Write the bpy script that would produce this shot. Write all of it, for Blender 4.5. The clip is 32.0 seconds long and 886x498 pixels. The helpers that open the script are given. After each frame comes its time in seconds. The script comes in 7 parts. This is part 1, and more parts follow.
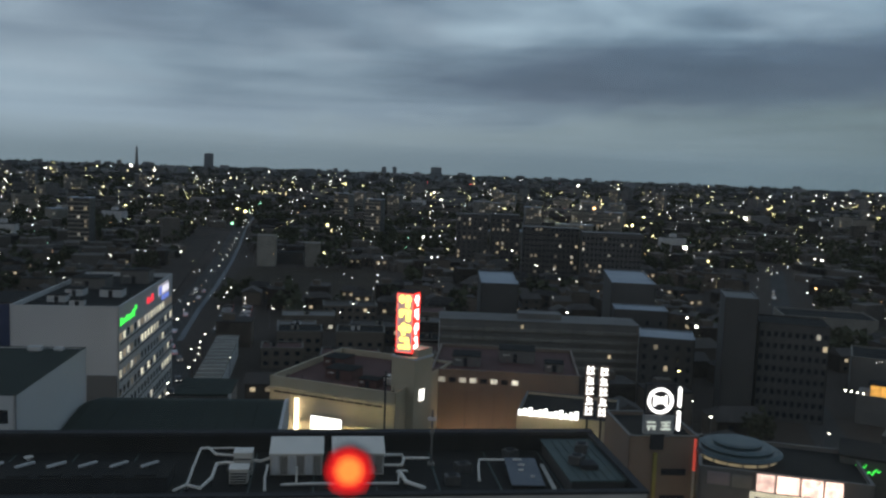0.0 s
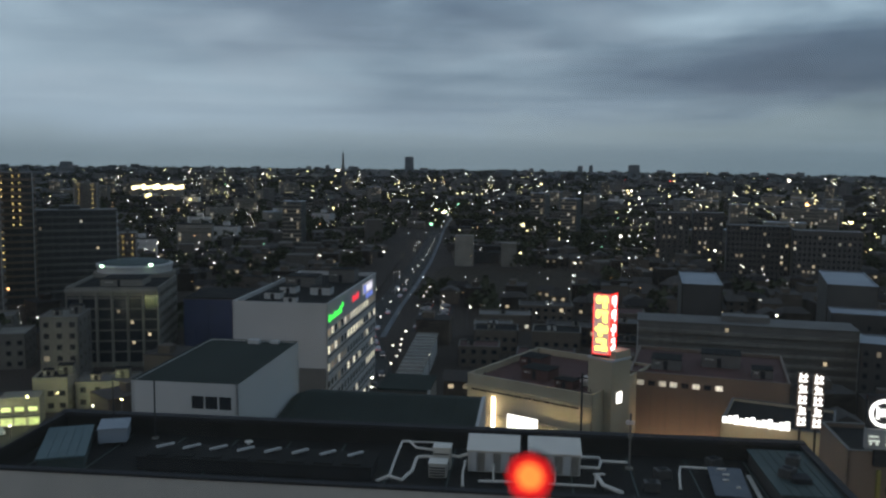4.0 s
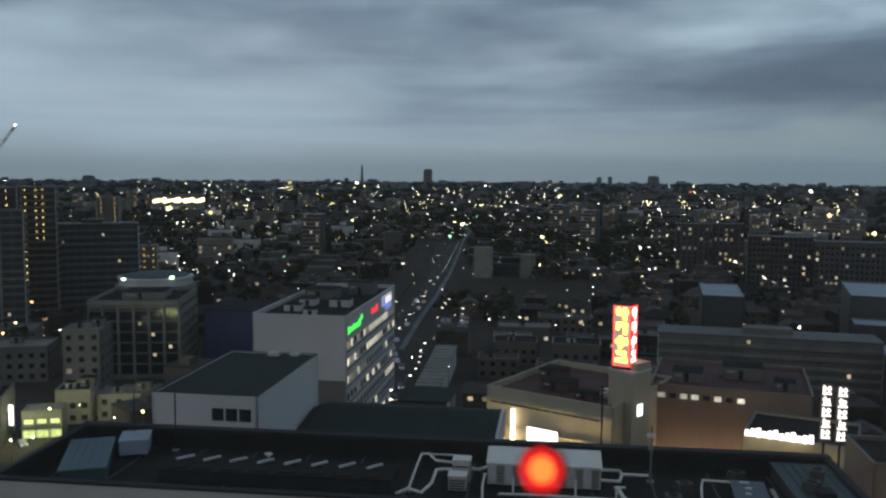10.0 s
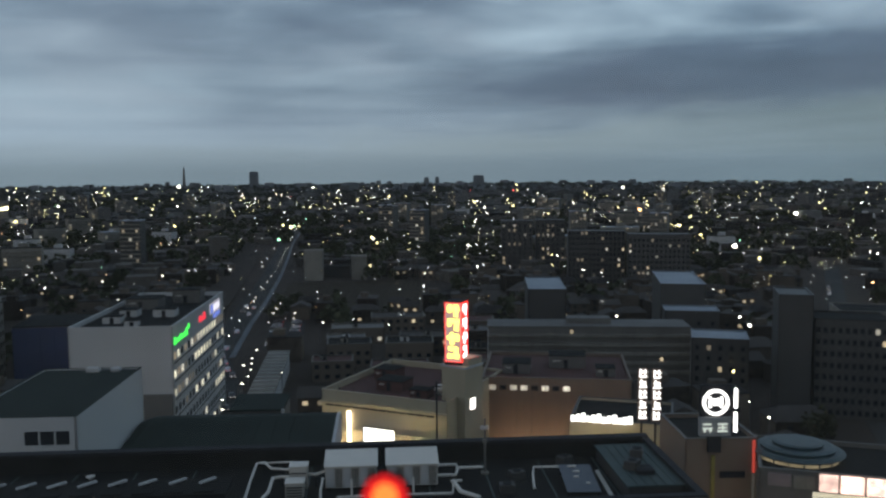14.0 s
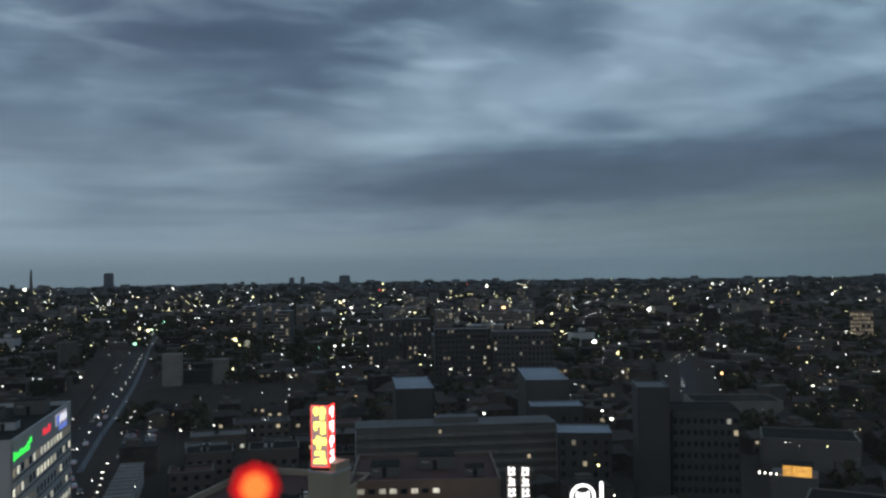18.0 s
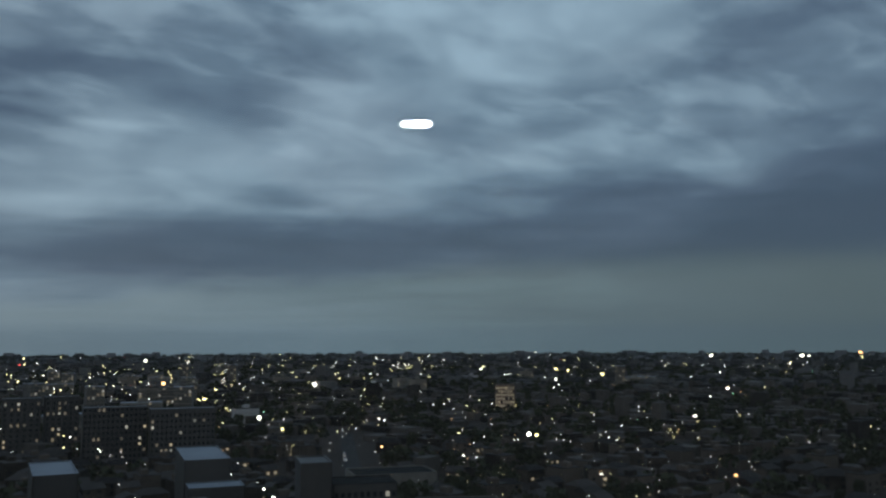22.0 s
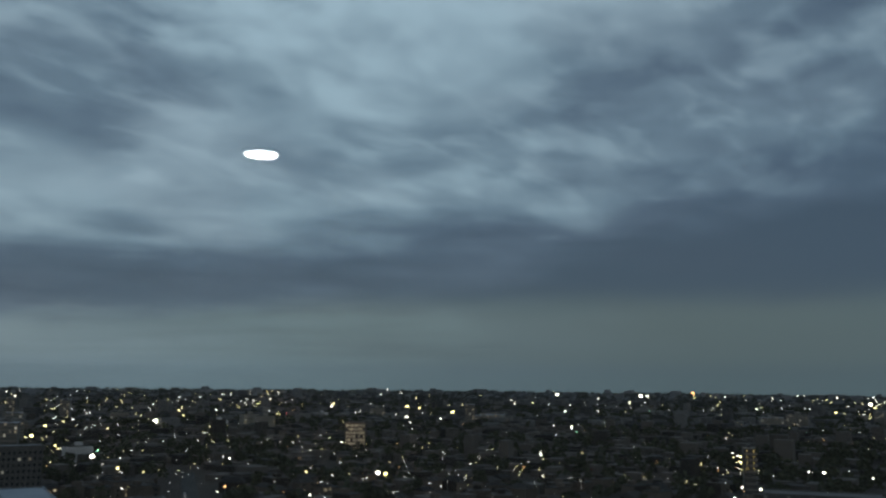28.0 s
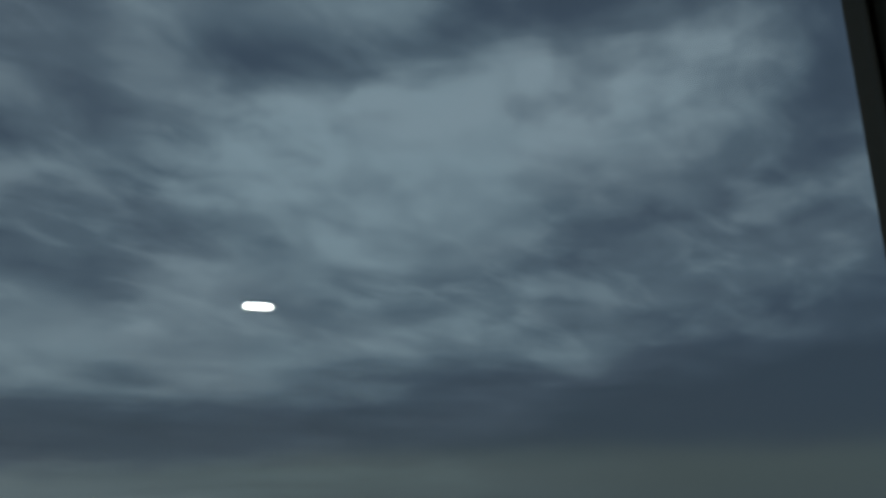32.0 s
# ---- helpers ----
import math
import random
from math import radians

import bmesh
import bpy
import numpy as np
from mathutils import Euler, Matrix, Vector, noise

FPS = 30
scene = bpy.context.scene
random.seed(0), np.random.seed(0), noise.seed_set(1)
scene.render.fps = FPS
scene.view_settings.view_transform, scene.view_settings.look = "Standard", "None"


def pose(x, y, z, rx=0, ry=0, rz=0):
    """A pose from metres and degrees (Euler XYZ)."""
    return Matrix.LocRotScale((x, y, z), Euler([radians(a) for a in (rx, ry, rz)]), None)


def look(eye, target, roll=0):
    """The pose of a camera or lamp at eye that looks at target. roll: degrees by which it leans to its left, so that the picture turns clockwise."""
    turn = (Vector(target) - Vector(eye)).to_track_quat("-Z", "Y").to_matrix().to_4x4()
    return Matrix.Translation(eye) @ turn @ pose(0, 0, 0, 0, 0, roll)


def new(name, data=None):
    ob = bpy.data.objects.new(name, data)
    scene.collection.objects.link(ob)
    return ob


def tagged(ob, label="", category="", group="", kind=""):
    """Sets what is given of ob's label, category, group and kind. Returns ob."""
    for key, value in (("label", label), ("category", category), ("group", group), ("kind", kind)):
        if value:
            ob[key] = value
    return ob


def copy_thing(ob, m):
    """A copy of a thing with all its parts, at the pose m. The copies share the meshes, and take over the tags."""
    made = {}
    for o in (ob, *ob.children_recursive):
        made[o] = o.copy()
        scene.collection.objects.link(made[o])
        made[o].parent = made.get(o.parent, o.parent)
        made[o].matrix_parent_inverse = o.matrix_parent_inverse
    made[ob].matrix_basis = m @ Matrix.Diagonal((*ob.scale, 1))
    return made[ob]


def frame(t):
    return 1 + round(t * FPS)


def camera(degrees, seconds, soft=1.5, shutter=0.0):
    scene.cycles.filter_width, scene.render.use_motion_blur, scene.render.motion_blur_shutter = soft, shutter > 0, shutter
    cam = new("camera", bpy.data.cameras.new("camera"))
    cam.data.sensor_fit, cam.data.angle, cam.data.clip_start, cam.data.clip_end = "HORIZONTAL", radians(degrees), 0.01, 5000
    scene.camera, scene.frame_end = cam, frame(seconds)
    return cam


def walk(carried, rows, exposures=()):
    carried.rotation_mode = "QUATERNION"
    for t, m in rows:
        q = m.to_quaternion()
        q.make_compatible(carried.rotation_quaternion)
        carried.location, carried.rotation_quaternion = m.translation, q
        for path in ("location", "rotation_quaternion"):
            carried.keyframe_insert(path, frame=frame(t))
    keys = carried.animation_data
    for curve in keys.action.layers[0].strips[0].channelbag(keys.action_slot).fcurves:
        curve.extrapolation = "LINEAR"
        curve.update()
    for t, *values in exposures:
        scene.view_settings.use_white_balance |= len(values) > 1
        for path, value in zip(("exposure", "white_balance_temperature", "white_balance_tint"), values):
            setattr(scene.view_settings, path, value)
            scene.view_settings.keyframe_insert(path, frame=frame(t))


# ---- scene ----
# ---- camera ----
cam = camera(54.46, 32.0, 2.4)
# a wide aperture focused on the city: the window frame and the small lamp near the lens are soft
cam.data.dof.use_dof, cam.data.dof.focus_distance, cam.data.dof.aperture_fstop = True, 250.0, 5.0
# seconds; x, y, z; yaw to the right, pitch up, roll, in degrees
ROWS = (
    (0.0, -0.007, -0.001, 65.001, -0.35, -5.56, 2.14), (0.5, -0.006, -0.001, 65.001, -1.66, -6.19, 2.00), (1.0, -0.005, -0.001, 65.002, -3.22, -6.18, 1.43),
    (1.5, -0.004, -0.001, 65.002, -4.65, -6.45, 1.13), (2.0, -0.003, -0.001, 65.003, -6.31, -6.15, 1.33), (2.5, -0.001, -0.000, 65.003, -7.60, -5.91, 1.40),
    (3.0, -0.000, -0.000, 65.004, -9.27, -5.94, 1.20), (3.5, 0.001, -0.000, 65.004, -10.75, -5.73, 0.89), (4.0, 0.002, -0.000, 65.005, -13.39, -5.89, 0.72),
    (4.5, 0.004, 0.000, 65.002, -15.51, -5.55, 0.74), (6.5, 0.010, 0.001, 64.993, -22.07, -4.81, -0.02), (7.0, 0.012, 0.001, 64.991, -23.56, -4.96, -0.45),
    (7.5, 0.011, 0.001, 64.989, -23.95, -4.61, -0.42), (8.0, 0.010, 0.001, 64.988, -23.17, -4.44, -0.57), (8.5, 0.009, 0.001, 64.987, -21.19, -4.24, -0.30),
    (9.0, 0.009, 0.001, 64.986, -18.51, -4.21, 0.07), (9.5, 0.008, 0.001, 64.990, -16.47, -4.35, 0.31), (10.0, 0.007, 0.001, 64.993, -14.66, -5.10, 0.42),
    (10.5, 0.007, 0.001, 64.997, -13.09, -5.50, 0.44), (11.0, 0.006, 0.000, 65.001, -11.60, -5.76, 0.48), (11.5, 0.005, 0.000, 65.005, -10.40, -5.94, 0.12),
    (12.0, 0.005, 0.000, 65.008, -9.46, -6.19, 0.02), (12.5, 0.004, 0.000, 65.012, -7.85, -6.49, -0.06), (13.0, 0.003, 0.000, 65.016, -6.48, -6.31, -0.09),
    (13.5, 0.004, 0.000, 65.013, -4.80, -5.76, -0.09), (14.0, 0.004, 0.000, 65.010, -3.39, -5.03, -0.43), (14.5, 0.005, 0.000, 65.008, -1.68, -4.70, -0.67),
    (16.5, 0.007, 0.001, 64.996, 2.97, -4.46, -1.70), (17.0, 0.004, 0.000, 64.976, 4.07, -2.21, -0.96), (17.5, 0.001, -0.000, 64.957, 4.75, 0.02, -0.48),
    (18.0, -0.001, -0.000, 64.938, 5.54, 1.50, -0.83), (18.5, -0.003, -0.001, 64.924, 7.73, 3.83, 1.17), (19.0, -0.006, -0.001, 64.910, 9.53, 5.27, 0.46),
    (19.5, -0.004, -0.060, 64.918, 10.56, 6.17, -0.76), (20.0, 0.004, -0.150, 64.915, 12.21, 6.45, -1.47), (20.5, 0.010, -0.160, 64.885, 15.45, 6.24, -1.24),
    (21.0, 0.012, -0.090, 64.862, 19.14, 6.91, -0.87), (21.5, -0.004, -0.070, 64.830, 23.38, 6.36, -0.80), (22.0, -0.022, -0.040, 64.815, 27.34, 6.26, -0.22),
    (22.5, -0.022, -0.020, 64.795, 30.61, 5.29, 0.54), (23.0, -0.012, 0.000, 64.790, 33.16, 4.41, 0.42), (23.5, 0.027, 0.050, 64.797, 36.54, 3.10, 0.68),
    (24.0, 0.067, 0.100, 64.811, 39.69, 1.58, 1.21), (24.5, 0.083, 0.100, 64.817, 40.73, 0.10, 0.10), (26.5, 0.132, 0.100, 64.849, 38.59, 4.21, 1.09),
    (27.0, 0.133, 0.090, 64.848, 38.16, 5.46, 1.06), (27.5, 0.127, 0.070, 64.849, 37.81, 7.07, 0.80), (28.0, 0.117, 0.040, 64.851, 36.95, 8.71, 0.56),
    (28.5, 0.114, 0.020, 64.862, 36.62, 10.47, 0.53), (29.0, 0.104, 0.000, 64.860, 36.73, 11.62, 0.37), (29.5, 0.098, 0.000, 64.860, 37.18, 13.08, 0.43),
    (30.0, 0.094, 0.000, 64.860, 37.22, 14.67, 0.55), (30.5, 0.096, 0.000, 64.855, 37.14, 15.70, 0.08), (31.0, 0.102, 0.000, 64.857, 36.93, 16.83, -0.08),
    (31.5, 0.108, 0.000, 64.854, 36.96, 17.63, -0.01), (32.0, 0.111, 0.000, 64.854, 36.98, 18.49, -0.17),
)
# seconds, stops, kelvin, tint
EXPOSURES = ((0.0, 0.40, 6540, 11), (4.0, 0.43, 6540, 11.5), (7.0, 0.47, 6600, 11.5), (13.0, 0.46, 6520, 12), (16.0, 0.42, 6450, 11), (20.0, 0.03, 6170, 10), (22.7, 0.06, 6420, 9), (24.5, 0.45, 6550, 8), (28.0, 0.06, 6550, 7), (30.0, -0.58, 6520, 4), (32.0, -0.74, 6600, 6))
walk(cam, [(t, pose(x, y, z, 90 + p, 0, -a) @ pose(0, 0, 0, 0, 0, r)) for t, x, y, z, a, p, r in ROWS], EXPOSURES)

EYE = 65.0


def spot(az, dist):
    """Ground place at an azimuth (degrees clockwise from north, the y axis) and a distance."""
    return dist * math.sin(radians(az)), dist * math.cos(radians(az))


# ---- world and sun: dusk under a broken overcast ----
world = bpy.data.worlds.new("dusk_sky")
scene.world = world
world.use_nodes = True
wt = world.node_tree
wt.nodes.clear()


def wn(kind, **kw):
    n = wt.nodes.new(kind)
    for k, v in kw.items():
        if k == "operation":
            n.operation = v
        elif k == "sky_type":
            n.sky_type = v
        elif k == "blend_type":
            n.blend_type = v
    return n


def wm(op, a, b=None, c=None):
    n = wn("ShaderNodeMath", operation=op)
    for i, v in enumerate((a, b, c)):
        if v is None:
            continue
        if isinstance(v, (int, float)):
            n.inputs[i].default_value = v
        else:
            wt.links.new(v, n.inputs[i])
    return n.outputs[0]


def wsmooth(v, lo, hi):
    n = wn("ShaderNodeMapRange")
    n.interpolation_type = "SMOOTHSTEP"
    wt.links.new(v, n.inputs[0])
    n.inputs[1].default_value, n.inputs[2].default_value = lo, hi
    return n.outputs[0]


def wnoise(vec, scale, detail, rough, distort=0.0):
    n = wn("ShaderNodeTexNoise")
    wt.links.new(vec, n.inputs["Vector"])
    n.inputs["Scale"].default_value, n.inputs["Detail"].default_value = scale, detail
    n.inputs["Roughness"].default_value, n.inputs["Distortion"].default_value = rough, distort
    return n.outputs["Fac"]


def wvec(x, y, z):
    n = wn("ShaderNodeCombineXYZ")
    for i, v in enumerate((x, y, z)):
        if isinstance(v, (int, float)):
            n.inputs[i].default_value = v
        else:
            wt.links.new(v, n.inputs[i])
    return n.outputs[0]


coord = wn("ShaderNodeTexCoord")
sep = wn("ShaderNodeSeparateXYZ")
wt.links.new(coord.outputs["Generated"], sep.inputs[0])
dx, dy, dz = sep.outputs
up = wm("MAXIMUM", dz, 0.0)
el = wm("MULTIPLY", wm("ARCSINE", wm("MINIMUM", up, 1.0)), 57.2958)
az = wm("MULTIPLY", wm("ARCTAN2", dx, dy), 57.2958)
# the cloud deck as a layer seen in perspective
over = wm("ADD", up, 0.15)
px, py = wm("DIVIDE", dx, over), wm("DIVIDE", dy, over)
big = wnoise(wvec(px, py, 0.7), 1.0, 2.5, 0.45, 0.25)
mid = wnoise(wvec(px, wm("ADD", py, 7.3), 2.0), 2.4, 3.0, 0.42, 0.4)
fine = wnoise(wvec(px, wm("ADD", py, 3.1), 5.0), 6.0, 3.0, 0.45, 0.3)
mottle = wnoise(wvec(px, wm("ADD", py, 11.7), 8.0), 6.5, 4.0, 0.5, 0.3)
strata = wnoise(wvec(wm("MULTIPLY", az, 0.035), wm("MULTIPLY", el, 1.0), 1.3), 1.0, 4.0, 0.55, 0.3)


def wbump(val, centre, width):
    return wm("SUBTRACT", 1.0, wsmooth(wm("ABSOLUTE", wm("SUBTRACT", val, centre)), 0.0, width))


# a low dark bank to the north-east that climbs eastward, a paler gap under it, a glow to the west
waver = wm("MULTIPLY", wm("SUBTRACT", wnoise(wvec(wm("MULTIPLY", az, 0.055), wm("MULTIPLY", el, 0.22), 6.1), 1.0, 4.0, 0.55, 0.4), 0.5), 5.0)
e2 = wm("ADD", el, waver)
slope = wn("ShaderNodeClamp")
wt.links.new(wm("SUBTRACT", az, 12.0), slope.inputs[0])
slope.inputs[1].default_value, slope.inputs[2].default_value = -25.0, 26.0
e3 = wm("SUBTRACT", e2, wm("MULTIPLY", slope.outputs[0], 0.09))
bank = wm("MULTIPLY", wbump(e3, 6.0, 4.3), wsmooth(az, -15.0, 28.0))
e4 = wm("SUBTRACT", e2, wm("MULTIPLY", wm("SUBTRACT", az, 30.0), 0.13))
edge = wm("MULTIPLY", wsmooth(az, 12.0, 24.0), wm("SUBTRACT", 1.0, wsmooth(az, 52.0, 66.0)))
lift = wm("MULTIPLY", edge, wm("MULTIPLY", wsmooth(e4, 15.0, 25.5), wm("SUBTRACT", 1.0, wsmooth(e4, 27.3, 29.3))))
lift = wm("MULTIPLY", lift, wm("ADD", 0.40, wm("MULTIPLY", wm("SUBTRACT", mottle, 0.45), 0.8)))
dark_shelf = wm("MULTIPLY", edge, wbump(e4, 31.5, 3.5))
east_dim = wm("MULTIPLY", wsmooth(az, 38.0, 60.0), wm("SUBTRACT", 1.0, wsmooth(el, 14.0, 24.0)))
gap = wm("MULTIPLY", wsmooth(el, 0.3, 2.0), wm("SUBTRACT", 1.0, wsmooth(e3, 2.6, 5.0)))
gap_east = wm("MULTIPLY", wm("SUBTRACT", 1.0, wsmooth(e3, 2.6, 5.5)), wsmooth(az, 14.0, 52.0))
west = wm("MULTIPLY", wm("SUBTRACT", 1.0, wsmooth(az, -34.0, 6.0)), wbump(e2, 5.0, 5.5))
high_west = wm("MULTIPLY", wbump(az, -27.0, 16.0), wbump(e2, 12.0, 4.0))
high_mid = wm("MULTIPLY", wbump(az, -8.0, 14.0), wbump(e2, 15.5, 8.0))
shelf = wm("MULTIPLY", wm("SUBTRACT", 1.0, wsmooth(az, 20.0, 50.0)), wsmooth(e2, 21.0, 27.0))
gap_west = wm("MULTIPLY", gap, wm("SUBTRACT", 1.0, wsmooth(az, -5.0, 35.0)))
veil = wm("SUBTRACT", 1.0, wsmooth(el, 0.0, 2.2))
calm = wm("ADD", 0.45, wm("MULTIPLY", wsmooth(az, -30.0, 20.0), 0.55))
v = wm("ADD", wm("MULTIPLY", wm("SUBTRACT", big, 0.5), 0.80), wm("MULTIPLY", calm, wm("ADD", wm("MULTIPLY", wm("SUBTRACT", mid, 0.5), 0.78), wm("MULTIPLY", wm("SUBTRACT", fine, 0.5), 0.16))))
v = wm("MULTIPLY", v, wm("ADD", wm("MULTIPLY", wsmooth(el, 13.0, 24.0), 0.05), wm("ADD", 0.12, wm("MULTIPLY", wsmooth(el, 1.0, 10.0), 0.88))))
quiet = wm("MULTIPLY", edge, wm("MULTIPLY", wsmooth(e4, 12.0, 19.0), wm("SUBTRACT", 1.0, wsmooth(e4, 28.0, 32.0))))
v = wm("MULTIPLY", v, wm("SUBTRACT", 1.0, wm("MULTIPLY", quiet, 0.1)))
v = wm("ADD", v, wm("MULTIPLY", wm("MULTIPLY", wm("SUBTRACT", mottle, 0.5), 0.22), wsmooth(el, 11.0, 20.0)))
v = wm("ADD", v, 0.55)
v = wm("ADD", v, wm("MULTIPLY", wm("MULTIPLY", wm("MULTIPLY", wm("SUBTRACT", strata, 0.5), calm), 0.55), wm("MULTIPLY", wsmooth(el, 0.2, 1.5), wm("SUBTRACT", 1.0, wsmooth(el, 6.0, 11.0)))))
for term, k in ((bank, -0.50), (lift, 0.52), (dark_shelf, -0.20), (east_dim, -0.13), (gap_east, -0.46), (gap, -0.05), (gap_west, 0.28), (west, 0.17), (high_west, -0.16), (high_mid, -0.34), (shelf, -0.16), (veil, -0.04)):
    v = wm("ADD", v, wm("MULTIPLY", term, k))
# broad lighter and darker banks: azimuth, height, their reach, strength
for a_, h_, wa_, wh_, k_ in ((46, 20, 24, 12, 0.14), (32, 11, 22, 10, 0.10), (46, 12, 18, 8, 0.07), (64, 5, 22, 13, -0.21), (34, 27.5, 24, 7, 0.15), (6, 11, 25, 8, 0.30),
                             (-18, 10, 15, 11, -0.09), (-12, 17, 15, 7, -0.09), (20, 5.5, 17, 7, 0.05), (-30, 2.5, 26, 6, 0.15), (-44, 6, 16, 10, 0.06), (42, 7, 34, 6, -0.14), (5, 6, 16, 5, -0.11),
                             (8, 18, 14, 8, -0.13), (17, 6.5, 14, 6, -0.17), (-16, 3, 12, 5, -0.08), (40, 2.5, 20, 4.5, 0.20), (-12, 1.5, 24, 3.5, 0.10), (66, 28, 15, 14, -0.12)):
    v = wm("ADD", v, wm("MULTIPLY", wm("MULTIPLY", wbump(az, a_, wa_), wbump(e2, h_, wh_)), k_))
# a row of pale lobes under the dark shelf
lobes = wm("MULTIPLY", wm("MULTIPLY", edge, wbump(e4, 26.0, 5.0)), wsmooth(mottle, 0.40, 0.66))
v = wm("ADD", v, wm("MULTIPLY", lobes, 0.30))
# billows with pale upper edges
drift = wvec(wm("ADD", wm("MULTIPLY", px, 1.3), wm("MULTIPLY", py, 0.3)), wm("SUBTRACT", wm("MULTIPLY", py, 2.1), wm("MULTIPLY", px, 0.5)), 4.0)
puff = wnoise(drift, 2.6, 5.0, 0.5, 0.35)
wisp = wsmooth(puff, 0.42, 0.72)
v = wm("ADD", v, wm("MULTIPLY", wm("SUBTRACT", wisp, 0.35), wm("MULTIPLY", wsmooth(el, 6.0, 15.0), 0.22)))
v = wm("ADD", 0.5, wm("MULTIPLY", wm("SUBTRACT", v, 0.5), wm("ADD", 1.0, wm("MULTIPLY", wsmooth(el, 9.0, 20.0), 0.35))))
v = wm("ADD", wm("MULTIPLY", wm("TANH", wm("DIVIDE", wm("SUBTRACT", v, 0.5), 0.62)), 0.58), 0.5)
cloud = wn("ShaderNodeValToRGB")
wt.links.new(v, cloud.inputs[0])
ramp = cloud.color_ramp
ramp.elements[0].position, ramp.elements[0].color = 0.05, (0.044, 0.074, 0.121, 1)
ramp.elements[1].position, ramp.elements[1].color = 1.0, (0.33, 0.46, 0.56, 1)
for pos, col in ((0.28, (0.072, 0.114, 0.176)), (0.5, (0.130, 0.198, 0.270)), (0.7, (0.210, 0.304, 0.385))):
    e = ramp.elements.new(pos)
    e.color = (*col, 1)
warm = wn("ShaderNodeMixRGB", blend_type="MIX")
wt.links.new(wm("MULTIPLY", wm("MULTIPLY", wm("ADD", gap, veil), wm("SUBTRACT", 1.0, wsmooth(el, 4.0, 7.0))), 0.5), warm.inputs[0])
wt.links.new(cloud.outputs[0], warm.inputs[1])
warm.inputs[2].default_value = (0.116, 0.164, 0.174, 1)
west_tint = wn("ShaderNodeMixRGB", blend_type="MULTIPLY")
wt.links.new(wm("SUBTRACT", 1.0, wsmooth(az, -8.0, 24.0)), west_tint.inputs[0])
wt.links.new(warm.outputs[0], west_tint.inputs[1])
west_tint.inputs[2].default_value = (1.06, 1.0, 0.98, 1)
# greyer, warmer undersides here and there; a greenish gap low in the east
tint = wn("ShaderNodeMixRGB", blend_type="MULTIPLY")
wt.links.new(wm("MULTIPLY", wsmooth(wnoise(wvec(px, wm("ADD", py, 5.5), 9.0), 1.3, 3.0, 0.5, 0.4), 0.42, 0.62), wsmooth(el, 1.0, 7.0)), tint.inputs[0])
wt.links.new(west_tint.outputs[0], tint.inputs[1])
tint.inputs[2].default_value = (1.03, 0.995, 0.99, 1)
teal = wn("ShaderNodeMixRGB", blend_type="MULTIPLY")
wt.links.new(wm("MULTIPLY", wsmooth(az, 12.0, 34.0), wm("SUBTRACT", 1.0, wsmooth(el, 3.0, 8.0))), teal.inputs[0])
wt.links.new(tint.outputs[0], teal.inputs[1])
teal.inputs[2].default_value = (0.99, 1.0, 0.96, 1)
sky = wn("ShaderNodeTexSky", sky_type="NISHITA")
sky.sun_disc, sky.sun_elevation, sky.sun_rotation = False, radians(9.0), radians(200.0)
sky.air_density, sky.dust_density = 1.2, 2.0
add = wn("ShaderNodeMixRGB", blend_type="ADD")
add.inputs[0].default_value = 0.006
wt.links.new(teal.outputs[0], add.inputs[1])
wt.links.new(sky.outputs[0], add.inputs[2])
back = wn("ShaderNodeBackground")
back.inputs[1].default_value = 1.0
wt.links.new(add.outputs[0], back.inputs[0])
wout = wn("ShaderNodeOutputWorld")
wt.links.new(back.outputs[0], wout.inputs[0])

# what is left of the daylight, from the west behind thick cloud
sun = new("sun", bpy.data.lights.new("sun", "SUN"))
sun.data.energy, sun.data.angle, sun.data.color = 0.10, radians(30), (0.86, 0.94, 1.0)
sun.matrix_world = look((0, 0, 200), (120, 120, 130))


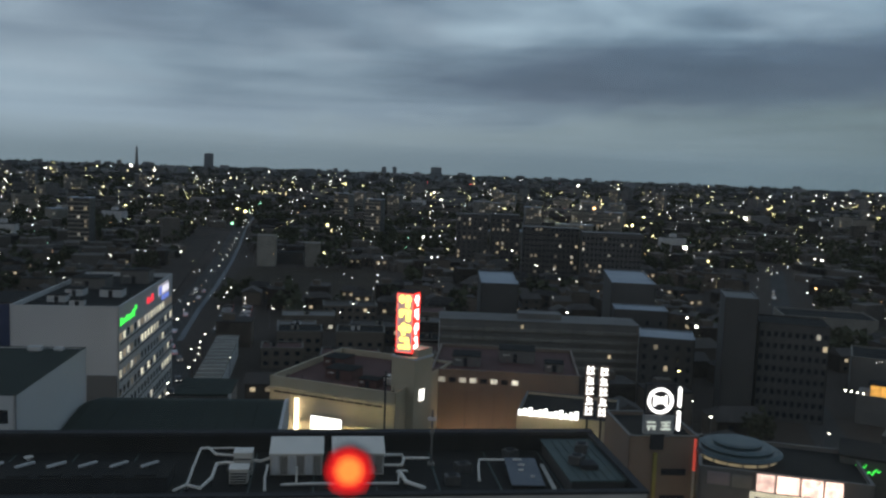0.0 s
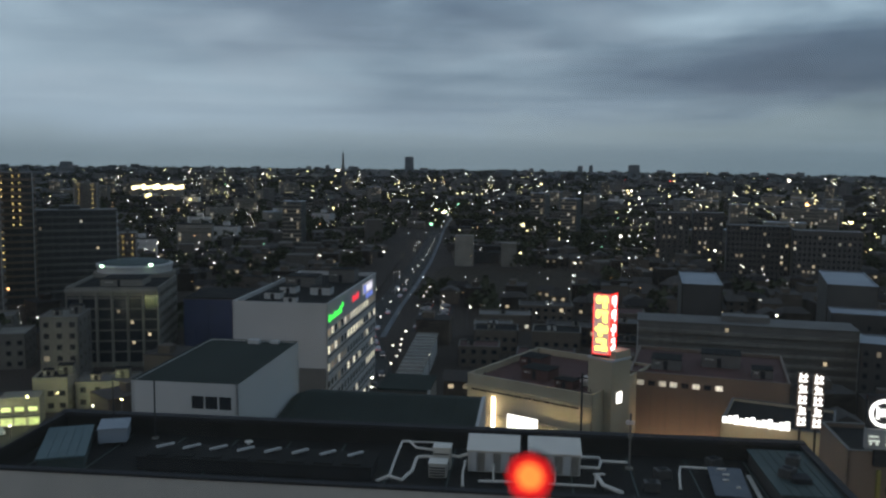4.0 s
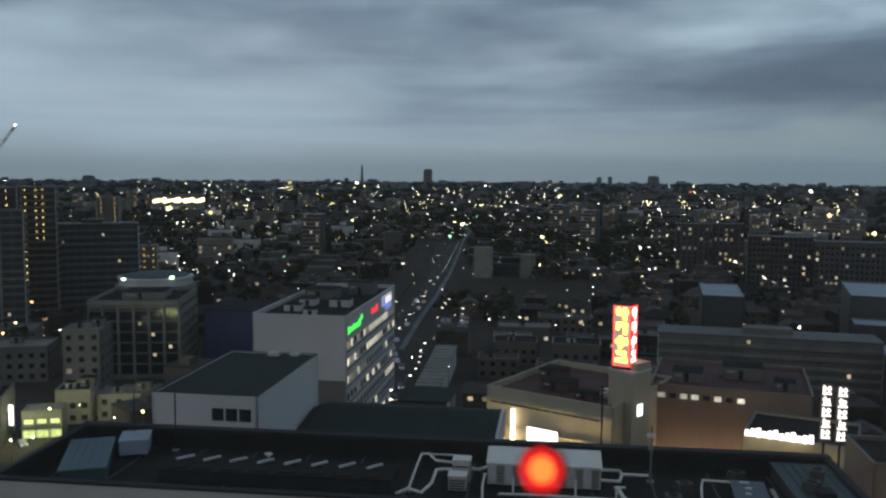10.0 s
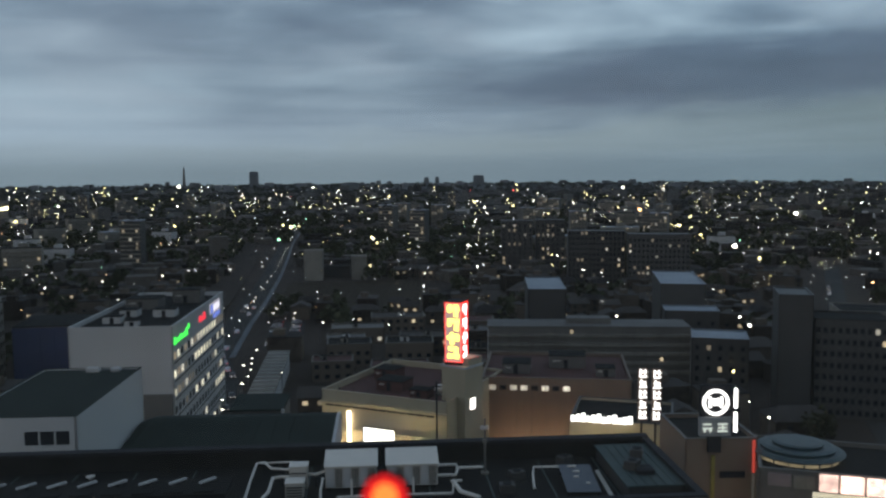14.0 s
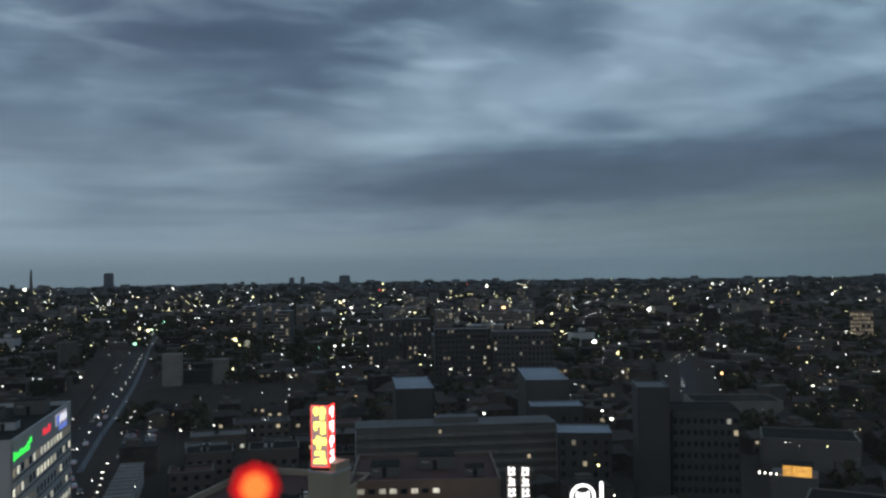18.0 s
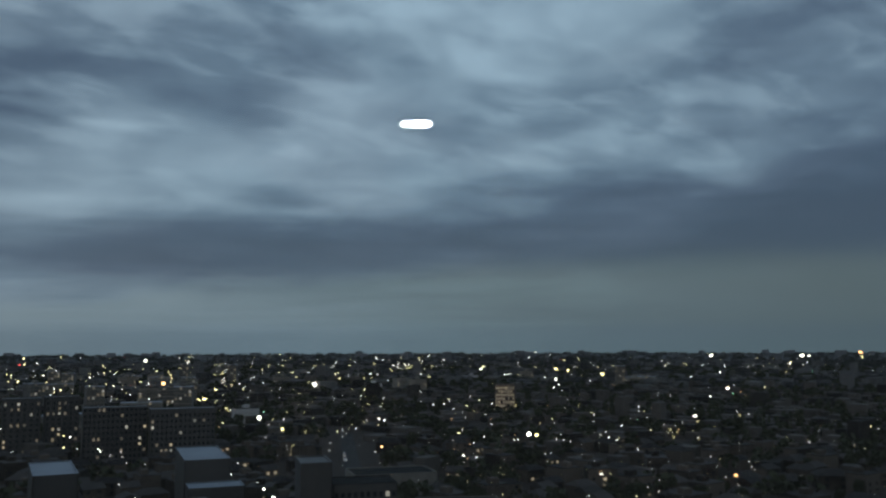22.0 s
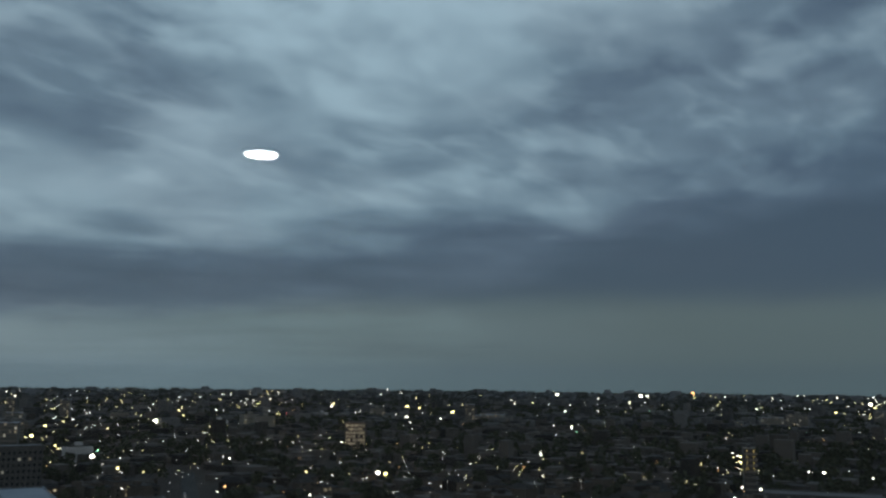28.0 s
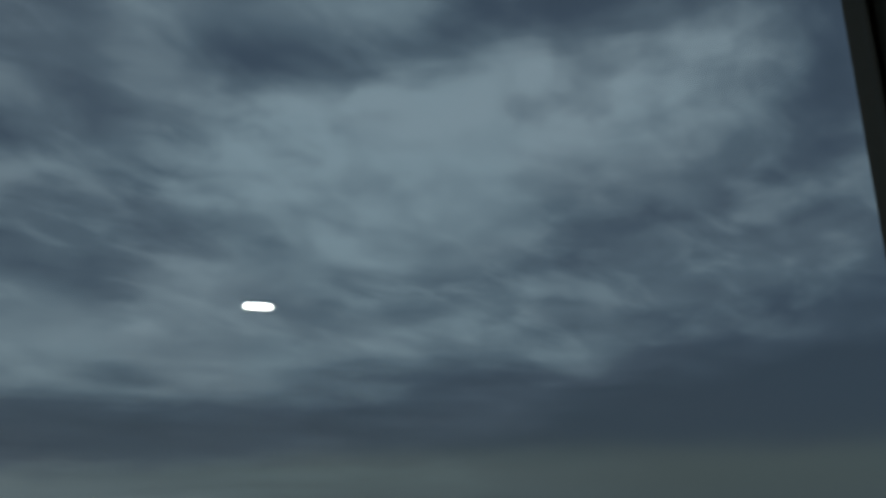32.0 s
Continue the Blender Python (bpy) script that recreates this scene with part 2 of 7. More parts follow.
# ---- materials ----
def surface(name, dark, light, scale=1.0, rough=0.8, bump=0.2, metal=0.0, fine_scale=12.0, per_object=0.0):
    m = bpy.data.materials.new(name)
    m.use_nodes = True
    t = m.node_tree
    b = t.nodes["Principled BSDF"]
    c = t.nodes.new("ShaderNodeTexCoord")
    n1, n2 = t.nodes.new("ShaderNodeTexNoise"), t.nodes.new("ShaderNodeTexNoise")
    for n, s, d in ((n1, scale, 4), (n2, scale * fine_scale, 6)):
        t.links.new(c.outputs["Object"], n.inputs["Vector"])
        n.inputs["Scale"].default_value, n.inputs["Detail"].default_value = s, d
    mix = t.nodes.new("ShaderNodeMath")
    mix.operation = "MULTIPLY_ADD"
    t.links.new(n2.outputs["Fac"], mix.inputs[0])
    mix.inputs[1].default_value = 0.45
    half = t.nodes.new("ShaderNodeMath")
    half.operation = "MULTIPLY"
    t.links.new(n1.outputs["Fac"], half.inputs[0])
    half.inputs[1].default_value = 0.75
    t.links.new(half.outputs[0], mix.inputs[2])
    last = mix.outputs[0]
    if per_object:
        info = t.nodes.new("ShaderNodeObjectInfo")
        geo = t.nodes.new("ShaderNodeNewGeometry")
        s = t.nodes.new("ShaderNodeMath")
        s.operation = "ADD"
        t.links.new(info.outputs["Random"], s.inputs[0])
        t.links.new(geo.outputs["Random Per Island"], s.inputs[1])
        f = t.nodes.new("ShaderNodeMath")
        f.operation = "FRACT"
        t.links.new(s.outputs[0], f.inputs[0])
        k = t.nodes.new("ShaderNodeMath")
        k.operation = "MULTIPLY_ADD"
        t.links.new(f.outputs[0], k.inputs[0])
        k.inputs[1].default_value = per_object
        sub = t.nodes.new("ShaderNodeMath")
        sub.operation = "SUBTRACT"
        t.links.new(last, sub.inputs[0])
        sub.inputs[1].default_value = per_object * 0.5
        t.links.new(sub.outputs[0], k.inputs[2])
        last = k.outputs[0]
    r = t.nodes.new("ShaderNodeValToRGB")
    r.color_ramp.elements[0].position, r.color_ramp.elements[1].position = 0.3, 0.8
    r.color_ramp.elements[0].color, r.color_ramp.elements[1].color = (*dark, 1), (*light, 1)
    t.links.new(last, r.inputs[0])
    t.links.new(r.outputs[0], b.inputs["Base Color"])
    b.inputs["Roughness"].default_value, b.inputs["Metallic"].default_value = rough, metal
    if rough >= 0.75:
        b.inputs["Specular IOR Level"].default_value = 0.15
    if bump:
        bp = t.nodes.new("ShaderNodeBump")
        bp.inputs["Strength"].default_value = bump
        bp.inputs["Distance"].default_value = 0.02
        t.links.new(n2.outputs["Fac"], bp.inputs["Height"])
        t.links.new(bp.outputs[0], b.inputs["Normal"])
    return m


def glow(name, colour, strength, vary=0.0, scale=2.0):
    """A surface that gives off light; vary: how unevenly its lamps light it."""
    m = bpy.data.materials.new(name)
    m.use_nodes = True
    t = m.node_tree
    b = t.nodes["Principled BSDF"]
    b.inputs["Base Color"].default_value = (*[0.5 * c for c in colour], 1)
    b.inputs["Emission Color"].default_value = (*colour, 1)
    b.inputs["Emission Strength"].default_value = strength
    if vary:
        info = t.nodes.new("ShaderNodeObjectInfo")
        geo = t.nodes.new("ShaderNodeNewGeometry")
        s = t.nodes.new("ShaderNodeMath")
        s.operation = "ADD"
        t.links.new(info.outputs["Random"], s.inputs[0])
        t.links.new(geo.outputs["Random Per Island"], s.inputs[1])
        f = t.nodes.new("ShaderNodeMath")
        f.operation = "FRACT"
        t.links.new(s.outputs[0], f.inputs[0])
        k = t.nodes.new("ShaderNodeMapRange")
        t.links.new(f.outputs[0], k.inputs[0])
        k.inputs[3].default_value, k.inputs[4].default_value = strength * (1 - vary), strength * (1 + vary)
        c = t.nodes.new("ShaderNodeTexCoord")
        n = t.nodes.new("ShaderNodeTexNoise")
        t.links.new(c.outputs["Object"], n.inputs["Vector"])
        n.inputs["Scale"].default_value = scale
        q = t.nodes.new("ShaderNodeMapRange")
        t.links.new(n.outputs["Fac"], q.inputs[0])
        q.inputs[1].default_value, q.inputs[2].default_value = 0.3, 0.7
        q.inputs[3].default_value, q.inputs[4].default_value = 0.5, 1.3
        z = t.nodes.new("ShaderNodeMath")
        z.operation = "MULTIPLY"
        t.links.new(k.outputs[0], z.inputs[0])
        t.links.new(q.outputs[0], z.inputs[1])
        t.links.new(z.outputs[0], b.inputs["Emission Strength"])
    return m


ASPHALT = surface("asphalt", (0.038, 0.036, 0.034), (0.07, 0.066, 0.062), 0.05, 0.9, 0.1, fine_scale=30)
EARTH = surface("city_ground", (0.040, 0.031, 0.026), (0.075, 0.058, 0.047), 0.012, 0.95, 0.0, fine_scale=9)
FIELD = surface("dry_grass", (0.033, 0.025, 0.0172), (0.0605, 0.045, 0.0301), 0.03, 0.95, 0.0)
CREAM = surface("cream_tile", (0.36, 0.29, 0.19), (0.48, 0.40, 0.28), 0.15, 0.6, 0.1)
BROWN = surface("brown_tile", (0.14, 0.095, 0.07), (0.205, 0.145, 0.105), 0.12, 0.65, 0.1)
WHITE = surface("white_render", (0.45, 0.44, 0.42), (0.58, 0.57, 0.545), 0.08, 0.7, 0.1)
OFFWHITE = surface("grey_white_panel", (0.42, 0.405, 0.385), (0.55, 0.53, 0.505), 0.1, 0.6, 0.1)
CONCRETE = surface("concrete", (0.154, 0.14, 0.12), (0.286, 0.26, 0.219), 0.12, 0.85, 0.2, per_object=0.3)
GREY = surface("grey_tile", (0.0935, 0.085, 0.0774), (0.165, 0.15, 0.133), 0.12, 0.7, 0.1, per_object=0.3)
DARKTILE = surface("dark_tile", (0.0352, 0.033, 0.0318), (0.0715, 0.066, 0.0619), 0.12, 0.5, 0.1, per_object=0.3)
BRICK = surface("red_brown_brick", (0.11, 0.055, 0.045), (0.19, 0.10, 0.08), 0.3, 0.8, 0.2)
ROOFDARK = surface("dark_green_roofing", (0.014, 0.021, 0.017), (0.030, 0.040, 0.034), 0.25, 0.9, 0.2)
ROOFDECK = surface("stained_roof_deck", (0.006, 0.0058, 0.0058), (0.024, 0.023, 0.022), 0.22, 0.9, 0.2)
ROOFTEAL = surface("faded_teal_deck", (0.028, 0.046, 0.044), (0.065, 0.094, 0.088), 0.3, 0.7, 0.2)
ROOFPALE = surface("pale_blue_grey_roof", (0.22, 0.25, 0.28), (0.36, 0.39, 0.43), 0.1, 0.6, 0.1)
ROOFRED = surface("red_brown_roofing", (0.075, 0.038, 0.034), (0.13, 0.068, 0.06), 0.2, 0.8, 0.1)
TILE = surface("house_roof_tile", (0.030, 0.025, 0.023), (0.078, 0.066, 0.058), 0.4, 0.75, 0.2, per_object=0.9)
HOUSE = surface("house_wall", (0.038, 0.030, 0.025), (0.135, 0.108, 0.086), 0.3, 0.85, 0.1, per_object=0.9)
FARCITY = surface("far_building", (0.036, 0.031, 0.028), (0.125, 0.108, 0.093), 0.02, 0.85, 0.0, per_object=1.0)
# haze put into the colour: the town turns paler and bluer with distance
FARCITY1 = surface("hazed_distant_building", (0.055, 0.053, 0.052), (0.16, 0.152, 0.145), 0.02, 0.85, 0.0, per_object=1.0)
# foliage greyed and paled by haze put into its colour
FARLEAF = surface("hazed_foliage", (0.05, 0.054, 0.046), (0.09, 0.095, 0.08), 0.2, 0.95, 0.0, per_object=0.4)
FARCITY2 = surface("hazed_horizon_building", (0.09, 0.093, 0.097), (0.21, 0.214, 0.22), 0.02, 0.85, 0.0, per_object=1.0)
STEEL = surface("galvanised_steel", (0.495, 0.46, 0.404), (0.682, 0.63, 0.55), 0.8, 0.45, 0.1, 0.3)
PAINTED = surface("white_painted_metal", (0.66, 0.6, 0.525), (0.836, 0.76, 0.662), 0.8, 0.5, 0.1)
DARKMETAL = surface("dark_metal", (0.014, 0.014, 0.016), (0.034, 0.034, 0.038), 0.8, 0.75, 0.1)
BLUE = surface("blue_sheeting", (0.010, 0.019, 0.064), (0.024, 0.042, 0.115), 0.2, 0.6, 0.3)
REDPAINT = surface("red_paint", (0.30, 0.03, 0.025), (0.42, 0.06, 0.05), 0.5, 0.5, 0.1)
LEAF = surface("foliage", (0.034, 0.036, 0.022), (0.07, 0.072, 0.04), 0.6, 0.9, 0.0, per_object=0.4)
BARK = surface("bark", (0.05, 0.04, 0.03), (0.10, 0.08, 0.06), 2.0, 0.9, 0.2)
FRAMEBROWN = surface("bronze_window_frame", (0.15, 0.125, 0.075), (0.21, 0.175, 0.11), 3.0, 0.45, 0.1, 0.2)
ROOMWALL = surface("room_wall", (0.17, 0.16, 0.12), (0.24, 0.225, 0.17), 2.0, 0.8, 0.1)
RUBBER = surface("rubber", (0.015, 0.015, 0.015), (0.03, 0.03, 0.03), 3.0, 0.9, 0.0)
CARPAINT = surface("car_paint", (0.05, 0.05, 0.055), (0.6, 0.6, 0.62), 0.1, 0.3, 0.0, 0.2, per_object=1.0)
GLASSDARK = surface("dark_window_glass", (0.012, 0.014, 0.018), (0.03, 0.034, 0.042), 0.5, 0.12, 0.0)
GLASSTEAL = surface("teal_glass", (0.018, 0.035, 0.04), (0.045, 0.075, 0.08), 0.5, 0.45, 0.0)

# haze put into the colour for horizon towers; doubles as pale pavement concrete
HAZY = surface("pale_hazed_concrete", (0.13, 0.14, 0.15), (0.18, 0.19, 0.2), 0.05, 0.85, 0.0)

STREET = glow("street_lamp_light", (1.0, 0.95, 0.78), 4.5, 0.6)
LIT_WARM = glow("window_light_warm", (1.0, 0.80, 0.50), 0.36, 0.7)
LIT_WHITE = glow("window_light_white", (1.0, 0.93, 0.74), 0.42, 0.6)
LIT_DIM = glow("window_light_dim", (1.0, 0.80, 0.54), 0.12, 0.8)
LIT_STAIR = glow("stair_light", (1.0, 0.74, 0.24), 1.6, 0.3)
LAMP = {"w": glow("lamp_white", (1.0, 0.96, 0.80), 11.0, 0.5), "y": glow("lamp_yellow", (1.0, 0.86, 0.36), 9.0, 0.5),
        "g": glow("lamp_green", (0.35, 1.0, 0.50), 7.0, 0.4), "o": glow("lamp_orange", (1.0, 0.52, 0.20), 6.0, 0.5),
        "r": glow("lamp_red", (1.0, 0.10, 0.08), 5.0, 0.3)}
SIGN_WHITE = glow("sign_white", (1.0, 0.99, 0.95), 1.9)
SIGN_PALE = glow("sign_pale", (0.95, 0.9, 1.0), 0.24)
SIGN_RED = glow("sign_red", (1.0, 0.03, 0.02), 1.7)
SIGN_YELLOW = glow("sign_yellow", (1.0, 0.84, 0.12), 2.6)
SIGN_CREAM = glow("sign_cream", (1.0, 0.70, 0.66), 0.24)
SIGN_GREEN = glow("sign_green", (0.06, 1.0, 0.10), 1.1)
SIGN_PINK = glow("sign_pink", (1.0, 0.70, 0.58), 1.3, 0.35, 1.1)
SIGN_BLUE = glow("sign_blue", (0.25, 0.35, 1.0), 0.5)
SIGN_AMBER = glow("amber_glass", (1.0, 0.50, 0.10), 0.75, 0.3, 1.0)
STRIP = glow("light_strip", (1.0, 0.88, 0.62), 4.0)
SHOP = glow("shop_light", (1.0, 0.84, 0.50), 1.2, 0.4, 0.6)


# ---- helpers for meshes ----
def boxes(items):
    """A bmesh of boxes (x0, y0, z0, x1, y1, z1)."""
    bm = bmesh.new()
    for x0, y0, z0, x1, y1, z1 in items:
        q = [bm.verts.new(c) for c in ((x0, y0, z0), (x1, y0, z0), (x1, y1, z0), (x0, y1, z0), (x0, y0, z1), (x1, y0, z1), (x1, y1, z1), (x0, y1, z1))]
        for f in ((3, 2, 1, 0), (4, 5, 6, 7), (0, 1, 5, 4), (1, 2, 6, 5), (2, 3, 7, 6), (3, 0, 4, 7)):
            bm.faces.new([q[i] for i in f])
    return bm


def box(x0, y0, z0, x1, y1, z1, bevel=0.0):
    bm = boxes([(x0, y0, z0, x1, y1, z1)])
    if bevel:
        bmesh.ops.bevel(bm, geom=bm.edges[:], offset=bevel, segments=2, affect="EDGES")
    return bm


def tube(points, r, sides=8):
    """A round bar along the points."""
    bm = bmesh.new()
    pts = [Vector(p) for p in points]
    rings = []
    for i, p in enumerate(pts):
        d = (pts[min(i + 1, len(pts) - 1)] - pts[max(i - 1, 0)]).normalized()
        a = d.cross(Vector((0, 0, 1)) if abs(d.z) < 0.9 else Vector((1, 0, 0))).normalized()
        b = d.cross(a)
        rings.append([bm.verts.new(p + r * (math.cos(k * math.tau / sides) * a + math.sin(k * math.tau / sides) * b)) for k in range(sides)])
    for q, w in zip(rings, rings[1:]):
        for k in range(sides):
            bm.faces.new((q[k], q[(k + 1) % sides], w[(k + 1) % sides], w[k]))
    bm.faces.new(rings[0][::-1]), bm.faces.new(rings[-1])
    bmesh.ops.recalc_face_normals(bm, faces=bm.faces[:])
    return bm


def lathe(profile, sides=24, cx=0.0, cy=0.0):
    """A turned body from (radius, z) pairs."""
    bm = bmesh.new()
    rings = [[bm.verts.new((cx + max(r, 0.001) * math.cos(k * math.tau / sides), cy + max(r, 0.001) * math.sin(k * math.tau / sides), z)) for k in range(sides)] for r, z in profile]
    for q, w in zip(rings, rings[1:]):
        for k in range(sides):
            bm.faces.new((q[k], q[(k + 1) % sides], w[(k + 1) % sides], w[k]))
    bm.faces.new(rings[0][::-1]), bm.faces.new(rings[-1])
    return bm


def mesh_of(name, bm, material):
    me = bpy.data.meshes.new(name)
    bm.to_mesh(me)
    bm.free()
    me.materials.append(material)
    return me


def part(name, bm, material, parent, label="", at=None):
    """One mesh object under a thing or part."""
    me = bm if isinstance(bm, bpy.types.Mesh) else mesh_of(name, bm, material)
    ob = new(name, me)
    ob.parent = parent
    if at is not None:
        ob.matrix_basis = at
    if label:
        tagged(ob, label)
    return ob


def thing(name, m, label, category, group="", kind=""):
    ob = new(name)
    ob.matrix_basis = m
    ob.empty_display_size = 0.5
    return tagged(ob, label, category, group, kind)


def solo(name, bm, material, label, category, m=None, group="", kind=""):
    ob = new(name, mesh_of(name, bm, material))
    if m is not None:
        ob.matrix_basis = m
    return tagged(ob, label, category, group, kind)


PANES = {}


def pane_mesh(w, h, material):
    key = (round(w, 3), round(h, 3), material.name)
    if key not in PANES:
        PANES[key] = mesh_of("window", boxes([(-w / 2, 0, 0, w / 2, 0.08, h), (-0.04, -0.04, 0, 0.04, 0, h)]), material)
    return PANES[key]


def facade(w, h, holes, depth=0.25, t=0.3):
    """A wall in the plane y = 0 facing -y, from x 0 to w and z 0 to h, with real recesses at holes (x0, z0, x1, z1)."""
    bm = bmesh.new()
    xs = sorted({0.0, w, *[q[0] for q in holes], *[q[2] for q in holes]})
    zs = sorted({0.0, h, *[q[1] for q in holes], *[q[3] for q in holes]})
    inside = {(round(q[0], 4), round(q[1], 4)) for q in holes}
    ends = {(round(q[0], 4), round(q[1], 4)): q for q in holes}
    verts = {}

    def vert(x, y, z):
        k = (round(x, 4), y, round(z, 4))
        if k not in verts:
            verts[k] = bm.verts.new((x, y, z))
        return verts[k]

    def open_cell(xa, za):
        for q in row:
            if q[0] - 1e-4 <= xa < q[2] - 1e-4 and q[1] - 1e-4 <= za < q[3] - 1e-4:
                return True
        return False

    for za, zb in zip(zs, zs[1:]):
        row = [q for q in holes if q[1] - 1e-4 <= za < q[3] - 1e-4]
        if not row:
            bm.faces.new((vert(0, 0, za), vert(w, 0, za), vert(w, 0, zb), vert(0, 0, zb)))
            continue
        start = None
        for xa, xb in zip(xs, xs[1:]):
            if open_cell(xa, za):
                if start is not None:
                    bm.faces.new((vert(start, 0, za), vert(xa, 0, za), vert(xa, 0, zb), vert(start, 0, zb)))
                start = None
            elif start is None:
                start = xa
        if start is not None:
            bm.faces.new((vert(start, 0, za), vert(w, 0, za), vert(w, 0, zb), vert(start, 0, zb)))
    for x0, z0, x1, z1 in holes:
        for a, b in (((x0, z0), (x1, z0)), ((x1, z0), (x1, z1)), ((x1, z1), (x0, z1)), ((x0, z1), (x0, z0))):
            bm.faces.new((vert(a[0], 0, a[1]), vert(b[0], 0, b[1]), vert(b[0], depth, b[1]), vert(a[0], depth, a[1])))
        bm.faces.new((vert(x0, depth, z0), vert(x1, depth, z0), vert(x1, depth, z1), vert(x0, depth, z1)))
    f = [vert(0, t, 0), vert(w, t, 0), vert(w, t, h), vert(0, t, h)]
    g = [vert(0, 0, 0), vert(w, 0, 0), vert(w, 0, h), vert(0, 0, h)]
    bm.faces.new(f[::-1])
    for i in range(4):
        j = (i + 1) % 4
        bm.faces.new((g[j], g[i], f[i], f[j]))
    return bm


TAKEN = []        # circles that houses keep out of


def grid(w, h, cols, rows, ww, wh, sill, fh, x0=0.0, x1=None, z0=0.0):
    """Window holes of a facade, row by row."""
    x1 = w if x1 is None else x1
    step = (x1 - x0) / max(cols, 1)
    out = []
    for r in range(rows):
        for c in range(cols):
            x = x0 + (c + 0.5) * step
            z = z0 + r * fh + sill
            if z + wh < h - 0.3:
                out.append((x - ww / 2, z, x + ww / 2, z + wh))
    return out


def building(name, label, x, y, rz, w, d, h, wall, roof, front=None, right=None, left=None, lit=0.15, far=False, parapet=0.9, deck=None,
             lights=(LIT_WARM, LIT_WHITE, LIT_DIM, LIT_DIM), category="building", group="", pattern=None):
    """A flat-roofed building whose front left corner stands at x, y. front, right, left: (columns, rows, window width, window height, sill, storey)."""
    b = thing(name, pose(x, y, 0, 0, 0, rz), label, category, group)
    rng = random.Random(int(abs(x * 13 + y * 7)) + 5)
    sides = ((front, pose(0, 0, 0), w), (right, pose(w, 0, 0, 0, 0, 90), d), (None, pose(w, d, 0, 0, 0, 180), w), (left, pose(0, d, 0, 0, 0, 270), d))
    dark = []
    for spec, m, width in sides:
        holes = grid(width, h, spec[0], spec[1], spec[2], spec[3], spec[4], spec[5]) if spec else []
        wl = part("wall", facade(width, h, holes), wall, b, at=m)
        for i, (x0, z0, x1, z1) in enumerate(holes):
            on = rng.random() < (pattern(i // spec[0], i % spec[0]) if pattern else lit)
            ww, wh = x1 - x0 - 0.04, z1 - z0 - 0.04
            place = m @ Matrix.Translation(((x0 + x1) / 2, 0.14, z0 + 0.02))
            if on:
                part("window", pane_mesh(ww, wh, rng.choice(lights)), None, b, at=place)
            elif not far:
                part("window", pane_mesh(ww, wh, GLASSDARK), None, b, at=place)
            else:
                dark.append((m, x0 + 0.02, 0.16, z0 + 0.02, x1 - 0.02, 0.22, z1 - 0.02))
    if dark:
        bm = bmesh.new()
        for m, *q in dark:
            cs = [m @ Vector(c) for c in ((q[0], q[1], q[2]), (q[3], q[1], q[2]), (q[3], q[1], q[5]), (q[0], q[1], q[5]))]
            bm.faces.new([bm.verts.new(c) for c in cs])
        tagged(part("dark_glazing", bm, GLASSDARK, b), kind="stuff")
    part("roof", box(0.3, 0.3, h - parapet - 0.3, w - 0.3, d - 0.3, h - parapet), deck or roof, b)
    for q in ((-0.06, -0.06, w + 0.06, 0.36), (-0.06, d - 0.36, w + 0.06, d + 0.06), (-0.06, 0.36, 0.36, d - 0.36), (w - 0.36, 0.36, w + 0.06, d - 0.36)):
        part("parapet_cap", box(q[0], q[1], h + 0.004, q[2], q[3], h + 0.12), roof, b)
    c = pose(x, y, 0, 0, 0, rz) @ Vector((w / 2, d / 2, 0))
    TAKEN.append((c.x, c.y, math.hypot(w, d) / 2 + 3, ))
    return b


def roof_box(b_name, label, m, w, d, h, material, category="rooftop unit"):
    """A plant room or tank house on a roof, with a cap and a door."""
    t = thing(b_name, m, label, category)
    body = part("body", box(0, 0, 0, w, d, h, 0.05), material, t)
    part("cap", box(-0.12, -0.12, h + 0.004, w + 0.12, d + 0.12, h + 0.16), ROOFDECK, t)
    part("door", box(w * 0.4, -0.06, 0.05, w * 0.4 + 0.9, -0.004, min(2.0, h - 0.2)), DARKMETAL, body)
    part("grille", boxes([(w * 0.1, -0.05, h * 0.55 + k * 0.14, w * 0.32, -0.004, h * 0.55 + k * 0.14 + 0.06) for k in range(3)]), STEEL, body)
    return t

# ---- ground, roads ----
solo("ground", box(-4900, -4900, -1.0, 4900, 4900, 0.0), EARTH, "dark built-up city plain reaching to the horizon", "ground", kind="structure")


def strip_road(name, pts, width, material, z, label):
    bm = bmesh.new()
    prev = None
    for i, p in enumerate(pts):
        a, b = Vector(pts[max(i - 1, 0)]), Vector(pts[min(i + 1, len(pts) - 1)])
        n = Vector((-(b - a).y, (b - a).x)).normalized() * width / 2
        q = [bm.verts.new((p[0] + n.x, p[1] + n.y, z)), bm.verts.new((p[0] - n.x, p[1] - n.y, z)),
             bm.verts.new((p[0] + n.x, p[1] + n.y, z - 0.3)), bm.verts.new((p[0] - n.x, p[1] - n.y, z - 0.3))]
        if prev:
            bm.faces.new((prev[0], prev[1], q[1], q[0]))
            bm.faces.new((prev[2], prev[0], q[0], q[2]))
            bm.faces.new((prev[1], prev[3], q[3], q[1]))
        prev = q
    bmesh.ops.recalc_face_normals(bm, faces=bm.faces[:])
    return solo(name, bm, material, label, "road", kind="structure")


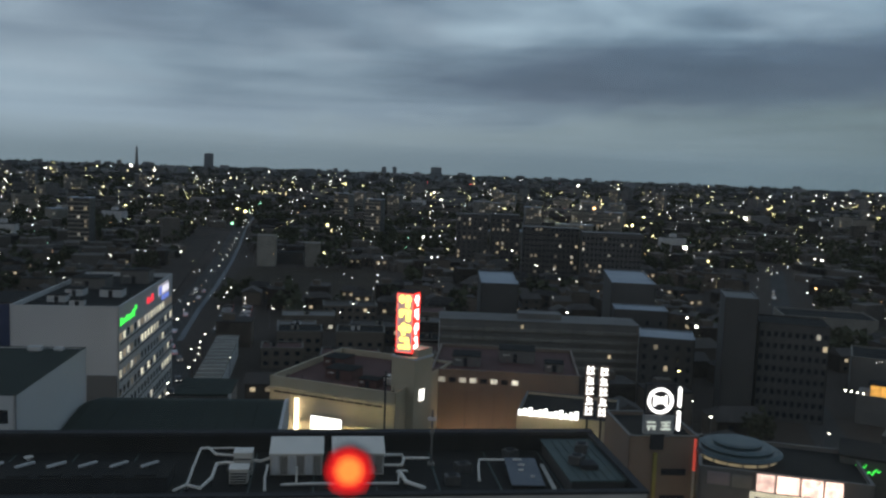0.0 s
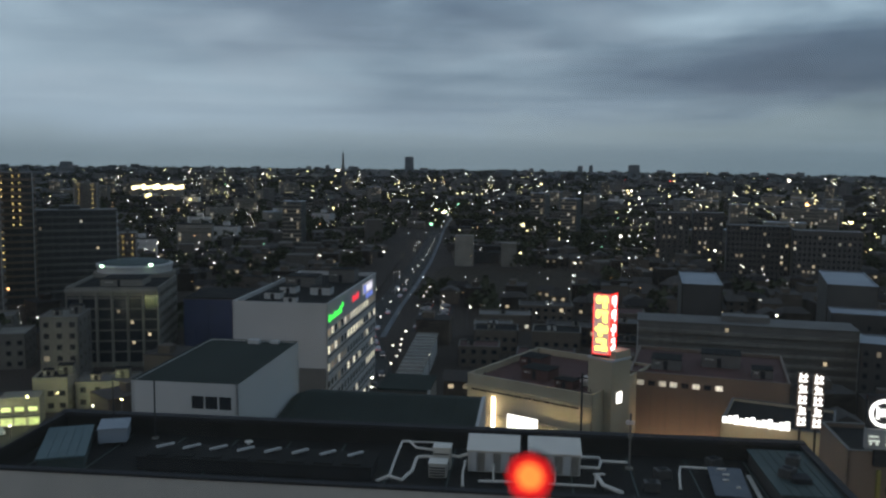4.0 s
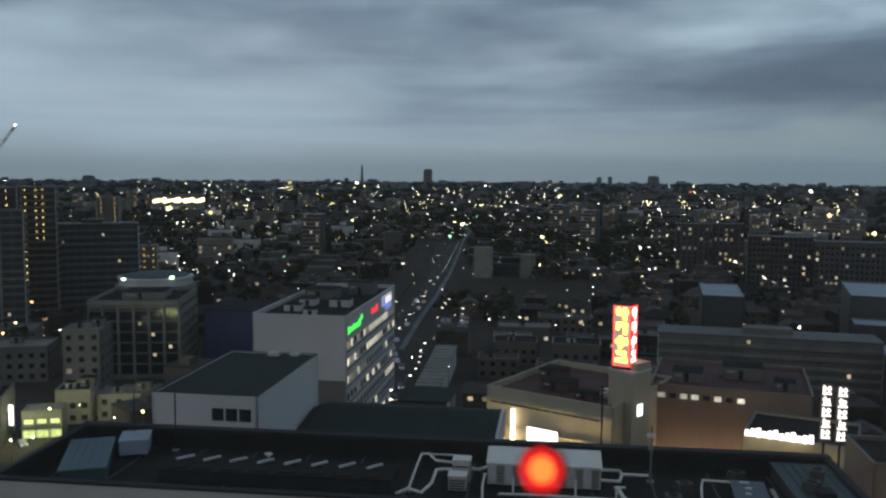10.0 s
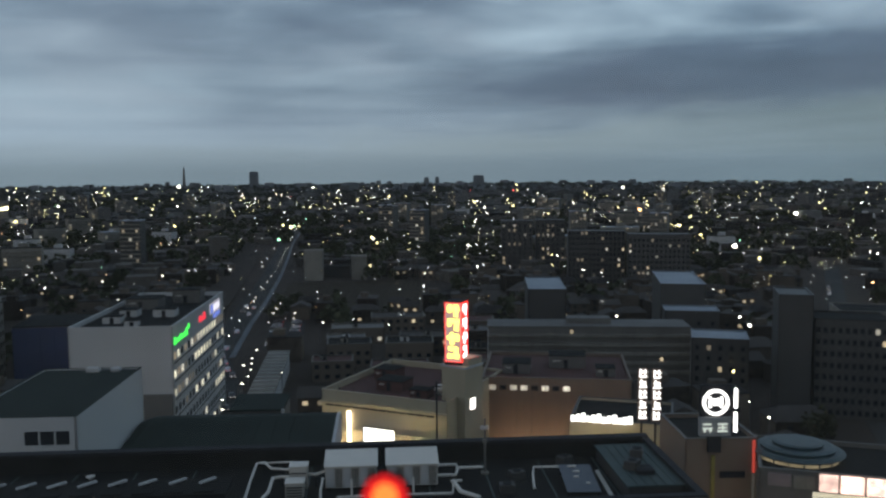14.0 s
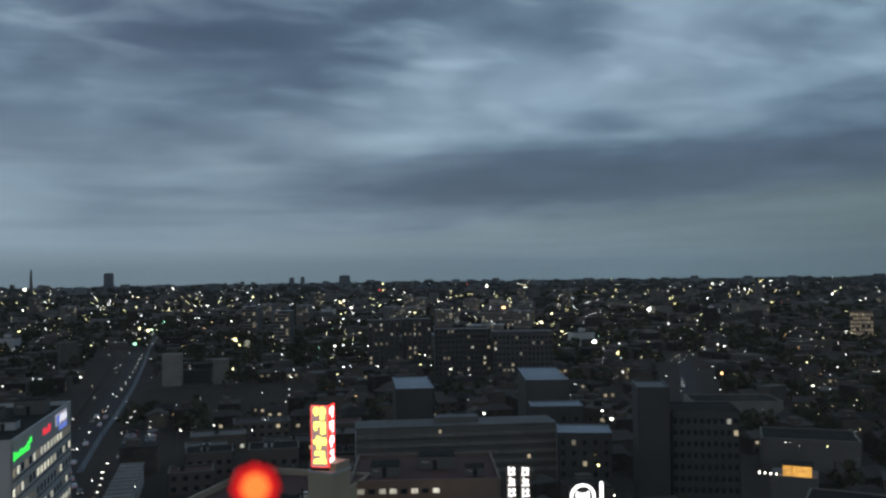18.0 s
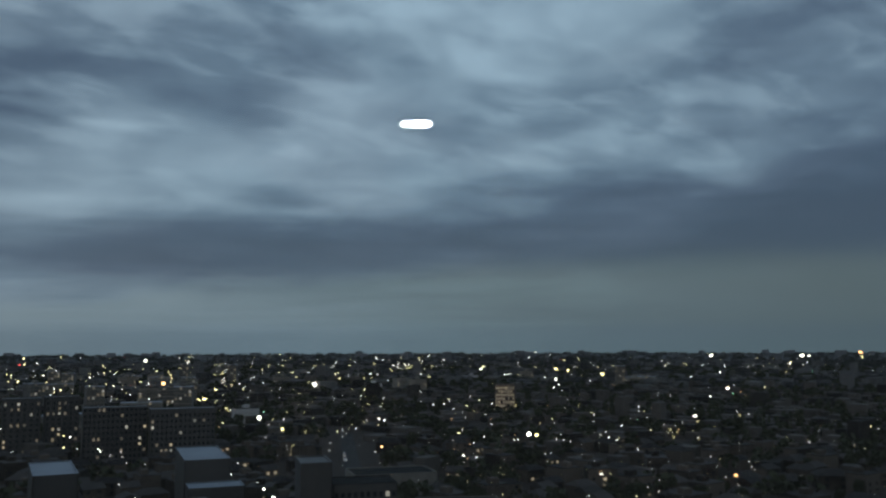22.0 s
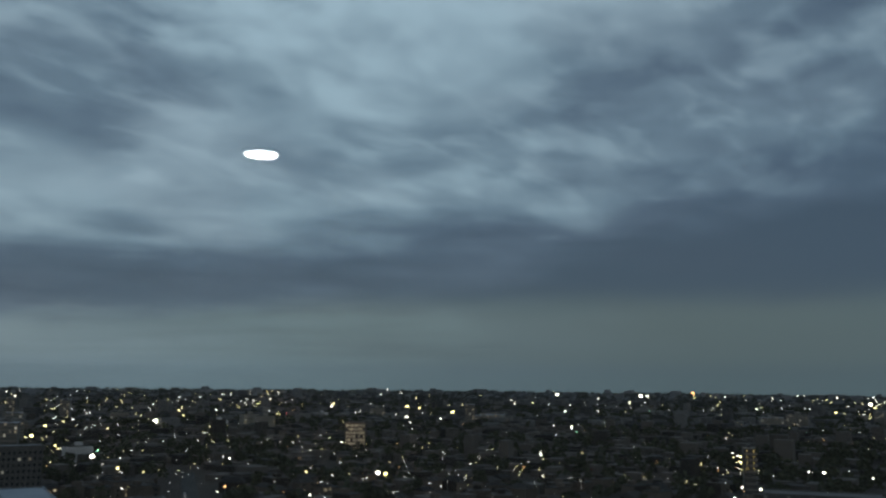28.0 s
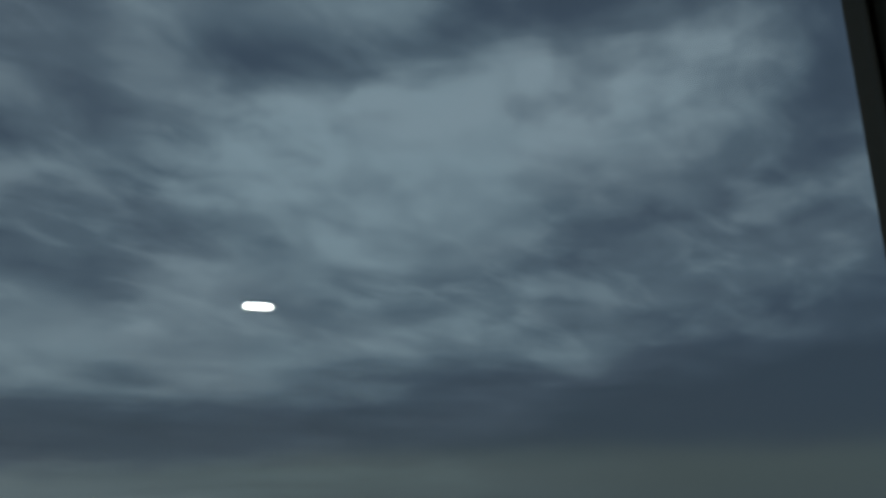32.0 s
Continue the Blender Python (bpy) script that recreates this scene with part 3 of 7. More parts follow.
AVENUE = [(-62, 205), (-80, 250), (-99, 297), (-111, 362), (-121, 424), (-140, 530), (-166, 660), (-195, 800), (-240, 1050)]
strip_road("road", AVENUE, 9, ASPHALT, 0.12, "straight asphalt avenue running away through the city")
strip_road("pavement", [(p[0] - 5.6, p[1]) for p in AVENUE[2:]], 1.6, ASPHALT, 0.24, "dark asphalt pavement beside the avenue")
strip_road("pavement", [(p[0] + 5.8, p[1]) for p in AVENUE[2:]], 2.0, HAZY, 0.24, "pale concrete pavement beside the avenue")
LINE = [(-124, 352), (-133, 414), (-154, 516), (-177, 621), (-215, 780)]
strip_road("railway_bed", LINE, 4.5, EARTH, 0.9, "dark raised railway bed beside the avenue")
solo("car_park", box(-7.5, -30, 0.0, 7.5, 30, 0.10), ASPHALT, "asphalt car park beside the avenue", "car park", pose(-85, 343, 0, 0, 0, 11), kind="structure")
TAKEN.append((-88, 360, 14)), TAKEN.append((-82, 330, 14))
LEFT_STREET = [(-70, 70), (-90, 96), (-120, 150), (-170, 190), (-260, 240)]
strip_road("road", LEFT_STREET, 11, ASPHALT, 0.12, "asphalt street between low shops and car parks")
RIGHT_STREET = [(60, 110), (92, 190), (120, 300), (165, 420), (230, 600)]
strip_road("road", RIGHT_STREET, 9, ASPHALT, 0.12, "asphalt street through low houses")
solo("field", box(-50, 415, 0.0, 28, 520, 0.10), FIELD, "open brown ground with dry grass", "field", pose(0, 0, 0, 0, 0, 8), kind="structure")
for line in (AVENUE, LINE, LEFT_STREET, RIGHT_STREET):
    for a, b in zip(line, line[1:]):
        n = max(1, int(math.dist(a, b) / 10))
        for k in range(n):
            TAKEN.append((a[0] + (b[0] - a[0]) * k / n, a[1] + (b[1] - a[1]) * k / n, 12))
for k in range(3):
    TAKEN.append((-100 + k * 4, 440 + k * 25, 24))
    TAKEN.append((-55 + k * 3, 430 + k * 28, 28))
for q in ((-20, 60, 52), (0, 30, 60)):
    TAKEN.append(q)

# ---- the neighbouring roof below the window ----
NB = pose(-48.9, 52.1, 0, 0, 0, 7.7)
RD = 40.3
podium = thing("flat_roofed_building", NB, "flat-roofed building with pale walls and rooftop plant", "building")
W, D = 64.6, 14.3
WALLGREY = surface("pale_grey_wall", (0.40, 0.375, 0.335), (0.54, 0.505, 0.45), 0.2, 0.75, 0.15)
part("wall", facade(W, 41.8, grid(W, 41.8, 18, 9, 1.8, 1.6, 1.2, 4.0, 1, 63)), WALLGREY, podium)
for k, q in enumerate(grid(W, 41.8, 18, 9, 1.8, 1.6, 1.2, 4.0, 1, 63)):
    if q[1] > 24:
        part("window", pane_mesh(1.76, 1.56, GLASSDARK), None, podium, at=pose((q[0] + q[2]) / 2, 0.14, q[1] + 0.02))
part("wall", facade(D, 41.8, []), WALLGREY, podium, at=pose(W, 0, 0, 0, 0, 90))
part("wall", facade(W, 41.8, []), DARKTILE, podium, at=pose(W, D, 0, 0, 0, 180))
part("wall", facade(D, 41.8, []), WALLGREY, podium, at=pose(0, D, 0, 0, 0, 270))
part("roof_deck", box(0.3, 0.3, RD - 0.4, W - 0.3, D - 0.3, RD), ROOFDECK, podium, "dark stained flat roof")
for q in ((0.304, 0.304, W - 0.304, 0.36), (0.304, D - 0.36, W - 0.304, D - 0.304), (0.304, 0.364, 0.36, D - 0.364), (W - 0.36, 0.364, W - 0.304, D - 0.364)):
    part("parapet_lining", box(q[0], q[1], RD + 0.004, q[2], q[3], 41.8), ROOFDECK, podium, "near-black lining inside the parapet")
part("parapet_cap", box(-0.1, -0.1, 41.804, W + 0.1, 0.5, 42.0), DARKMETAL, podium)
part("parapet_cap", box(-0.1, D - 0.8, 41.804, W + 0.1, D + 0.1, 42.1), DARKMETAL, podium)
part("parapet_cap", box(-0.1, 0.5, 41.804, 0.5, D - 0.8, 42.0), DARKMETAL, podium)
part("parapet_cap", box(W - 0.5, 0.5, 41.804, W + 0.1, D - 0.8, 42.0), DARKMETAL, podium)
# worn seams of the deck
for k in range(13):
    part("deck_seam", box(2 + k * 4.8, 0.6, RD + 0.004, 2.12 + k * 4.8, D - 0.9, RD + 0.03), ROOFTEAL, podium)
TAKEN.append((-17, 63, 36))


def on_roof(x, y, rz=0.0, z=RD):
    return NB @ pose(x, y, z, 0, 0, rz)


def condenser(x, y, w, d, h):
    t = thing("air_conditioning_unit", on_roof(x, y), "white boxed air-conditioning condenser with louvred front on a flat roof", "air conditioner", "rooftop condensers")
    hf = h - 0.5
    bm = bmesh.new()
    q = [[bm.verts.new((x_, y_, z_)) for y_, z_ in ((0, 0.25), (d, 0.25), (d, h), (0, hf))] for x_ in (0, w)]
    bm.faces.new(q[0]), bm.faces.new(q[1][::-1])
    for i in range(4):
        bm.faces.new((q[0][(i + 1) % 4], q[0][i], q[1][i], q[1][(i + 1) % 4]))
    bmesh.ops.recalc_face_normals(bm, faces=bm.faces[:])
    cab = part("cabinet", bm, STEEL, t)
    slope = math.degrees(math.atan2(0.5, d))
    top = part("top_plate", box(-0.1, -0.14, 0.004, w + 0.1, d / math.cos(radians(slope)) + 0.1, 0.09, 0.03), PAINTED, t, "pale sloping top plate", at=pose(0, 0, hf, slope, 0, 0))
    n = 6
    for k in range(n):
        xa = 0.08 + k * (w - 0.16) / n
        xb = xa + (w - 0.16) / n
        if k % 2:
            part("louvre_panel", boxes([(xa + 0.04, -0.04, 0.36 + j * 0.11, xb - 0.04, -0.004, 0.42 + j * 0.11) for j in range(int((hf - 0.5) / 0.11))]), GREY, cab, "dark louvred intake")
        else:
            part("front_panel", box(xa + 0.02, -0.1, 0.32, xb - 0.02, -0.004, hf - 0.1, 0.03), OFFWHITE, cab)
    for q in ((0.1, 0.1), (w - 0.25, 0.1), (0.1, d - 0.25), (w - 0.25, d - 0.25)):
        part("foot", box(q[0], q[1], 0, q[0] + 0.15, q[1] + 0.15, 0.246), DARKMETAL, t)
    return t


condenser(37.1, 7.7, 4.0, 2.4, 2.45)
condenser(41.9, 7.7, 4.0, 2.4, 2.45)
for x, y, h in ((34.15, 6.2, 1.25), (34.3, 8.0, 1.9)):
    t = thing("small_condenser", on_roof(x, y), "small grey louvred condenser box on a flat roof", "air conditioner", "small condensers")
    body = part("cabinet", box(0, 0, 0.12, 1.4, 1.2, h, 0.05), STEEL, t)
    part("lid", box(-0.05, -0.05, h + 0.004, 1.45, 1.25, h + 0.07, 0.02), PAINTED, t)
    for k in range(4):
        part("louvre", box(0.1, -0.05, 0.25 + k * (h - 0.4) / 4, 1.3, -0.004, 0.25 + k * (h - 0.4) / 4 + 0.1), DARKMETAL, body)
    for q in ((0.05, 0.05), (1.2, 0.05), (0.05, 1.0), (1.2, 1.0)):
        part("foot", box(q[0], q[1], 0, q[0] + 0.15, q[1] + 0.15, 0.116), DARKMETAL, t)


def pipe_run(pts, r=0.11, label="white insulated pipe bent over a flat roof"):
    t = thing("roof_pipe", on_roof(*pts[0][:2]), label, "pipe", "rooftop pipes")
    o = Vector((pts[0][0], pts[0][1], 0))
    part("pipe", tube([Vector(p) - o for p in pts], r, 8), PAINTED, t)
    for p in (pts[0], pts[-1]):
        part("collar", tube([Vector(p) - o + Vector((0, 0, -0.05)), Vector(p) - o + Vector((0, 0, 0.05))], r * 1.6, 8), STEEL, t)
    for p in pts[1:-1:2]:
        if p[2] > 0.2:
            part("bracket", box(p[0] - o.x - 0.05, p[1] - o.y - 0.05, 0, p[0] - o.x + 0.05, p[1] - o.y + 0.05, p[2] - 0.05), DARKMETAL, t)
    return t


pipe_run([(30.4, 5.1, 0.15), (31.2, 5.2, 0.5), (32.3, 4.5, 0.5), (32.9, 6.1, 0.7), (32.9, 8.8, 0.8), (33.6, 9.1, 0.8), (34.2, 9.0, 0.8)], 0.13)
pipe_run([(31.1, 5.6, 0.1), (31.1, 9.0, 0.5), (31.2, 12.2, 0.9), (31.8, 12.4, 0.9), (32.6, 10.8, 0.9), (34.3, 10.4, 0.9)], 0.10)
pipe_run([(31.2, 12.2, 0.9), (33.0, 12.3, 0.9), (34.2, 12.3, 0.9), (34.2, 12.3, 0.1)], 0.07)
pipe_run([(35.7, 9.0, 1.0), (36.3, 8.8, 1.0), (37.1, 9.1, 1.2)], 0.13)
pipe_run([(38.2, 5.7, 0.25), (40.0, 5.7, 0.3), (43.0, 5.7, 0.3), (46.9, 5.6, 0.3), (47.1, 7.1, 0.7), (47.6, 7.2, 0.7)], 0.11)
pipe_run([(36.9, 5.0, 0.1), (36.8, 6.4, 0.6), (36.9, 7.8, 1.0)], 0.09)
pipe_run([(45.9, 10.6, 0.75), (46.3, 10.8, 0.75), (47.6, 10.8, 0.75), (47.7, 10.0, 0.75), (49.6, 10.0, 0.75)], 0.12)
pipe_run([(46.0, 8.6, 0.7), (46.1, 8.55, 0.7), (47.4, 8.5, 0.7), (47.7, 10.0, 0.75)], 0.12)
pipe_run([(47.1, 7.1, 0.7), (47.5, 5.4, 0.5), (48.7, 4.5, 0.4)], 0.16)
pipe_run([(53.4, 6.6, 0.1), (53.6, 8.4, 0.6), (53.9, 9.7, 0.7), (55.9, 9.6, 0.7)], 0.09)
pipe_run([(39.2, 5.7, 0.3), (39.2, 5.8, 1.5)], 0.08)
pipe_run([(43.9, 5.7, 0.3), (43.9, 5.8, 1.5)], 0.08)
pipe_run([(49.0, 4.2, 0.1), (49.7, 4.25, 0.12)], 0.12)

# long dark plant housing with slanted cowls
cool = thing("ventilation_housing", on_roof(11.0, 5.2), "long dark ventilation housing with a row of pale slanted cowls", "ventilator")
part("housing", box(0, 0, 0, 18.8, 3.4, 1.0, 0.06), DARKMETAL, cool)
part("ledge", box(-0.1, -0.1, 1.004, 18.9, 3.5, 1.09), ROOFDECK, cool)
for k in range(8):
    x = 0.9 + k * 2.25
    c = part("cowl", box(-0.14, -0.78, 0, 0.14, 0.78, 0.18, 0.05), OFFWHITE, cool, "pale slanted cowl", at=pose(x + 0.5, 2.2, 1.25, 0, 0, -42))
    part("cowl_leg", box(x + 0.4, 2.1, 1.094, x + 0.6, 2.3, 1.25), DARKMETAL, cool)
    part("duct", box(x - 0.2, 0.2, 1.094, x + 1.3, 1.1, 1.2, 0.03), ROOFDECK, cool)
vent = solo("roof_vent", lathe([(0.14, 0), (0.14, 0.2), (0.36, 0.22), (0.36, 0.3), (0.08, 0.36)], 16), PAINTED, "small white mushroom vent on a flat roof", "vent", on_roof(17.8, 12.2))
TEALSHEET = surface("teal_sheet", (0.05, 0.09, 0.095), (0.09, 0.145, 0.15), 0.4, 0.6, 0.2)
# teal plant rooms at both ends
for x, w in ((59.9, 4.3),):
    t = thing("plant_room", on_roof(x, 3.2), "low plant room with a faded teal sheet roof", "plant room")
    part("body", box(0, 0, 0, w, 9.6, 1.2, 0.05), DARKTILE, t)
    part("sheet_roof", box(-0.15, -0.15, 1.204, w + 0.15, 9.75, 1.34), ROOFTEAL, t, "faded teal roof sheet")
    for k in range(1, 6):
        part("roof_rib", box(w * k / 6 - 0.04, -0.1, 1.344, w * k / 6 + 0.04, 9.7, 1.42), ROOFTEAL, t)
    part("hatch", box(w * 0.3, 2, 1.344, w * 0.3 + 1.4, 3.4, 1.75, 0.04), DARKMETAL, t)
for k, (x, y) in enumerate(((51.2, 6.2), (52.4, 9.0), (57.0, 12.2), (61.2, 6.6), (62.4, 9.4))):
    t = thing("roof_fan", on_roof(x, y, k * 17, RD if x < 59 else RD + 1.42), "grey rooftop fan box with a round grille", "fan", "rooftop fans")
    part("box", box(-0.6, -0.5, 0, 0.6, 0.5, 0.7, 0.04), DARKTILE, t)
    part("grille", lathe([(0.36, 0.704), (0.4, 0.76), (0.1, 0.78)], 14), DARKMETAL, t)
t = thing("slanted_panel", on_roof(55.6, 4.7, -4), "slanted blue-grey sheet panel with small white fittings", "panel")
sheet = part("sheet", box(0, 0, 0, 2.6, 5.2, 0.08, 0.02), surface("blue_grey_sheet", (0.055, 0.065, 0.082), (0.10, 0.112, 0.135), 0.5, 0.5, 0.2), t, at=pose(0, 0, 0.35, 4, 0, 0))
for x, y, w in ((0.7, 4.6, 0.7), (1.0, 3.6, 0.5), (0.9, 2.6, 0.4), (1.7, 1.4, 0.3)):
    part("fitting", box(x, y, 0.084, x + w, y + 0.16, 0.2, 0.02), PAINTED, sheet, "small white fitting")
for x in (0.1, 2.4):
    for y, hh in ((0.2, 0.36), (4.8, 0.68)):
        part("leg", box(x, y, 0, x + 0.1, y + 0.1, hh), DARKMETAL, t)
t = thing("plank", on_roof(58.75, 4.0, -3), "pale plank lying along a flat roof", "plank")
part("board", box(0, 0, 0.1, 0.35, 6.0, 0.18, 0.02), STEEL, t)
for y in (0.4, 5.2):
    part("block", box(-0.05, y, 0, 0.4, y + 0.3, 0.096), GREY, t)
mast = thing("roof_mast", on_roof(50.0, 10.6), "thin grey mast with small fittings on a flat roof", "mast")
part("pole", tube([(0, 0, 0), (0, 0, 4.6)], 0.09), GREY, mast)
part("fitting", box(-0.35, -0.15, 3.7, 0.35, 0.15, 4.0, 0.03), OFFWHITE, mast)
part("fitting", box(-0.2, -0.2, 2.6, 0.2, 0.2, 2.9, 0.03), GREY, mast)
part("base", box(-0.3, -0.3, 0, 0.3, 0.3, 0.15), CONCRETE, mast)
for x in (5.4, 9.2):
    p = thing("roof_mast", on_roof(x, 12.6), "slim dark mast on a flat roof", "mast")
    part("pole", tube([(0, 0, 0), (0, 0, 5.2)], 0.07), DARKMETAL, p)
    part("base", box(-0.25, -0.25, 0, 0.25, 0.25, 0.15), CONCRETE, p)
t = thing("plant_room", on_roof(3.9, 3.1, 23), "low plant room clad in faded teal sheet", "plant room")
part("body", box(0, 0, 0, 3.4, 8.0, 1.15, 0.05), ROOFTEAL, t)
part("sheet_roof", box(-0.12, -0.12, 1.154, 3.52, 8.12, 1.28), TEALSHEET, t, "faded teal roof sheet")
for k in range(1, 5):
    part("roof_rib", box(3.4 * k / 5 - 0.04, -0.1, 1.284, 3.4 * k / 5 + 0.04, 8.1, 1.34), TEALSHEET, t)
t = thing("tank_box", on_roof(5.4, 9.7, 20), "pale blue-grey tank box on a flat roof", "tank")
part("body", box(0, 0, 0.3, 2.4, 3.0, 1.5, 0.08), ROOFPALE, t)
part("lid", box(-0.06, -0.06, 1.504, 2.46, 3.06, 1.6, 0.03), ROOFPALE, t)
for x in (0.1, 2.0):
    part("skid", box(x, 0, 0, x + 0.25, 3.0, 0.296), DARKMETAL, t)

# ---- white block with a dark roof ----
blk = thing("white_block_building", pose(-55.9, 84.1, 0, 0, 0, 6.3), "white rendered block with a dark green flat roof", "building")
part("wall", facade(12.5, 40, [(7.05, 37.0, 8.5, 38.5), (8.65, 37.0, 10.1, 38.5), (10.25, 37.0, 11.7, 38.5)]), WHITE, blk)
for x in (7.05, 8.65, 10.25):
    part("window", pane_mesh(1.38, 1.44, GLASSDARK), None, blk, at=pose(x + 0.725, 0.14, 37.02))
part("wall", facade(23, 40, []), WHITE, blk, at=pose(12.5, 0, 0, 0, 0, 90))
part("wall", facade(12.5, 40, []), WHITE, blk, at=pose(12.5, 23, 0, 0, 0, 180))
part("wall", facade(23, 40, []), WHITE, blk, at=pose(0, 23, 0, 0, 0, 270))
part("roof_deck", box(0.3, 0.3, 39.5, 12.2, 22.7, 39.88), ROOFDARK, blk, "dark green roofing sheet")
for q in ((0, 0, 12.5, 0.3), (0, 22.7, 12.5, 23), (0, 0.3, 0.3, 22.7), (12.2, 0.3, 12.5, 22.7)):
    part("parapet_cap", box(q[0], q[1], 40.004, q[2], q[3], 40.06), ROOFDARK, blk)
TAKEN.append((-50, 96, 16))
for x, y, s in ((6.0, 21.0, 1.0), (9.0, 21.4, 0.7)):
    solo("roof_hatch", box(0, 0, 0, 1.6 * s, 1.0, 0.55 * s, 0.04), OFFWHITE, "small pale roof hatch on dark roofing", "hatch", pose(-55.9, 84.1, 0, 0, 0, 6.3) @ pose(x, y, 39.88))

# ---- hall with a sloping dark roof ----
hm = pose(-44.4, 105.4, 0, 0, 0, 6.3)
hall = thing("hall_building", hm, "low hall with a sloping dark green roof and pale gable edge", "building")
bm = bmesh.new()
prof = [(-4.5, 29.0), (-2.4, 31.9), (-0.6, 33.6), (0.6, 34.0), (24.2, 34.0)]
rows_ = [[bm.verts.new((x, y, z - dzz)) for x, z in prof] for y, dzz in ((-20, 2.6), (-10, 1.1), (0, 0.0), (3, 0.5))]
for q, w_ in zip(rows_, rows_[1:]):
    for i in range(len(prof) - 1):
        bm.faces.new((q[i], q[i + 1], w_[i + 1], w_[i]))
low = [[bm.verts.new((v_.co.x, v_.co.y, v_.co.z - 0.35)) for v_ in q] for q in rows_]
for q, w_ in zip(low, low[1:]):
    for i in range(len(prof) - 1):
        bm.faces.new((q[i + 1], q[i], w_[i], w_[i + 1]))
for i in range(len(prof) - 1):
    bm.faces.new((rows_[0][i + 1], rows_[0][i], low[0][i], low[0][i + 1]))
    bm.faces.new((rows_[-1][i], rows_[-1][i + 1], low[-1][i + 1], low[-1][i]))
for j in range(3):
    bm.faces.new((rows_[j][-1], rows_[j + 1][-1], low[j + 1][-1], low[j][-1]))
    bm.faces.new((rows_[j + 1][0], rows_[j][0], low[j][0], low[j + 1][0]))
part("roof", bm, ROOFDARK, hall, "sloping dark green roof")
part("wall", box(-4.2, -19.8, 0, 24.0, 2.8, 28.4), DARKTILE, hall)
bm = bmesh.new()
q = [bm.verts.new(c) for c in ((24.22, -20, 28.8), (24.22, 3, 30), (24.22, 3, 33.6), (24.22, 0, 34.05), (24.22, -10, 32.95), (24.22, -20, 31.45),
                               (24.6, -20, 28.8), (24.6, 3, 30), (24.6, 3, 33.6), (24.6, 0, 34.05), (24.6, -10, 32.95), (24.6, -20, 31.45))]
bm.faces.new(q[:6][::-1]), bm.faces.new(q[6:])
for i in range(6):
    bm.faces.new((q[i], q[(i + 1) % 6], q[6 + (i + 1) % 6], q[6 + i]))
part("gable_board", bm, OFFWHITE, hall, "pale gable edge")
for k in range(1, 12):
    part("roof_seam", tube([(k * 2.1, -19.8, 31.43), (k * 2.1, -10, 32.93), (k * 2.1, -0.1, 34.03)], 0.04, 5), ROOFDARK, hall)
TAKEN.append((-33, 98, 20))
rb = thing("roof_house", hm @ pose(9.6, 4.6, 0), "small dark roof house with pale trim behind the hall", "building")
part("body", box(0, 0, 0, 7.0, 8, 33.4), GREY, rb)
part("roof", box(-0.15, -0.15, 33.404, 7.15, 8.15, 33.7), ROOFDARK, rb)
part("trim", box(6.9, -0.3, 32.0, 7.3, -0.16, 33.7), OFFWHITE, rb)

# ---- white office block with rows of lit windows ----
om = pose(-90.7, 176.1, 0, 0, 0, 6.6)
LIT_OFFICE = glow("office_light", (1.0, 0.94, 0.70), 0.62, 0.5)


def office_lit(r, c):
    """How likely a window of the office is lit: whole rooms on the upper floors, a few below."""
    if r == 6:
        return 0.9 if c < 4 else 0.75
    if r == 5:
        return 0.85 if 1 < c < 12 else 0.45
    if r == 4:
        return 0.95 if c < 6 else 0.3
    return (0.45, 0.4, 0.08, 0.4)[r] if c < 12 else 0.2


office = building("office_building", "white office block with rows of lit windows and coloured signs", -90.7, 176.1, 6.6, 22, 54.5, 32.7, OFFWHITE, OFFWHITE,
                  right=(17, 7, 2.3, 1.75, 1.1, 4.0), deck=ROOFDECK, lights=(LIT_OFFICE, LIT_OFFICE, LIT_WHITE, LIT_DIM), pattern=office_lit)
part("lower_panel", box(15.5, -0.4, 0, 21.6, -0.004, 18.0), GREY, office, "darker grey lower wall")
for k in range(7):
    part("floor_band", box(22.004, 0.6, 0.35 + 4.0 * k, 22.12, 54, 0.75 + 4.0 * k), GREY, office)


SIGN_DIM = glow("sign_dim_white", (0.95, 0.92, 1.0), 0.8)


def sign_bars(name, label, m, bars, material, group=""):
    """A sign of plain raised bars (x0, z0, x1, z1) on the plane y = 0."""
    t = thing(name, m, label, "sign", group)
    for x0, z0, x1, z1 in bars:
        part("bar", box(x0, -0.22, z0, x1, -0.004, z1, 0.05), material, t)
    return t


side = om @ pose(22, 0, 0, 0, 0, 90)
sign_bars("shop_sign", "glowing green lettering as plain bars on a white wall", side @ pose(1.0, 0, 28.4),
          [(0, 0, 1.1, 1.7), (1.7, 0.2, 2.7, 1.2), (3.3, 0.2, 4.3, 1.2), (5.0, 0.2, 5.9, 1.6), (6.6, 0.2, 7.7, 1.3), (8.5, 0.2, 9.5, 1.4), (10.4, 0.2, 11.7, 1.9), (12.6, 1.4, 13.5, 2.5)], SIGN_GREEN)
sign_bars("shop_sign", "glowing red sign as plain bars on a white wall", side @ pose(25.0, 0, 29.0), [(0, 0.2, 1.9, 1.7), (2.4, 0.2, 4.2, 1.2), (4.6, 0.2, 6.6, 1.9)], glow("sign_dull_red", (1.0, 0.05, 0.08), 0.75))
t = thing("shop_sign", side @ pose(37.0, 0, 28.0), "white and blue illuminated sign panel on a wall", "sign")
part("panel", box(0, -0.25, 1.0, 12.0, -0.004, 3.8, 0.05), SIGN_PALE, t)
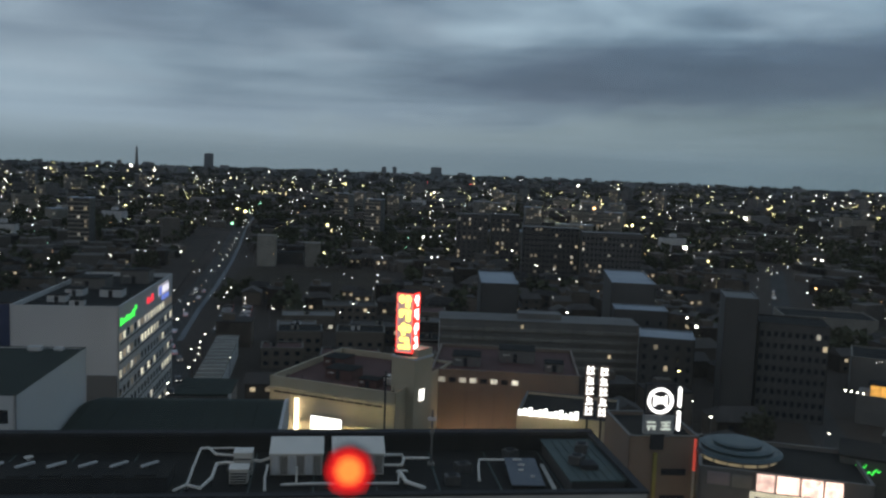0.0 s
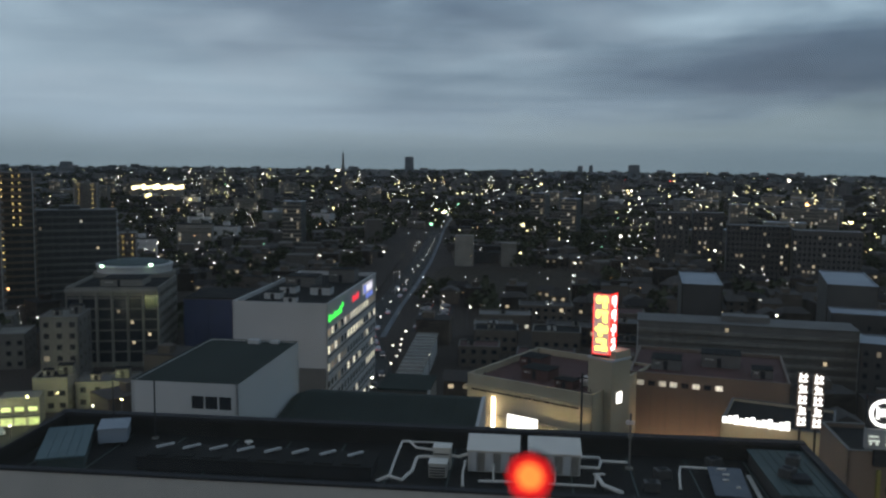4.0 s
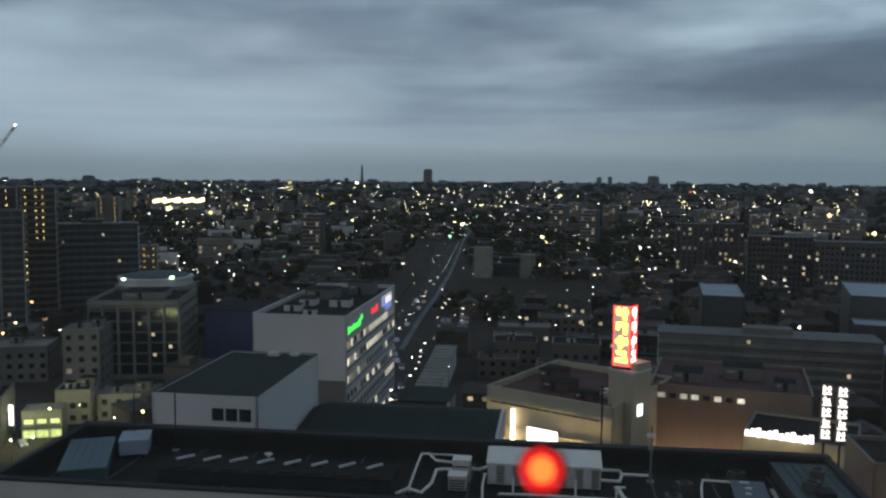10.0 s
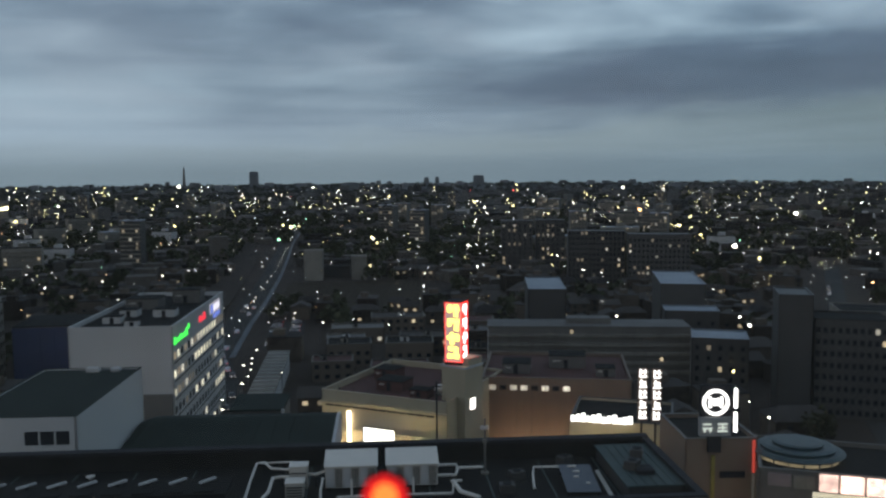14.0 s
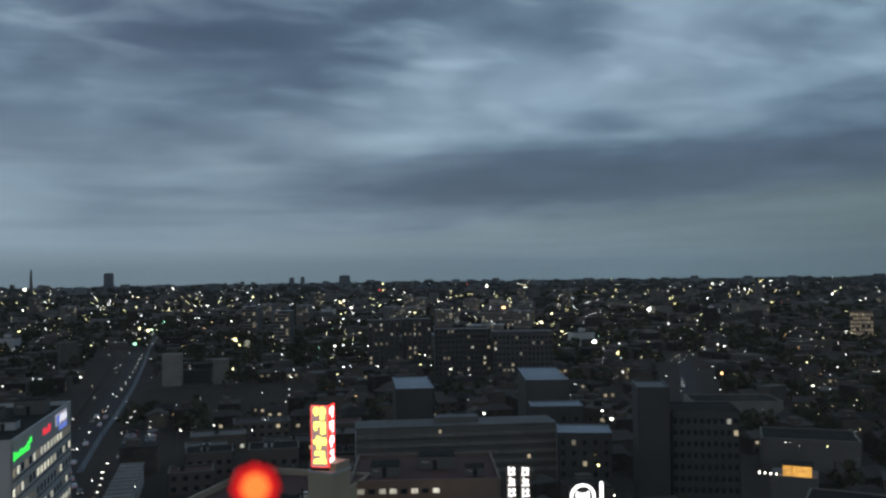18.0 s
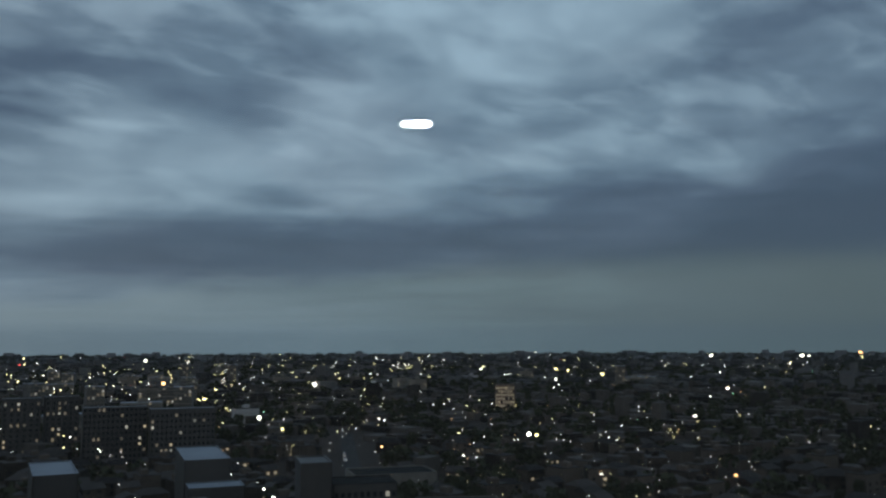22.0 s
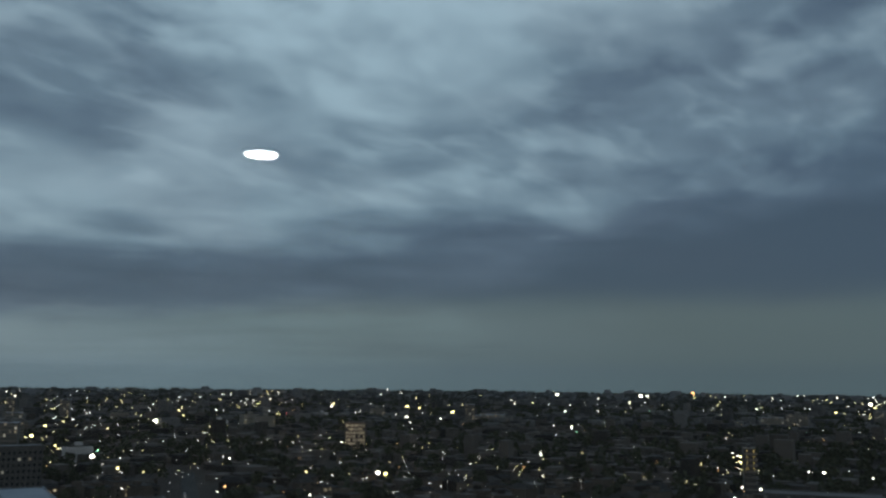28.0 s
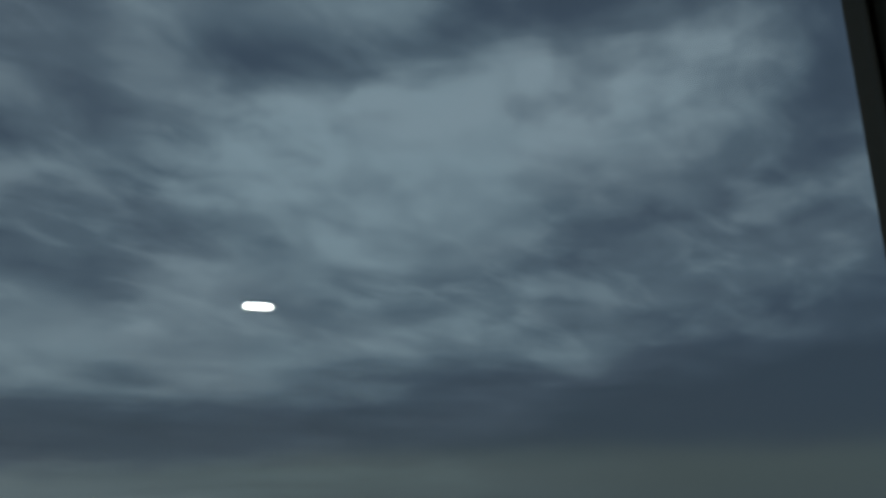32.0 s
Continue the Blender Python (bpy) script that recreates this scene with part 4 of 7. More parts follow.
part("bar", box(0.4, -0.35, 1.3, 3.0, -0.254, 3.5), SIGN_BLUE, t)
part("bar", box(3.6, -0.35, 1.6, 11.0, -0.254, 3.2), SIGN_DIM, t)
part("lower_bar", box(4.0, -0.25, -0.4, 12.0, -0.004, 0.7), SIGN_BLUE, t)
for x, y, w, d, h in ((3, 30, 8, 7, 2.6), (13, 18, 5, 4, 1.8), (12, 40, 7, 6, 3.4), (4, 10, 4, 3, 1.5), (10, 6, 3, 2, 1.2), (5, 19, 4, 4, 1.6)):
    roof_box("roof_unit", "pale plant box on an office roof", om @ pose(x, y, 31.8), w, d, h, OFFWHITE if h < 2 else GREY)

# ---- offices, towers and low buildings to the west ----
building("office_building", "grey concrete office block with tall piers and a few lit windows", -172.2, 226.0, 20, 27.6, 30, 24.8, CONCRETE, CONCRETE,
         front=(6, 1, 3.7, 20.6, 1.6, 24.0), right=(8, 7, 2.4, 1.7, 1.2, 3.35), lit=0.02, deck=ROOFDECK, lights=(LIT_WARM, LIT_DIM, LIT_DIM))
om2 = pose(-172.2, 226.0, 0, 0, 0, 20)
piers = thing("pier_row", om2, "row of tall pale concrete piers on an office front", "pier")
for k in range(6):
    part("pier", box(4.35 + k * 4.6, -0.7, 0, 4.85 + k * 4.6, -0.004, 23.4), CONCRETE, piers)
for k in range(6):
    for j in range(6):
        part("spandrel", box(0.5 + k * 4.6, -0.1, 4.6 + j * 3.35, 4.1 + k * 4.6, 0.12, 5.1 + j * 3.35), GREY, piers)
for x_, z_ in ((19.2, 13.6), (19.6, 7.2), (24.4, 9.8), (15.2, 17.0)):
    part("lit_window", box(x_, -0.14, z_, x_ + 0.9, -0.104, z_ + 1.0), LIT_WARM, piers, "warm lit window")
part("crown_beam", box(0, -0.75, 23.404, 27.6, -0.004, 24.4), CONCRETE, piers)
roof_box("roof_unit", "pale plant house on an office roof", om2 @ pose(8, 9, 23.9), 13, 12, 2.2, CONCRETE)

FLOODGREEN = glow("green_white_flood", (0.62, 1.0, 0.70), 5.0)
cx, cy = spot(-33.2, 364)
rnd = thing("round_hall", pose(cx, cy, 0), "low round building with a pale ringed roof and two floodlights", "building")
part("drum", lathe([(15, 0), (15, 18.0), (15.6, 18.2), (15.6, 19.4), (14.8, 19.6)], 40), CONCRETE, rnd)
part("upper_ring", lathe([(14.2, 19.604), (14.2, 21.6), (14.6, 21.8), (14.6, 22.6), (13.5, 22.8)], 40), OFFWHITE, rnd)
part("roof", lathe([(13.4, 22.804), (12, 23.4), (2, 24.0)], 40), ROOFTEAL, rnd)
for a_ in (-1.95, 0.95):
    lx_, ly_ = spot(-33.2 + a_, 349)
    part("floodlight", box(lx_ - cx - 0.8, ly_ - cy - 0.4, 22.9, lx_ - cx + 0.8, ly_ - cy + 0.4, 23.8, 0.25), FLOODGREEN, rnd, "greenish white floodlight")
TAKEN.append((cx, cy, 18))

bx, by = spot(-30.3, 288)
b = thing("sheeted_building", pose(bx, by, 0, 0, 0, 12), "building wrapped in dark blue construction sheeting", "building")
part("body", box(0.2, 0.2, 0, 19.8, 21.8, 19.4), GREY, b)
for k in range(5):
    part("sheet", box(k * 4 + 0.02, -0.1, 1, k * 4 + 3.98, 0.196, 19.2, 0.03), BLUE, b, "dark blue sheet")
for k in range(5):
    part("sheet", box(19.804, 0.4 + k * 4.2, 1, 20.05, 4.5 + k * 4.2, 19.2, 0.03), BLUE, b, "dark blue sheet")
part("roof", box(0, 0, 19.404, 20, 22, 19.7), ROOFDECK, b)
TAKEN.append((bx + 8, by + 13, 16))


def slab_tower(name, label, x, y, rz, w, d, h, floors, wall, bays, lit, stair=(), group="", band=CONCRETE):
    """A tower of balcony floors: a body, one balcony band a floor, dividers, lit windows and strings of stair lights."""
    b = thing(name, pose(x, y, 0, 0, 0, rz), label, "building", group)
    rng = random.Random(int(abs(x + y)))
    part("body", box(0, 0, 0, w, d, h), wall, b)
    fh = h / floors
    for k in range(1, floors):
        part("balcony_band", box(-0.15, -1.0, k * fh, w + 0.15, -0.004, k * fh + 0.95), band, b)
        part("balcony_band", box(w + 0.004, 0.1, k * fh, w + 1.0, d, k * fh + 0.95), band, b)
    for k in range(bays + 1 if bays > 2 else 0):
        part("divider", box(k * w / bays - 0.12, -1.15, 0, k * w / bays + 0.12, -1.004, h), OFFWHITE if k in (0, bays) else GREY, b)
    for k in range(floors):
        for j in range(bays):
            if rng.random() < lit:
                part("window", pane_mesh(0.9, 1.1, rng.choice((LIT_WARM, LIT_WHITE, LIT_DIM))), None, b, at=pose((j + 0.5) * w / bays, -0.12, k * fh + 1.0))
    for xs, low_floor in stair:
        for k in range(low_floor, floors):
            part("stair_lamp", box(xs - 0.22, -1.5, (k + 0.6) * fh, xs + 0.22, -1.16, (k + 0.6) * fh + 0.5), LIT_STAIR, b, "yellow stair lamp")
    part("roof", box(-0.3, -0.3, h + 0.004, w + 0.3, d + 0.3, h + 0.5), GREY, b)
    part("lift_house", box(w * 0.4, d * 0.35, h + 0.504, w * 0.62, d * 0.8, h + 2.2), wall, b)
    c = pose(x, y, 0, 0, 0, rz) @ Vector((w / 2, d / 2, 0))
    TAKEN.append((c.x, c.y, math.hypot(w, d) / 2 + 4))
    return b


def facing(az_l, az_r, dist, rz):
    """Front left corner and width of a front that reaches from azimuth az_l, at a distance, to azimuth az_r."""
    x, y = spot(az_l, dist)
    c, s = math.cos(radians(rz)), math.sin(radians(rz))
    t = math.tan(radians(az_r))
    return x, y, (t * y - x) / (c - t * s)


x, y, w = facing(-45.6, -41.0, 402, 38)
big_tower = slab_tower("apartment_tower", "tall dark apartment tower under construction with strings of stair lights", x, y, 38, w, 22, 57.0, 19, DARKTILE, 8, 0.0, [(w * 0.25, 9)] + [(w * f, 16) for f in (0.41, 0.57, 0.72, 0.88)], band=DARKTILE)
part("pale_pier", box(w * 0.155, -1.6, 0, w * 0.155 + 1.3, -1.16, 57.0), CONCRETE, big_tower)
x, y, w = facing(-44.4, -40.7, 380, 38)
t = slab_tower("apartment_tower", "dark apartment tower with pale floor bands", x, y, 38, w, 10, 48.4, 16, DARKTILE, 6, 0.02, band=GREY)
part("pale_pier", box(w * 0.63, -1.5, 0, w * 0.63 + 0.9, -1.16, 48.4), CONCRETE, t)
x, y, w = facing(-40.75, -38.9, 415, 38)
slab_tower("apartment_tower", "slim tower edged by yellow stair lights", x, y, 38, w, 14, 57.0, 19, DARKTILE, 3, 0.0, ((w * 0.1, 0), (w * 0.42, 11), (w * 0.62, 11)), band=BROWN)
x, y, w = facing(-39.7, -34.2, 424, 36)
slab_tower("apartment_slab", "broad dark apartment slab with pale floor bands", x, y, 36, w, 13, 40.0, 13, DARKTILE, 12, 0.03, band=GREY)
x, y, w = facing(-36.6, -35.3, 640, 30)
slab_tower("apartment_tower", "apartment tower with yellow gallery lights", x, y, 30, w, 12, 46.0, 15, GREY, 3, 0.03, ((w * 0.2, 7), (w * 0.8, 7)), band=GREY)
x, y, w = facing(-34.2, -33.1, 450, 30)
slab_tower("apartment_tower", "low apartment tower with yellow stair lights", x, y, 30, w, 10, 27.0, 9, GREY, 3, 0.03, ((w * 0.1, 2), (w * 0.3, 2), (w * 0.8, 3)), band=GREY)
x, y, w = facing(-47.2, -46.0, 440, 42)
slab_tower("apartment_tower", "dark tower beside a larger one", x, y, 42, w, 12, 52.0, 17, DARKTILE, 2, 0.02, band=GREY)

# tower crane on the unfinished tower
kx, ky = spot(-43.05, 408)
crane = thing("tower_crane", pose(kx, ky, 57.5), "red and white luffing tower crane on an unfinished tower", "crane")


def lattice(a, b, wdt, material_a, parent, name, n):
    a, b = Vector(a), Vector(b)
    u_ = (b - a).normalized()
    s_ = u_.cross(Vector((0.3, 0.9, 0.1))).normalized() * wdt
    t_ = u_.cross(s_).normalized() * wdt
    for i in range(n):
        p, q = a + (b - a) * i / n, a + (b - a) * (i + 1) / n
        bm = bmesh.new()
        for o in (s_, -s_, t_):
            tb = tube([p + o, q + o], 0.14, 4)
            me_ = bpy.data.meshes.new("x")
            tb.to_mesh(me_)
            bm.from_mesh(me_)
            tb.free()
            bpy.data.meshes.remove(me_)
        for o1, o2 in ((s_, -s_), (-s_, t_), (t_, s_)):
            tb = tube([p + o1, q + o2], 0.1, 4)
            me_ = bpy.data.meshes.new("x")
            tb.to_mesh(me_)
            bm.from_mesh(me_)
            tb.free()
            bpy.data.meshes.remove(me_)
        part(name, bm, REDPAINT if i % 2 == 0 else material_a, parent)


lattice((0, 0, 0), (0, 0, 4.0), 0.9, PAINTED, crane, "mast_section", 3)
plat = part("slewing_platform", box(-3.2, -2.2, 4.0, 3.2, 2.2, 4.7, 0.1), REDPAINT, crane)
part("cab", box(0.8, -1.6, 4.704, 2.6, 0.2, 6.8, 0.15), PAINTED, plat, "white operator cab")
part("counterweight", box(-4.6, -1.2, 4.2, -3.0, 1.2, 6.2, 0.1), GREY, plat)
part("a_frame", tube([(-2.6, 0, 4.7), (-1.4, 0, 9.2), (0.4, 0, 4.7)], 0.22, 6), REDPAINT, crane)
tip = Vector(spot(-40.95, 402)) - Vector((kx, ky))
lattice((0.6, 0.3, 4.8), (tip.x, tip.y, 25.2), 0.55, PAINTED, crane, "jib_section", 9)
part("stay_rope", tube([(-1.4, 0, 9.2), (tip.x * 0.96, tip.y * 0.96, 24.6)], 0.06, 4), DARKMETAL, crane)
part("tip_lamp", lathe([(0.05, 25.3), (0.5, 25.6), (0.05, 26.0)], 8, tip.x, tip.y), LAMP["w"], crane)

# shops and low blocks in the western streets
rng_roof = (ROOFDECK, GREY, CONCRETE)
for az0, az1, dist, rz, d, h, wall, lab in (
        (-45.8, -42.2, 225, 30, 14, 12.0, GREY, "stepped white apartment block beside a street"),
        (-46.6, -44.0, 186, 38, 12, 12.0, GREY, "pale low block with a dark flat roof"),
        (-45.6, -39.6, 296, 26, 14, 11.0, GREY, "long grey commercial block with a pale roof"),
        (-45.5, -40.2, 352, 30, 12, 7.0, CONCRETE, "low grey block with a pale roof"),
        (-39.3, -37.3, 236, 24, 9, 9.0, CONCRETE, "small pale shop building with lit windows"),
        (-36.9, -33.4, 236, 22, 10, 7.0, GREY, "low white building with a car park"),
        (-38.8, -36.6, 262, 22, 14, 20.0, GREY, "tan grey apartment block with few lights")):
    x, y, w = facing(az0, az1, dist, rz)
    n = max(2, int(h / 3.3))
    for fx_, fy_, s_ in ((0.2, 0.35, 1.0), (0.6, 0.5, 1.5)):
        roof_box("roof_unit", "grey plant box on a low roof", pose(x, y, 0, 0, 0, rz) @ pose(w * fx_, d * fy_, h - 0.4), 2.4 * s_, 2.0 * s_, 1.6 * s_, GREY if s_ > 1 else CONCRETE)
    building("low_block", lab, x, y, rz, w, d, h, wall, wall, front=(max(3, int(w / 3)), n, 1.5, 1.5, 1.0, 3.2), right=(max(2, int(d / 4)), n, 1.4, 1.5, 1.0, 3.2),
             lit=0.05, far=True, deck=rng_roof[int(h) % 3], parapet=0.4, lights=(LIT_WARM, LIT_WHITE, LIT_DIM))
x, y = spot(-41.9, 224)
t = thing("shop_sign", pose(x, y, 9.0, 0, 0, 30), "white upright shop sign on a bracket", "sign")
part("panel", box(0.2, -0.3, -4.4, 1.1, 0.3, 0.4, 0.04), SIGN_WHITE, t)
part("post", tube([(0.7, 0, -9.0), (0.7, 0, -4.404)], 0.12), DARKMETAL, t)
GREENSHOP = glow("greenish_shop_light", (0.86, 1.0, 0.42), 0.7, 0.6, 0.8)
x, y = spot(-41.2, 226)
t = thing("lit_shop", pose(x, y, 0, 0, 0, 28), "shop front with greenish yellow light on its awnings", "shop")
part("body", box(0, 0.3, 0, 9, 7, 7.0), CONCRETE, t)
for k in range(3):
    part("shop_window", box(0.3 + k * 2.95, 0.1, 0.4, 2.95 + k * 2.95, 0.296, 2.2), GREENSHOP, t)
    part("upper_window", box(0.6 + k * 2.95, 0.1, 3.8, 2.6 + k * 2.95, 0.296, 4.8), GREENSHOP, t)
part("awning", box(-0.2, -0.9, 2.8, 9.2, 0.29, 3.0), GREY, t)

# ---- department store with the tall neon sign ----
sm = pose(-34.5, 168.0, 0, 0, 0, -21)
store = building("department_store", "cream tiled department store with dark slit windows and a lit front", -34.5, 168.0, -21, 27.5, 30, 22.0, CREAM, CREAM, deck=ROOFRED, parapet=1.2)
for k in range(3):
    part("ledge", box(-0.3, -0.5, 9.0 + 5.2 * k, 27.8, -0.004, 9.5 + 5.2 * k), CREAM, store)
for k in range(12):
    part("slit_window", box(1.0 + k * 2.0, -0.12, 18.9, 2.75 + k * 2.0, -0.004, 19.8), GLASSDARK, store)
    part("window_hood", box(0.9 + k * 2.0, -0.5, 19.804, 2.85 + k * 2.0, -0.004, 20.0), CREAM, store)
part("slit_window", box(0.8, -0.1, 14.9, 3.6, -0.004, 16.2), GLASSDARK, store)
part("slit_window", box(23.0, -0.1, 12.6, 27.0, -0.004, 14.2), GLASSDARK, store)
part("light_strip", box(6.2, -0.8, 11.0, 6.9, -0.504, 18.4), STRIP, store, "upright strip of warm white light")
part("entrance_window", box(17.5, -0.3, 10.6, 20.2, -0.004, 12.0), SHOP, store, "lit entrance window")
t = thing("lit_signboard", sm @ pose(9.9, -0.9, 12.2), "bright white rectangular signboard on a cream wall", "sign")
part("panel", box(0, 0, 0, 6.6, 0.36, 3.3, 0.05), SIGN_WHITE, t)
part("frame", box(-0.15, 0.364, -0.15, 6.75, 0.45, 3.45), GREY, t)
for x, y, w, d, h in ((8, 8, 6, 5, 2.0), (17, 5, 4, 3, 1.6), (3, 16, 5, 5, 2.2), (19, 16, 5, 6, 2.4)):
    roof_box("roof_unit", "red-brown plant box on a store roof", sm @ pose(x, y, 20.8), w, d, h, ROOFRED)
for k in range(9):
    part("roof_rail_post", box(0.5 + k * 3.3, 0.2, 22.124, 0.6 + k * 3.3, 0.3, 23.0), DARKMETAL, store)



def facade_fill(m, w, watts, colour):
    """Unseen wide area lamp added to brighten a front; looks along its own -z."""
    a = new("facade_fill", bpy.data.lights.new("facade_fill", "AREA"))
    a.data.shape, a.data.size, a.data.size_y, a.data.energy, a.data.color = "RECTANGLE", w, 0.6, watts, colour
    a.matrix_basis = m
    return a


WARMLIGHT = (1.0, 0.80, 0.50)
# fills without fixtures, added for the tower foot, western shops and store fronts
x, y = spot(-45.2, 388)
facade_fill(pose(x, y, 4.0, 100, 0, 38), 4.0, 700, (0.2, 1.0, 0.4))
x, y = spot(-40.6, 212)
facade_fill(pose(x, y, 11.0, 58, 0, 34), 9.0, 1500, (0.92, 1.0, 0.5))
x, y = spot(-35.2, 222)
facade_fill(pose(x, y, 9.0, 58, 0, 30), 7.0, 700, (0.95, 1.0, 0.6))
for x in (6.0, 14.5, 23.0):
    facade_fill(sm @ pose(x, -3.6, 6.5, 122, 0, 0), 7.0, 1100, (1.0, 0.84, 0.48))
facade_fill(pose(13.6, 153.4, 0, 0, 0, -12) @ pose(9, -3.0, 12.0, 125, 0, 0), 12.0, 700, WARMLIGHT)
facade_fill(pose(-2.6, 178.4, 0, 0, 0, -4) @ pose(13, -5.0, 6.0, 122, 0, 0), 20.0, 650, (1.0, 0.72, 0.45))
pil_m = pose(-10.2, 164.9, 0, 0, 0, -35)
pil = thing("sign_pillar", pil_m, "cream stair tower carrying a tall sign", "tower")
part("shaft", box(0, 0, 0, 5.7, 5.7, 27.6, 0.05), CREAM, pil)
part("cap", box(-0.15, -0.15, 27.604, 5.85, 5.85, 28.0), OFFWHITE, pil)
part("stair_house", box(2.6, 1.2, 28.004, 5.6, 5.6, 29.4), CREAM, pil)
part("lit_window", box(5.704, 1.6, 19.4, 5.8, 3.2, 21.6), SIGN_WHITE, pil, "bright white window")
nm = pil_m @ pose(0.95, 0.0, 28.0, 0, 0, 18)
neon = thing("neon_sign", nm, "tall box sign with red frame and yellow characters as plain blocks", "sign")
NW = 3.3
part("base", box(-0.1, -0.1, 0.004, NW + 0.1, NW + 0.1, 0.59), DARKMETAL, neon)
cabinet = part("cabinet", box(0, 0, 0.6, NW, NW, 12.2, 0.06), SIGN_CREAM, neon, "pale glowing sign cabinet")
part("cap", box(-0.12, -0.12, 12.204, NW + 0.12, NW + 0.12, 12.4), DARKMETAL, neon)
FACES = (pose(0, 0, 0), pose(NW, 0, 0, 0, 0, 90))
part("side_panel", box(NW + 0.004, 0.1, 0.7, NW + 0.03, NW - 0.1, 12.1), SIGN_RED, cabinet, "red lit side panel")
for face in FACES:
    e_ = 0.06 if face == FACES[0] else 0.16
    for q in ((-0.03, 0.6, e_ - 0.03, 12.2), (NW - e_ + 0.03, 0.6, NW + 0.03, 12.2), (e_, 0.6, NW - e_, 0.6 + e_), (e_, 12.2 - e_, NW - e_, 12.2)):
        part("red_tube", box(q[0], -0.2, q[1], q[2], -0.06, q[3]), SIGN_RED, cabinet, "neon edge", at=face)
    for k in range(4):
        z = 1.2 + k * 2.72
        ink = ([(0.55, 0.15, 3.15, 0.95), (2.05, 0.95, 2.85, 2.4), (0.75, 1.65, 2.05, 2.4)], [(0.5, 1.3, 3.15, 2.05), (0.75, 0.95, 1.45, 2.45), (2.0, 0.15, 2.85, 2.45)],
               [(0.6, 1.6, 3.1, 2.4), (0.6, 0.9, 1.3, 1.6), (2.1, 0.15, 3.0, 1.6)], [(0.5, 1.05, 3.2, 1.85), (1.15, 0.15, 2.0, 2.45), (2.3, 0.8, 3.1, 2.2)])[(k * 3) % 4]
        for x0, z0, x1, z1 in [(q[0] * NW / 3.6, q[1], q[2] * NW / 3.6, q[3]) for q in ink]:
            if face != FACES[0]:
                part("character_outline", box(x0 - 0.1, -0.08, z + z0 - 0.1, x1 + 0.1, -0.055, z + z1 + 0.1), SIGN_RED, cabinet, at=face)
            part("character_bar", box(x0, -0.2, z + z0, x1, -0.084, z + z1, 0.04), SIGN_YELLOW if face == FACES[0] else SIGN_WHITE, cabinet, "glowing character bar", at=face)

brown = building("department_store", "broad brown tiled store block with a band of small lit windows", -2.6, 178.4, -4, 31, 26, 22.2, BROWN, BROWN, deck=ROOFRED, parapet=0.6)
for k in range(8):
    part("band_window", box(1.6 + k * 2.2, -0.12, 19.6, 3.0 + k * 2.2, -0.004, 20.6), (LIT_WHITE if k in (0, 2, 3, 5, 7) else GLASSDARK), brown)
for k in range(10):
    part("wall_joint", box(3.0 * k + 1.4, -0.05, 0, 3.0 * k + 1.46, -0.004, 19.2), DARKTILE, brown)
for x, y, w, d, h in ((4, 6, 6, 6, 2.2), (14, 12, 8, 6, 2.8), (24, 5, 4, 4, 1.8)):
    roof_box("roof_unit", "brown plant box on a store roof", pose(-2.6, 178.4, 0, 0, 0, -4) @ pose(x, y, 21.6), w, d, h, GREY)

cm = pose(13.6, 153.4, 0, 0, 0, -12)
annex = building("store_annex", "cream store annex lit from below", 13.6, 153.4, -12, 18, 16, 20.6, CREAM, DARKTILE, deck=ROOFDECK, parapet=0.5)
for k in range(4):
    part("window", box(1.0 + k * 4, -0.12, 13.0, 4.2 + k * 4, -0.004, 16.0), (LIT_DIM if k != 2 else SHOP), annex)
sign_bars("roof_sign", "row of glowing white sign letters as plain bars", cm @ pose(0.3, -0.3, 20.2),
          [(k * 0.92, 0.15 + 0.1 * (k % 2), k * 0.92 + 0.74, 1.25 + 0.25 * (k % 3)) for k in range(12)], SIGN_WHITE)
for x, y in ((24.9, 148.2), (27.2, 147.6)):
    t = thing("upright_sign", pose(x, y, 0, 0, 0, 10), "tall upright sign of glowing white characters as plain blocks", "sign", "upright signs")
    part("post", tube([(0.85, 0.5, 0), (0.85, 0.5, 22)], 0.2), DARKMETAL, t)
    pn = part("panel", box(0, 0.1, 21.8, 1.8, 0.4, 31.2, 0.04), BROWN, t)
    for k in range(5):
        z = 22.1 + k * 1.82
        for q in ((0.2, 0.15, 1.6, 0.36), (0.25 + 0.2 * (k % 3), 1.0, 1.6 - 0.2 * (k % 2), 1.22), (0.3 + 0.2 * (k % 2), 0.36, 0.56 + 0.2 * (k % 2), 1.6), (1.1, 0.36, 1.36, 1.5 - 0.25 * (k % 2))):
            part("character_bar", box(q[0], -0.06, z + q[1], q[2], 0.096, z + q[3]), SIGN_WHITE, pn)

x, y = spot(-3.9, 150)
t = thing("utility_pole", pose(x, y, 0), "tall thin dark pole in front of a store", "pole")
part("pole", tube([(0, 0, 0), (0, 0, 14), (0, 0, 28.3)], 0.17, 8), DARKMETAL, t)
part("cross_arm", box(-0.9, -0.08, 27.2, 0.9, 0.08, 27.4), DARKMETAL, t)
part("base", lathe([(0.4, 0), (0.4, 0.5), (0.2, 0.7)], 10), CONCRETE, t)
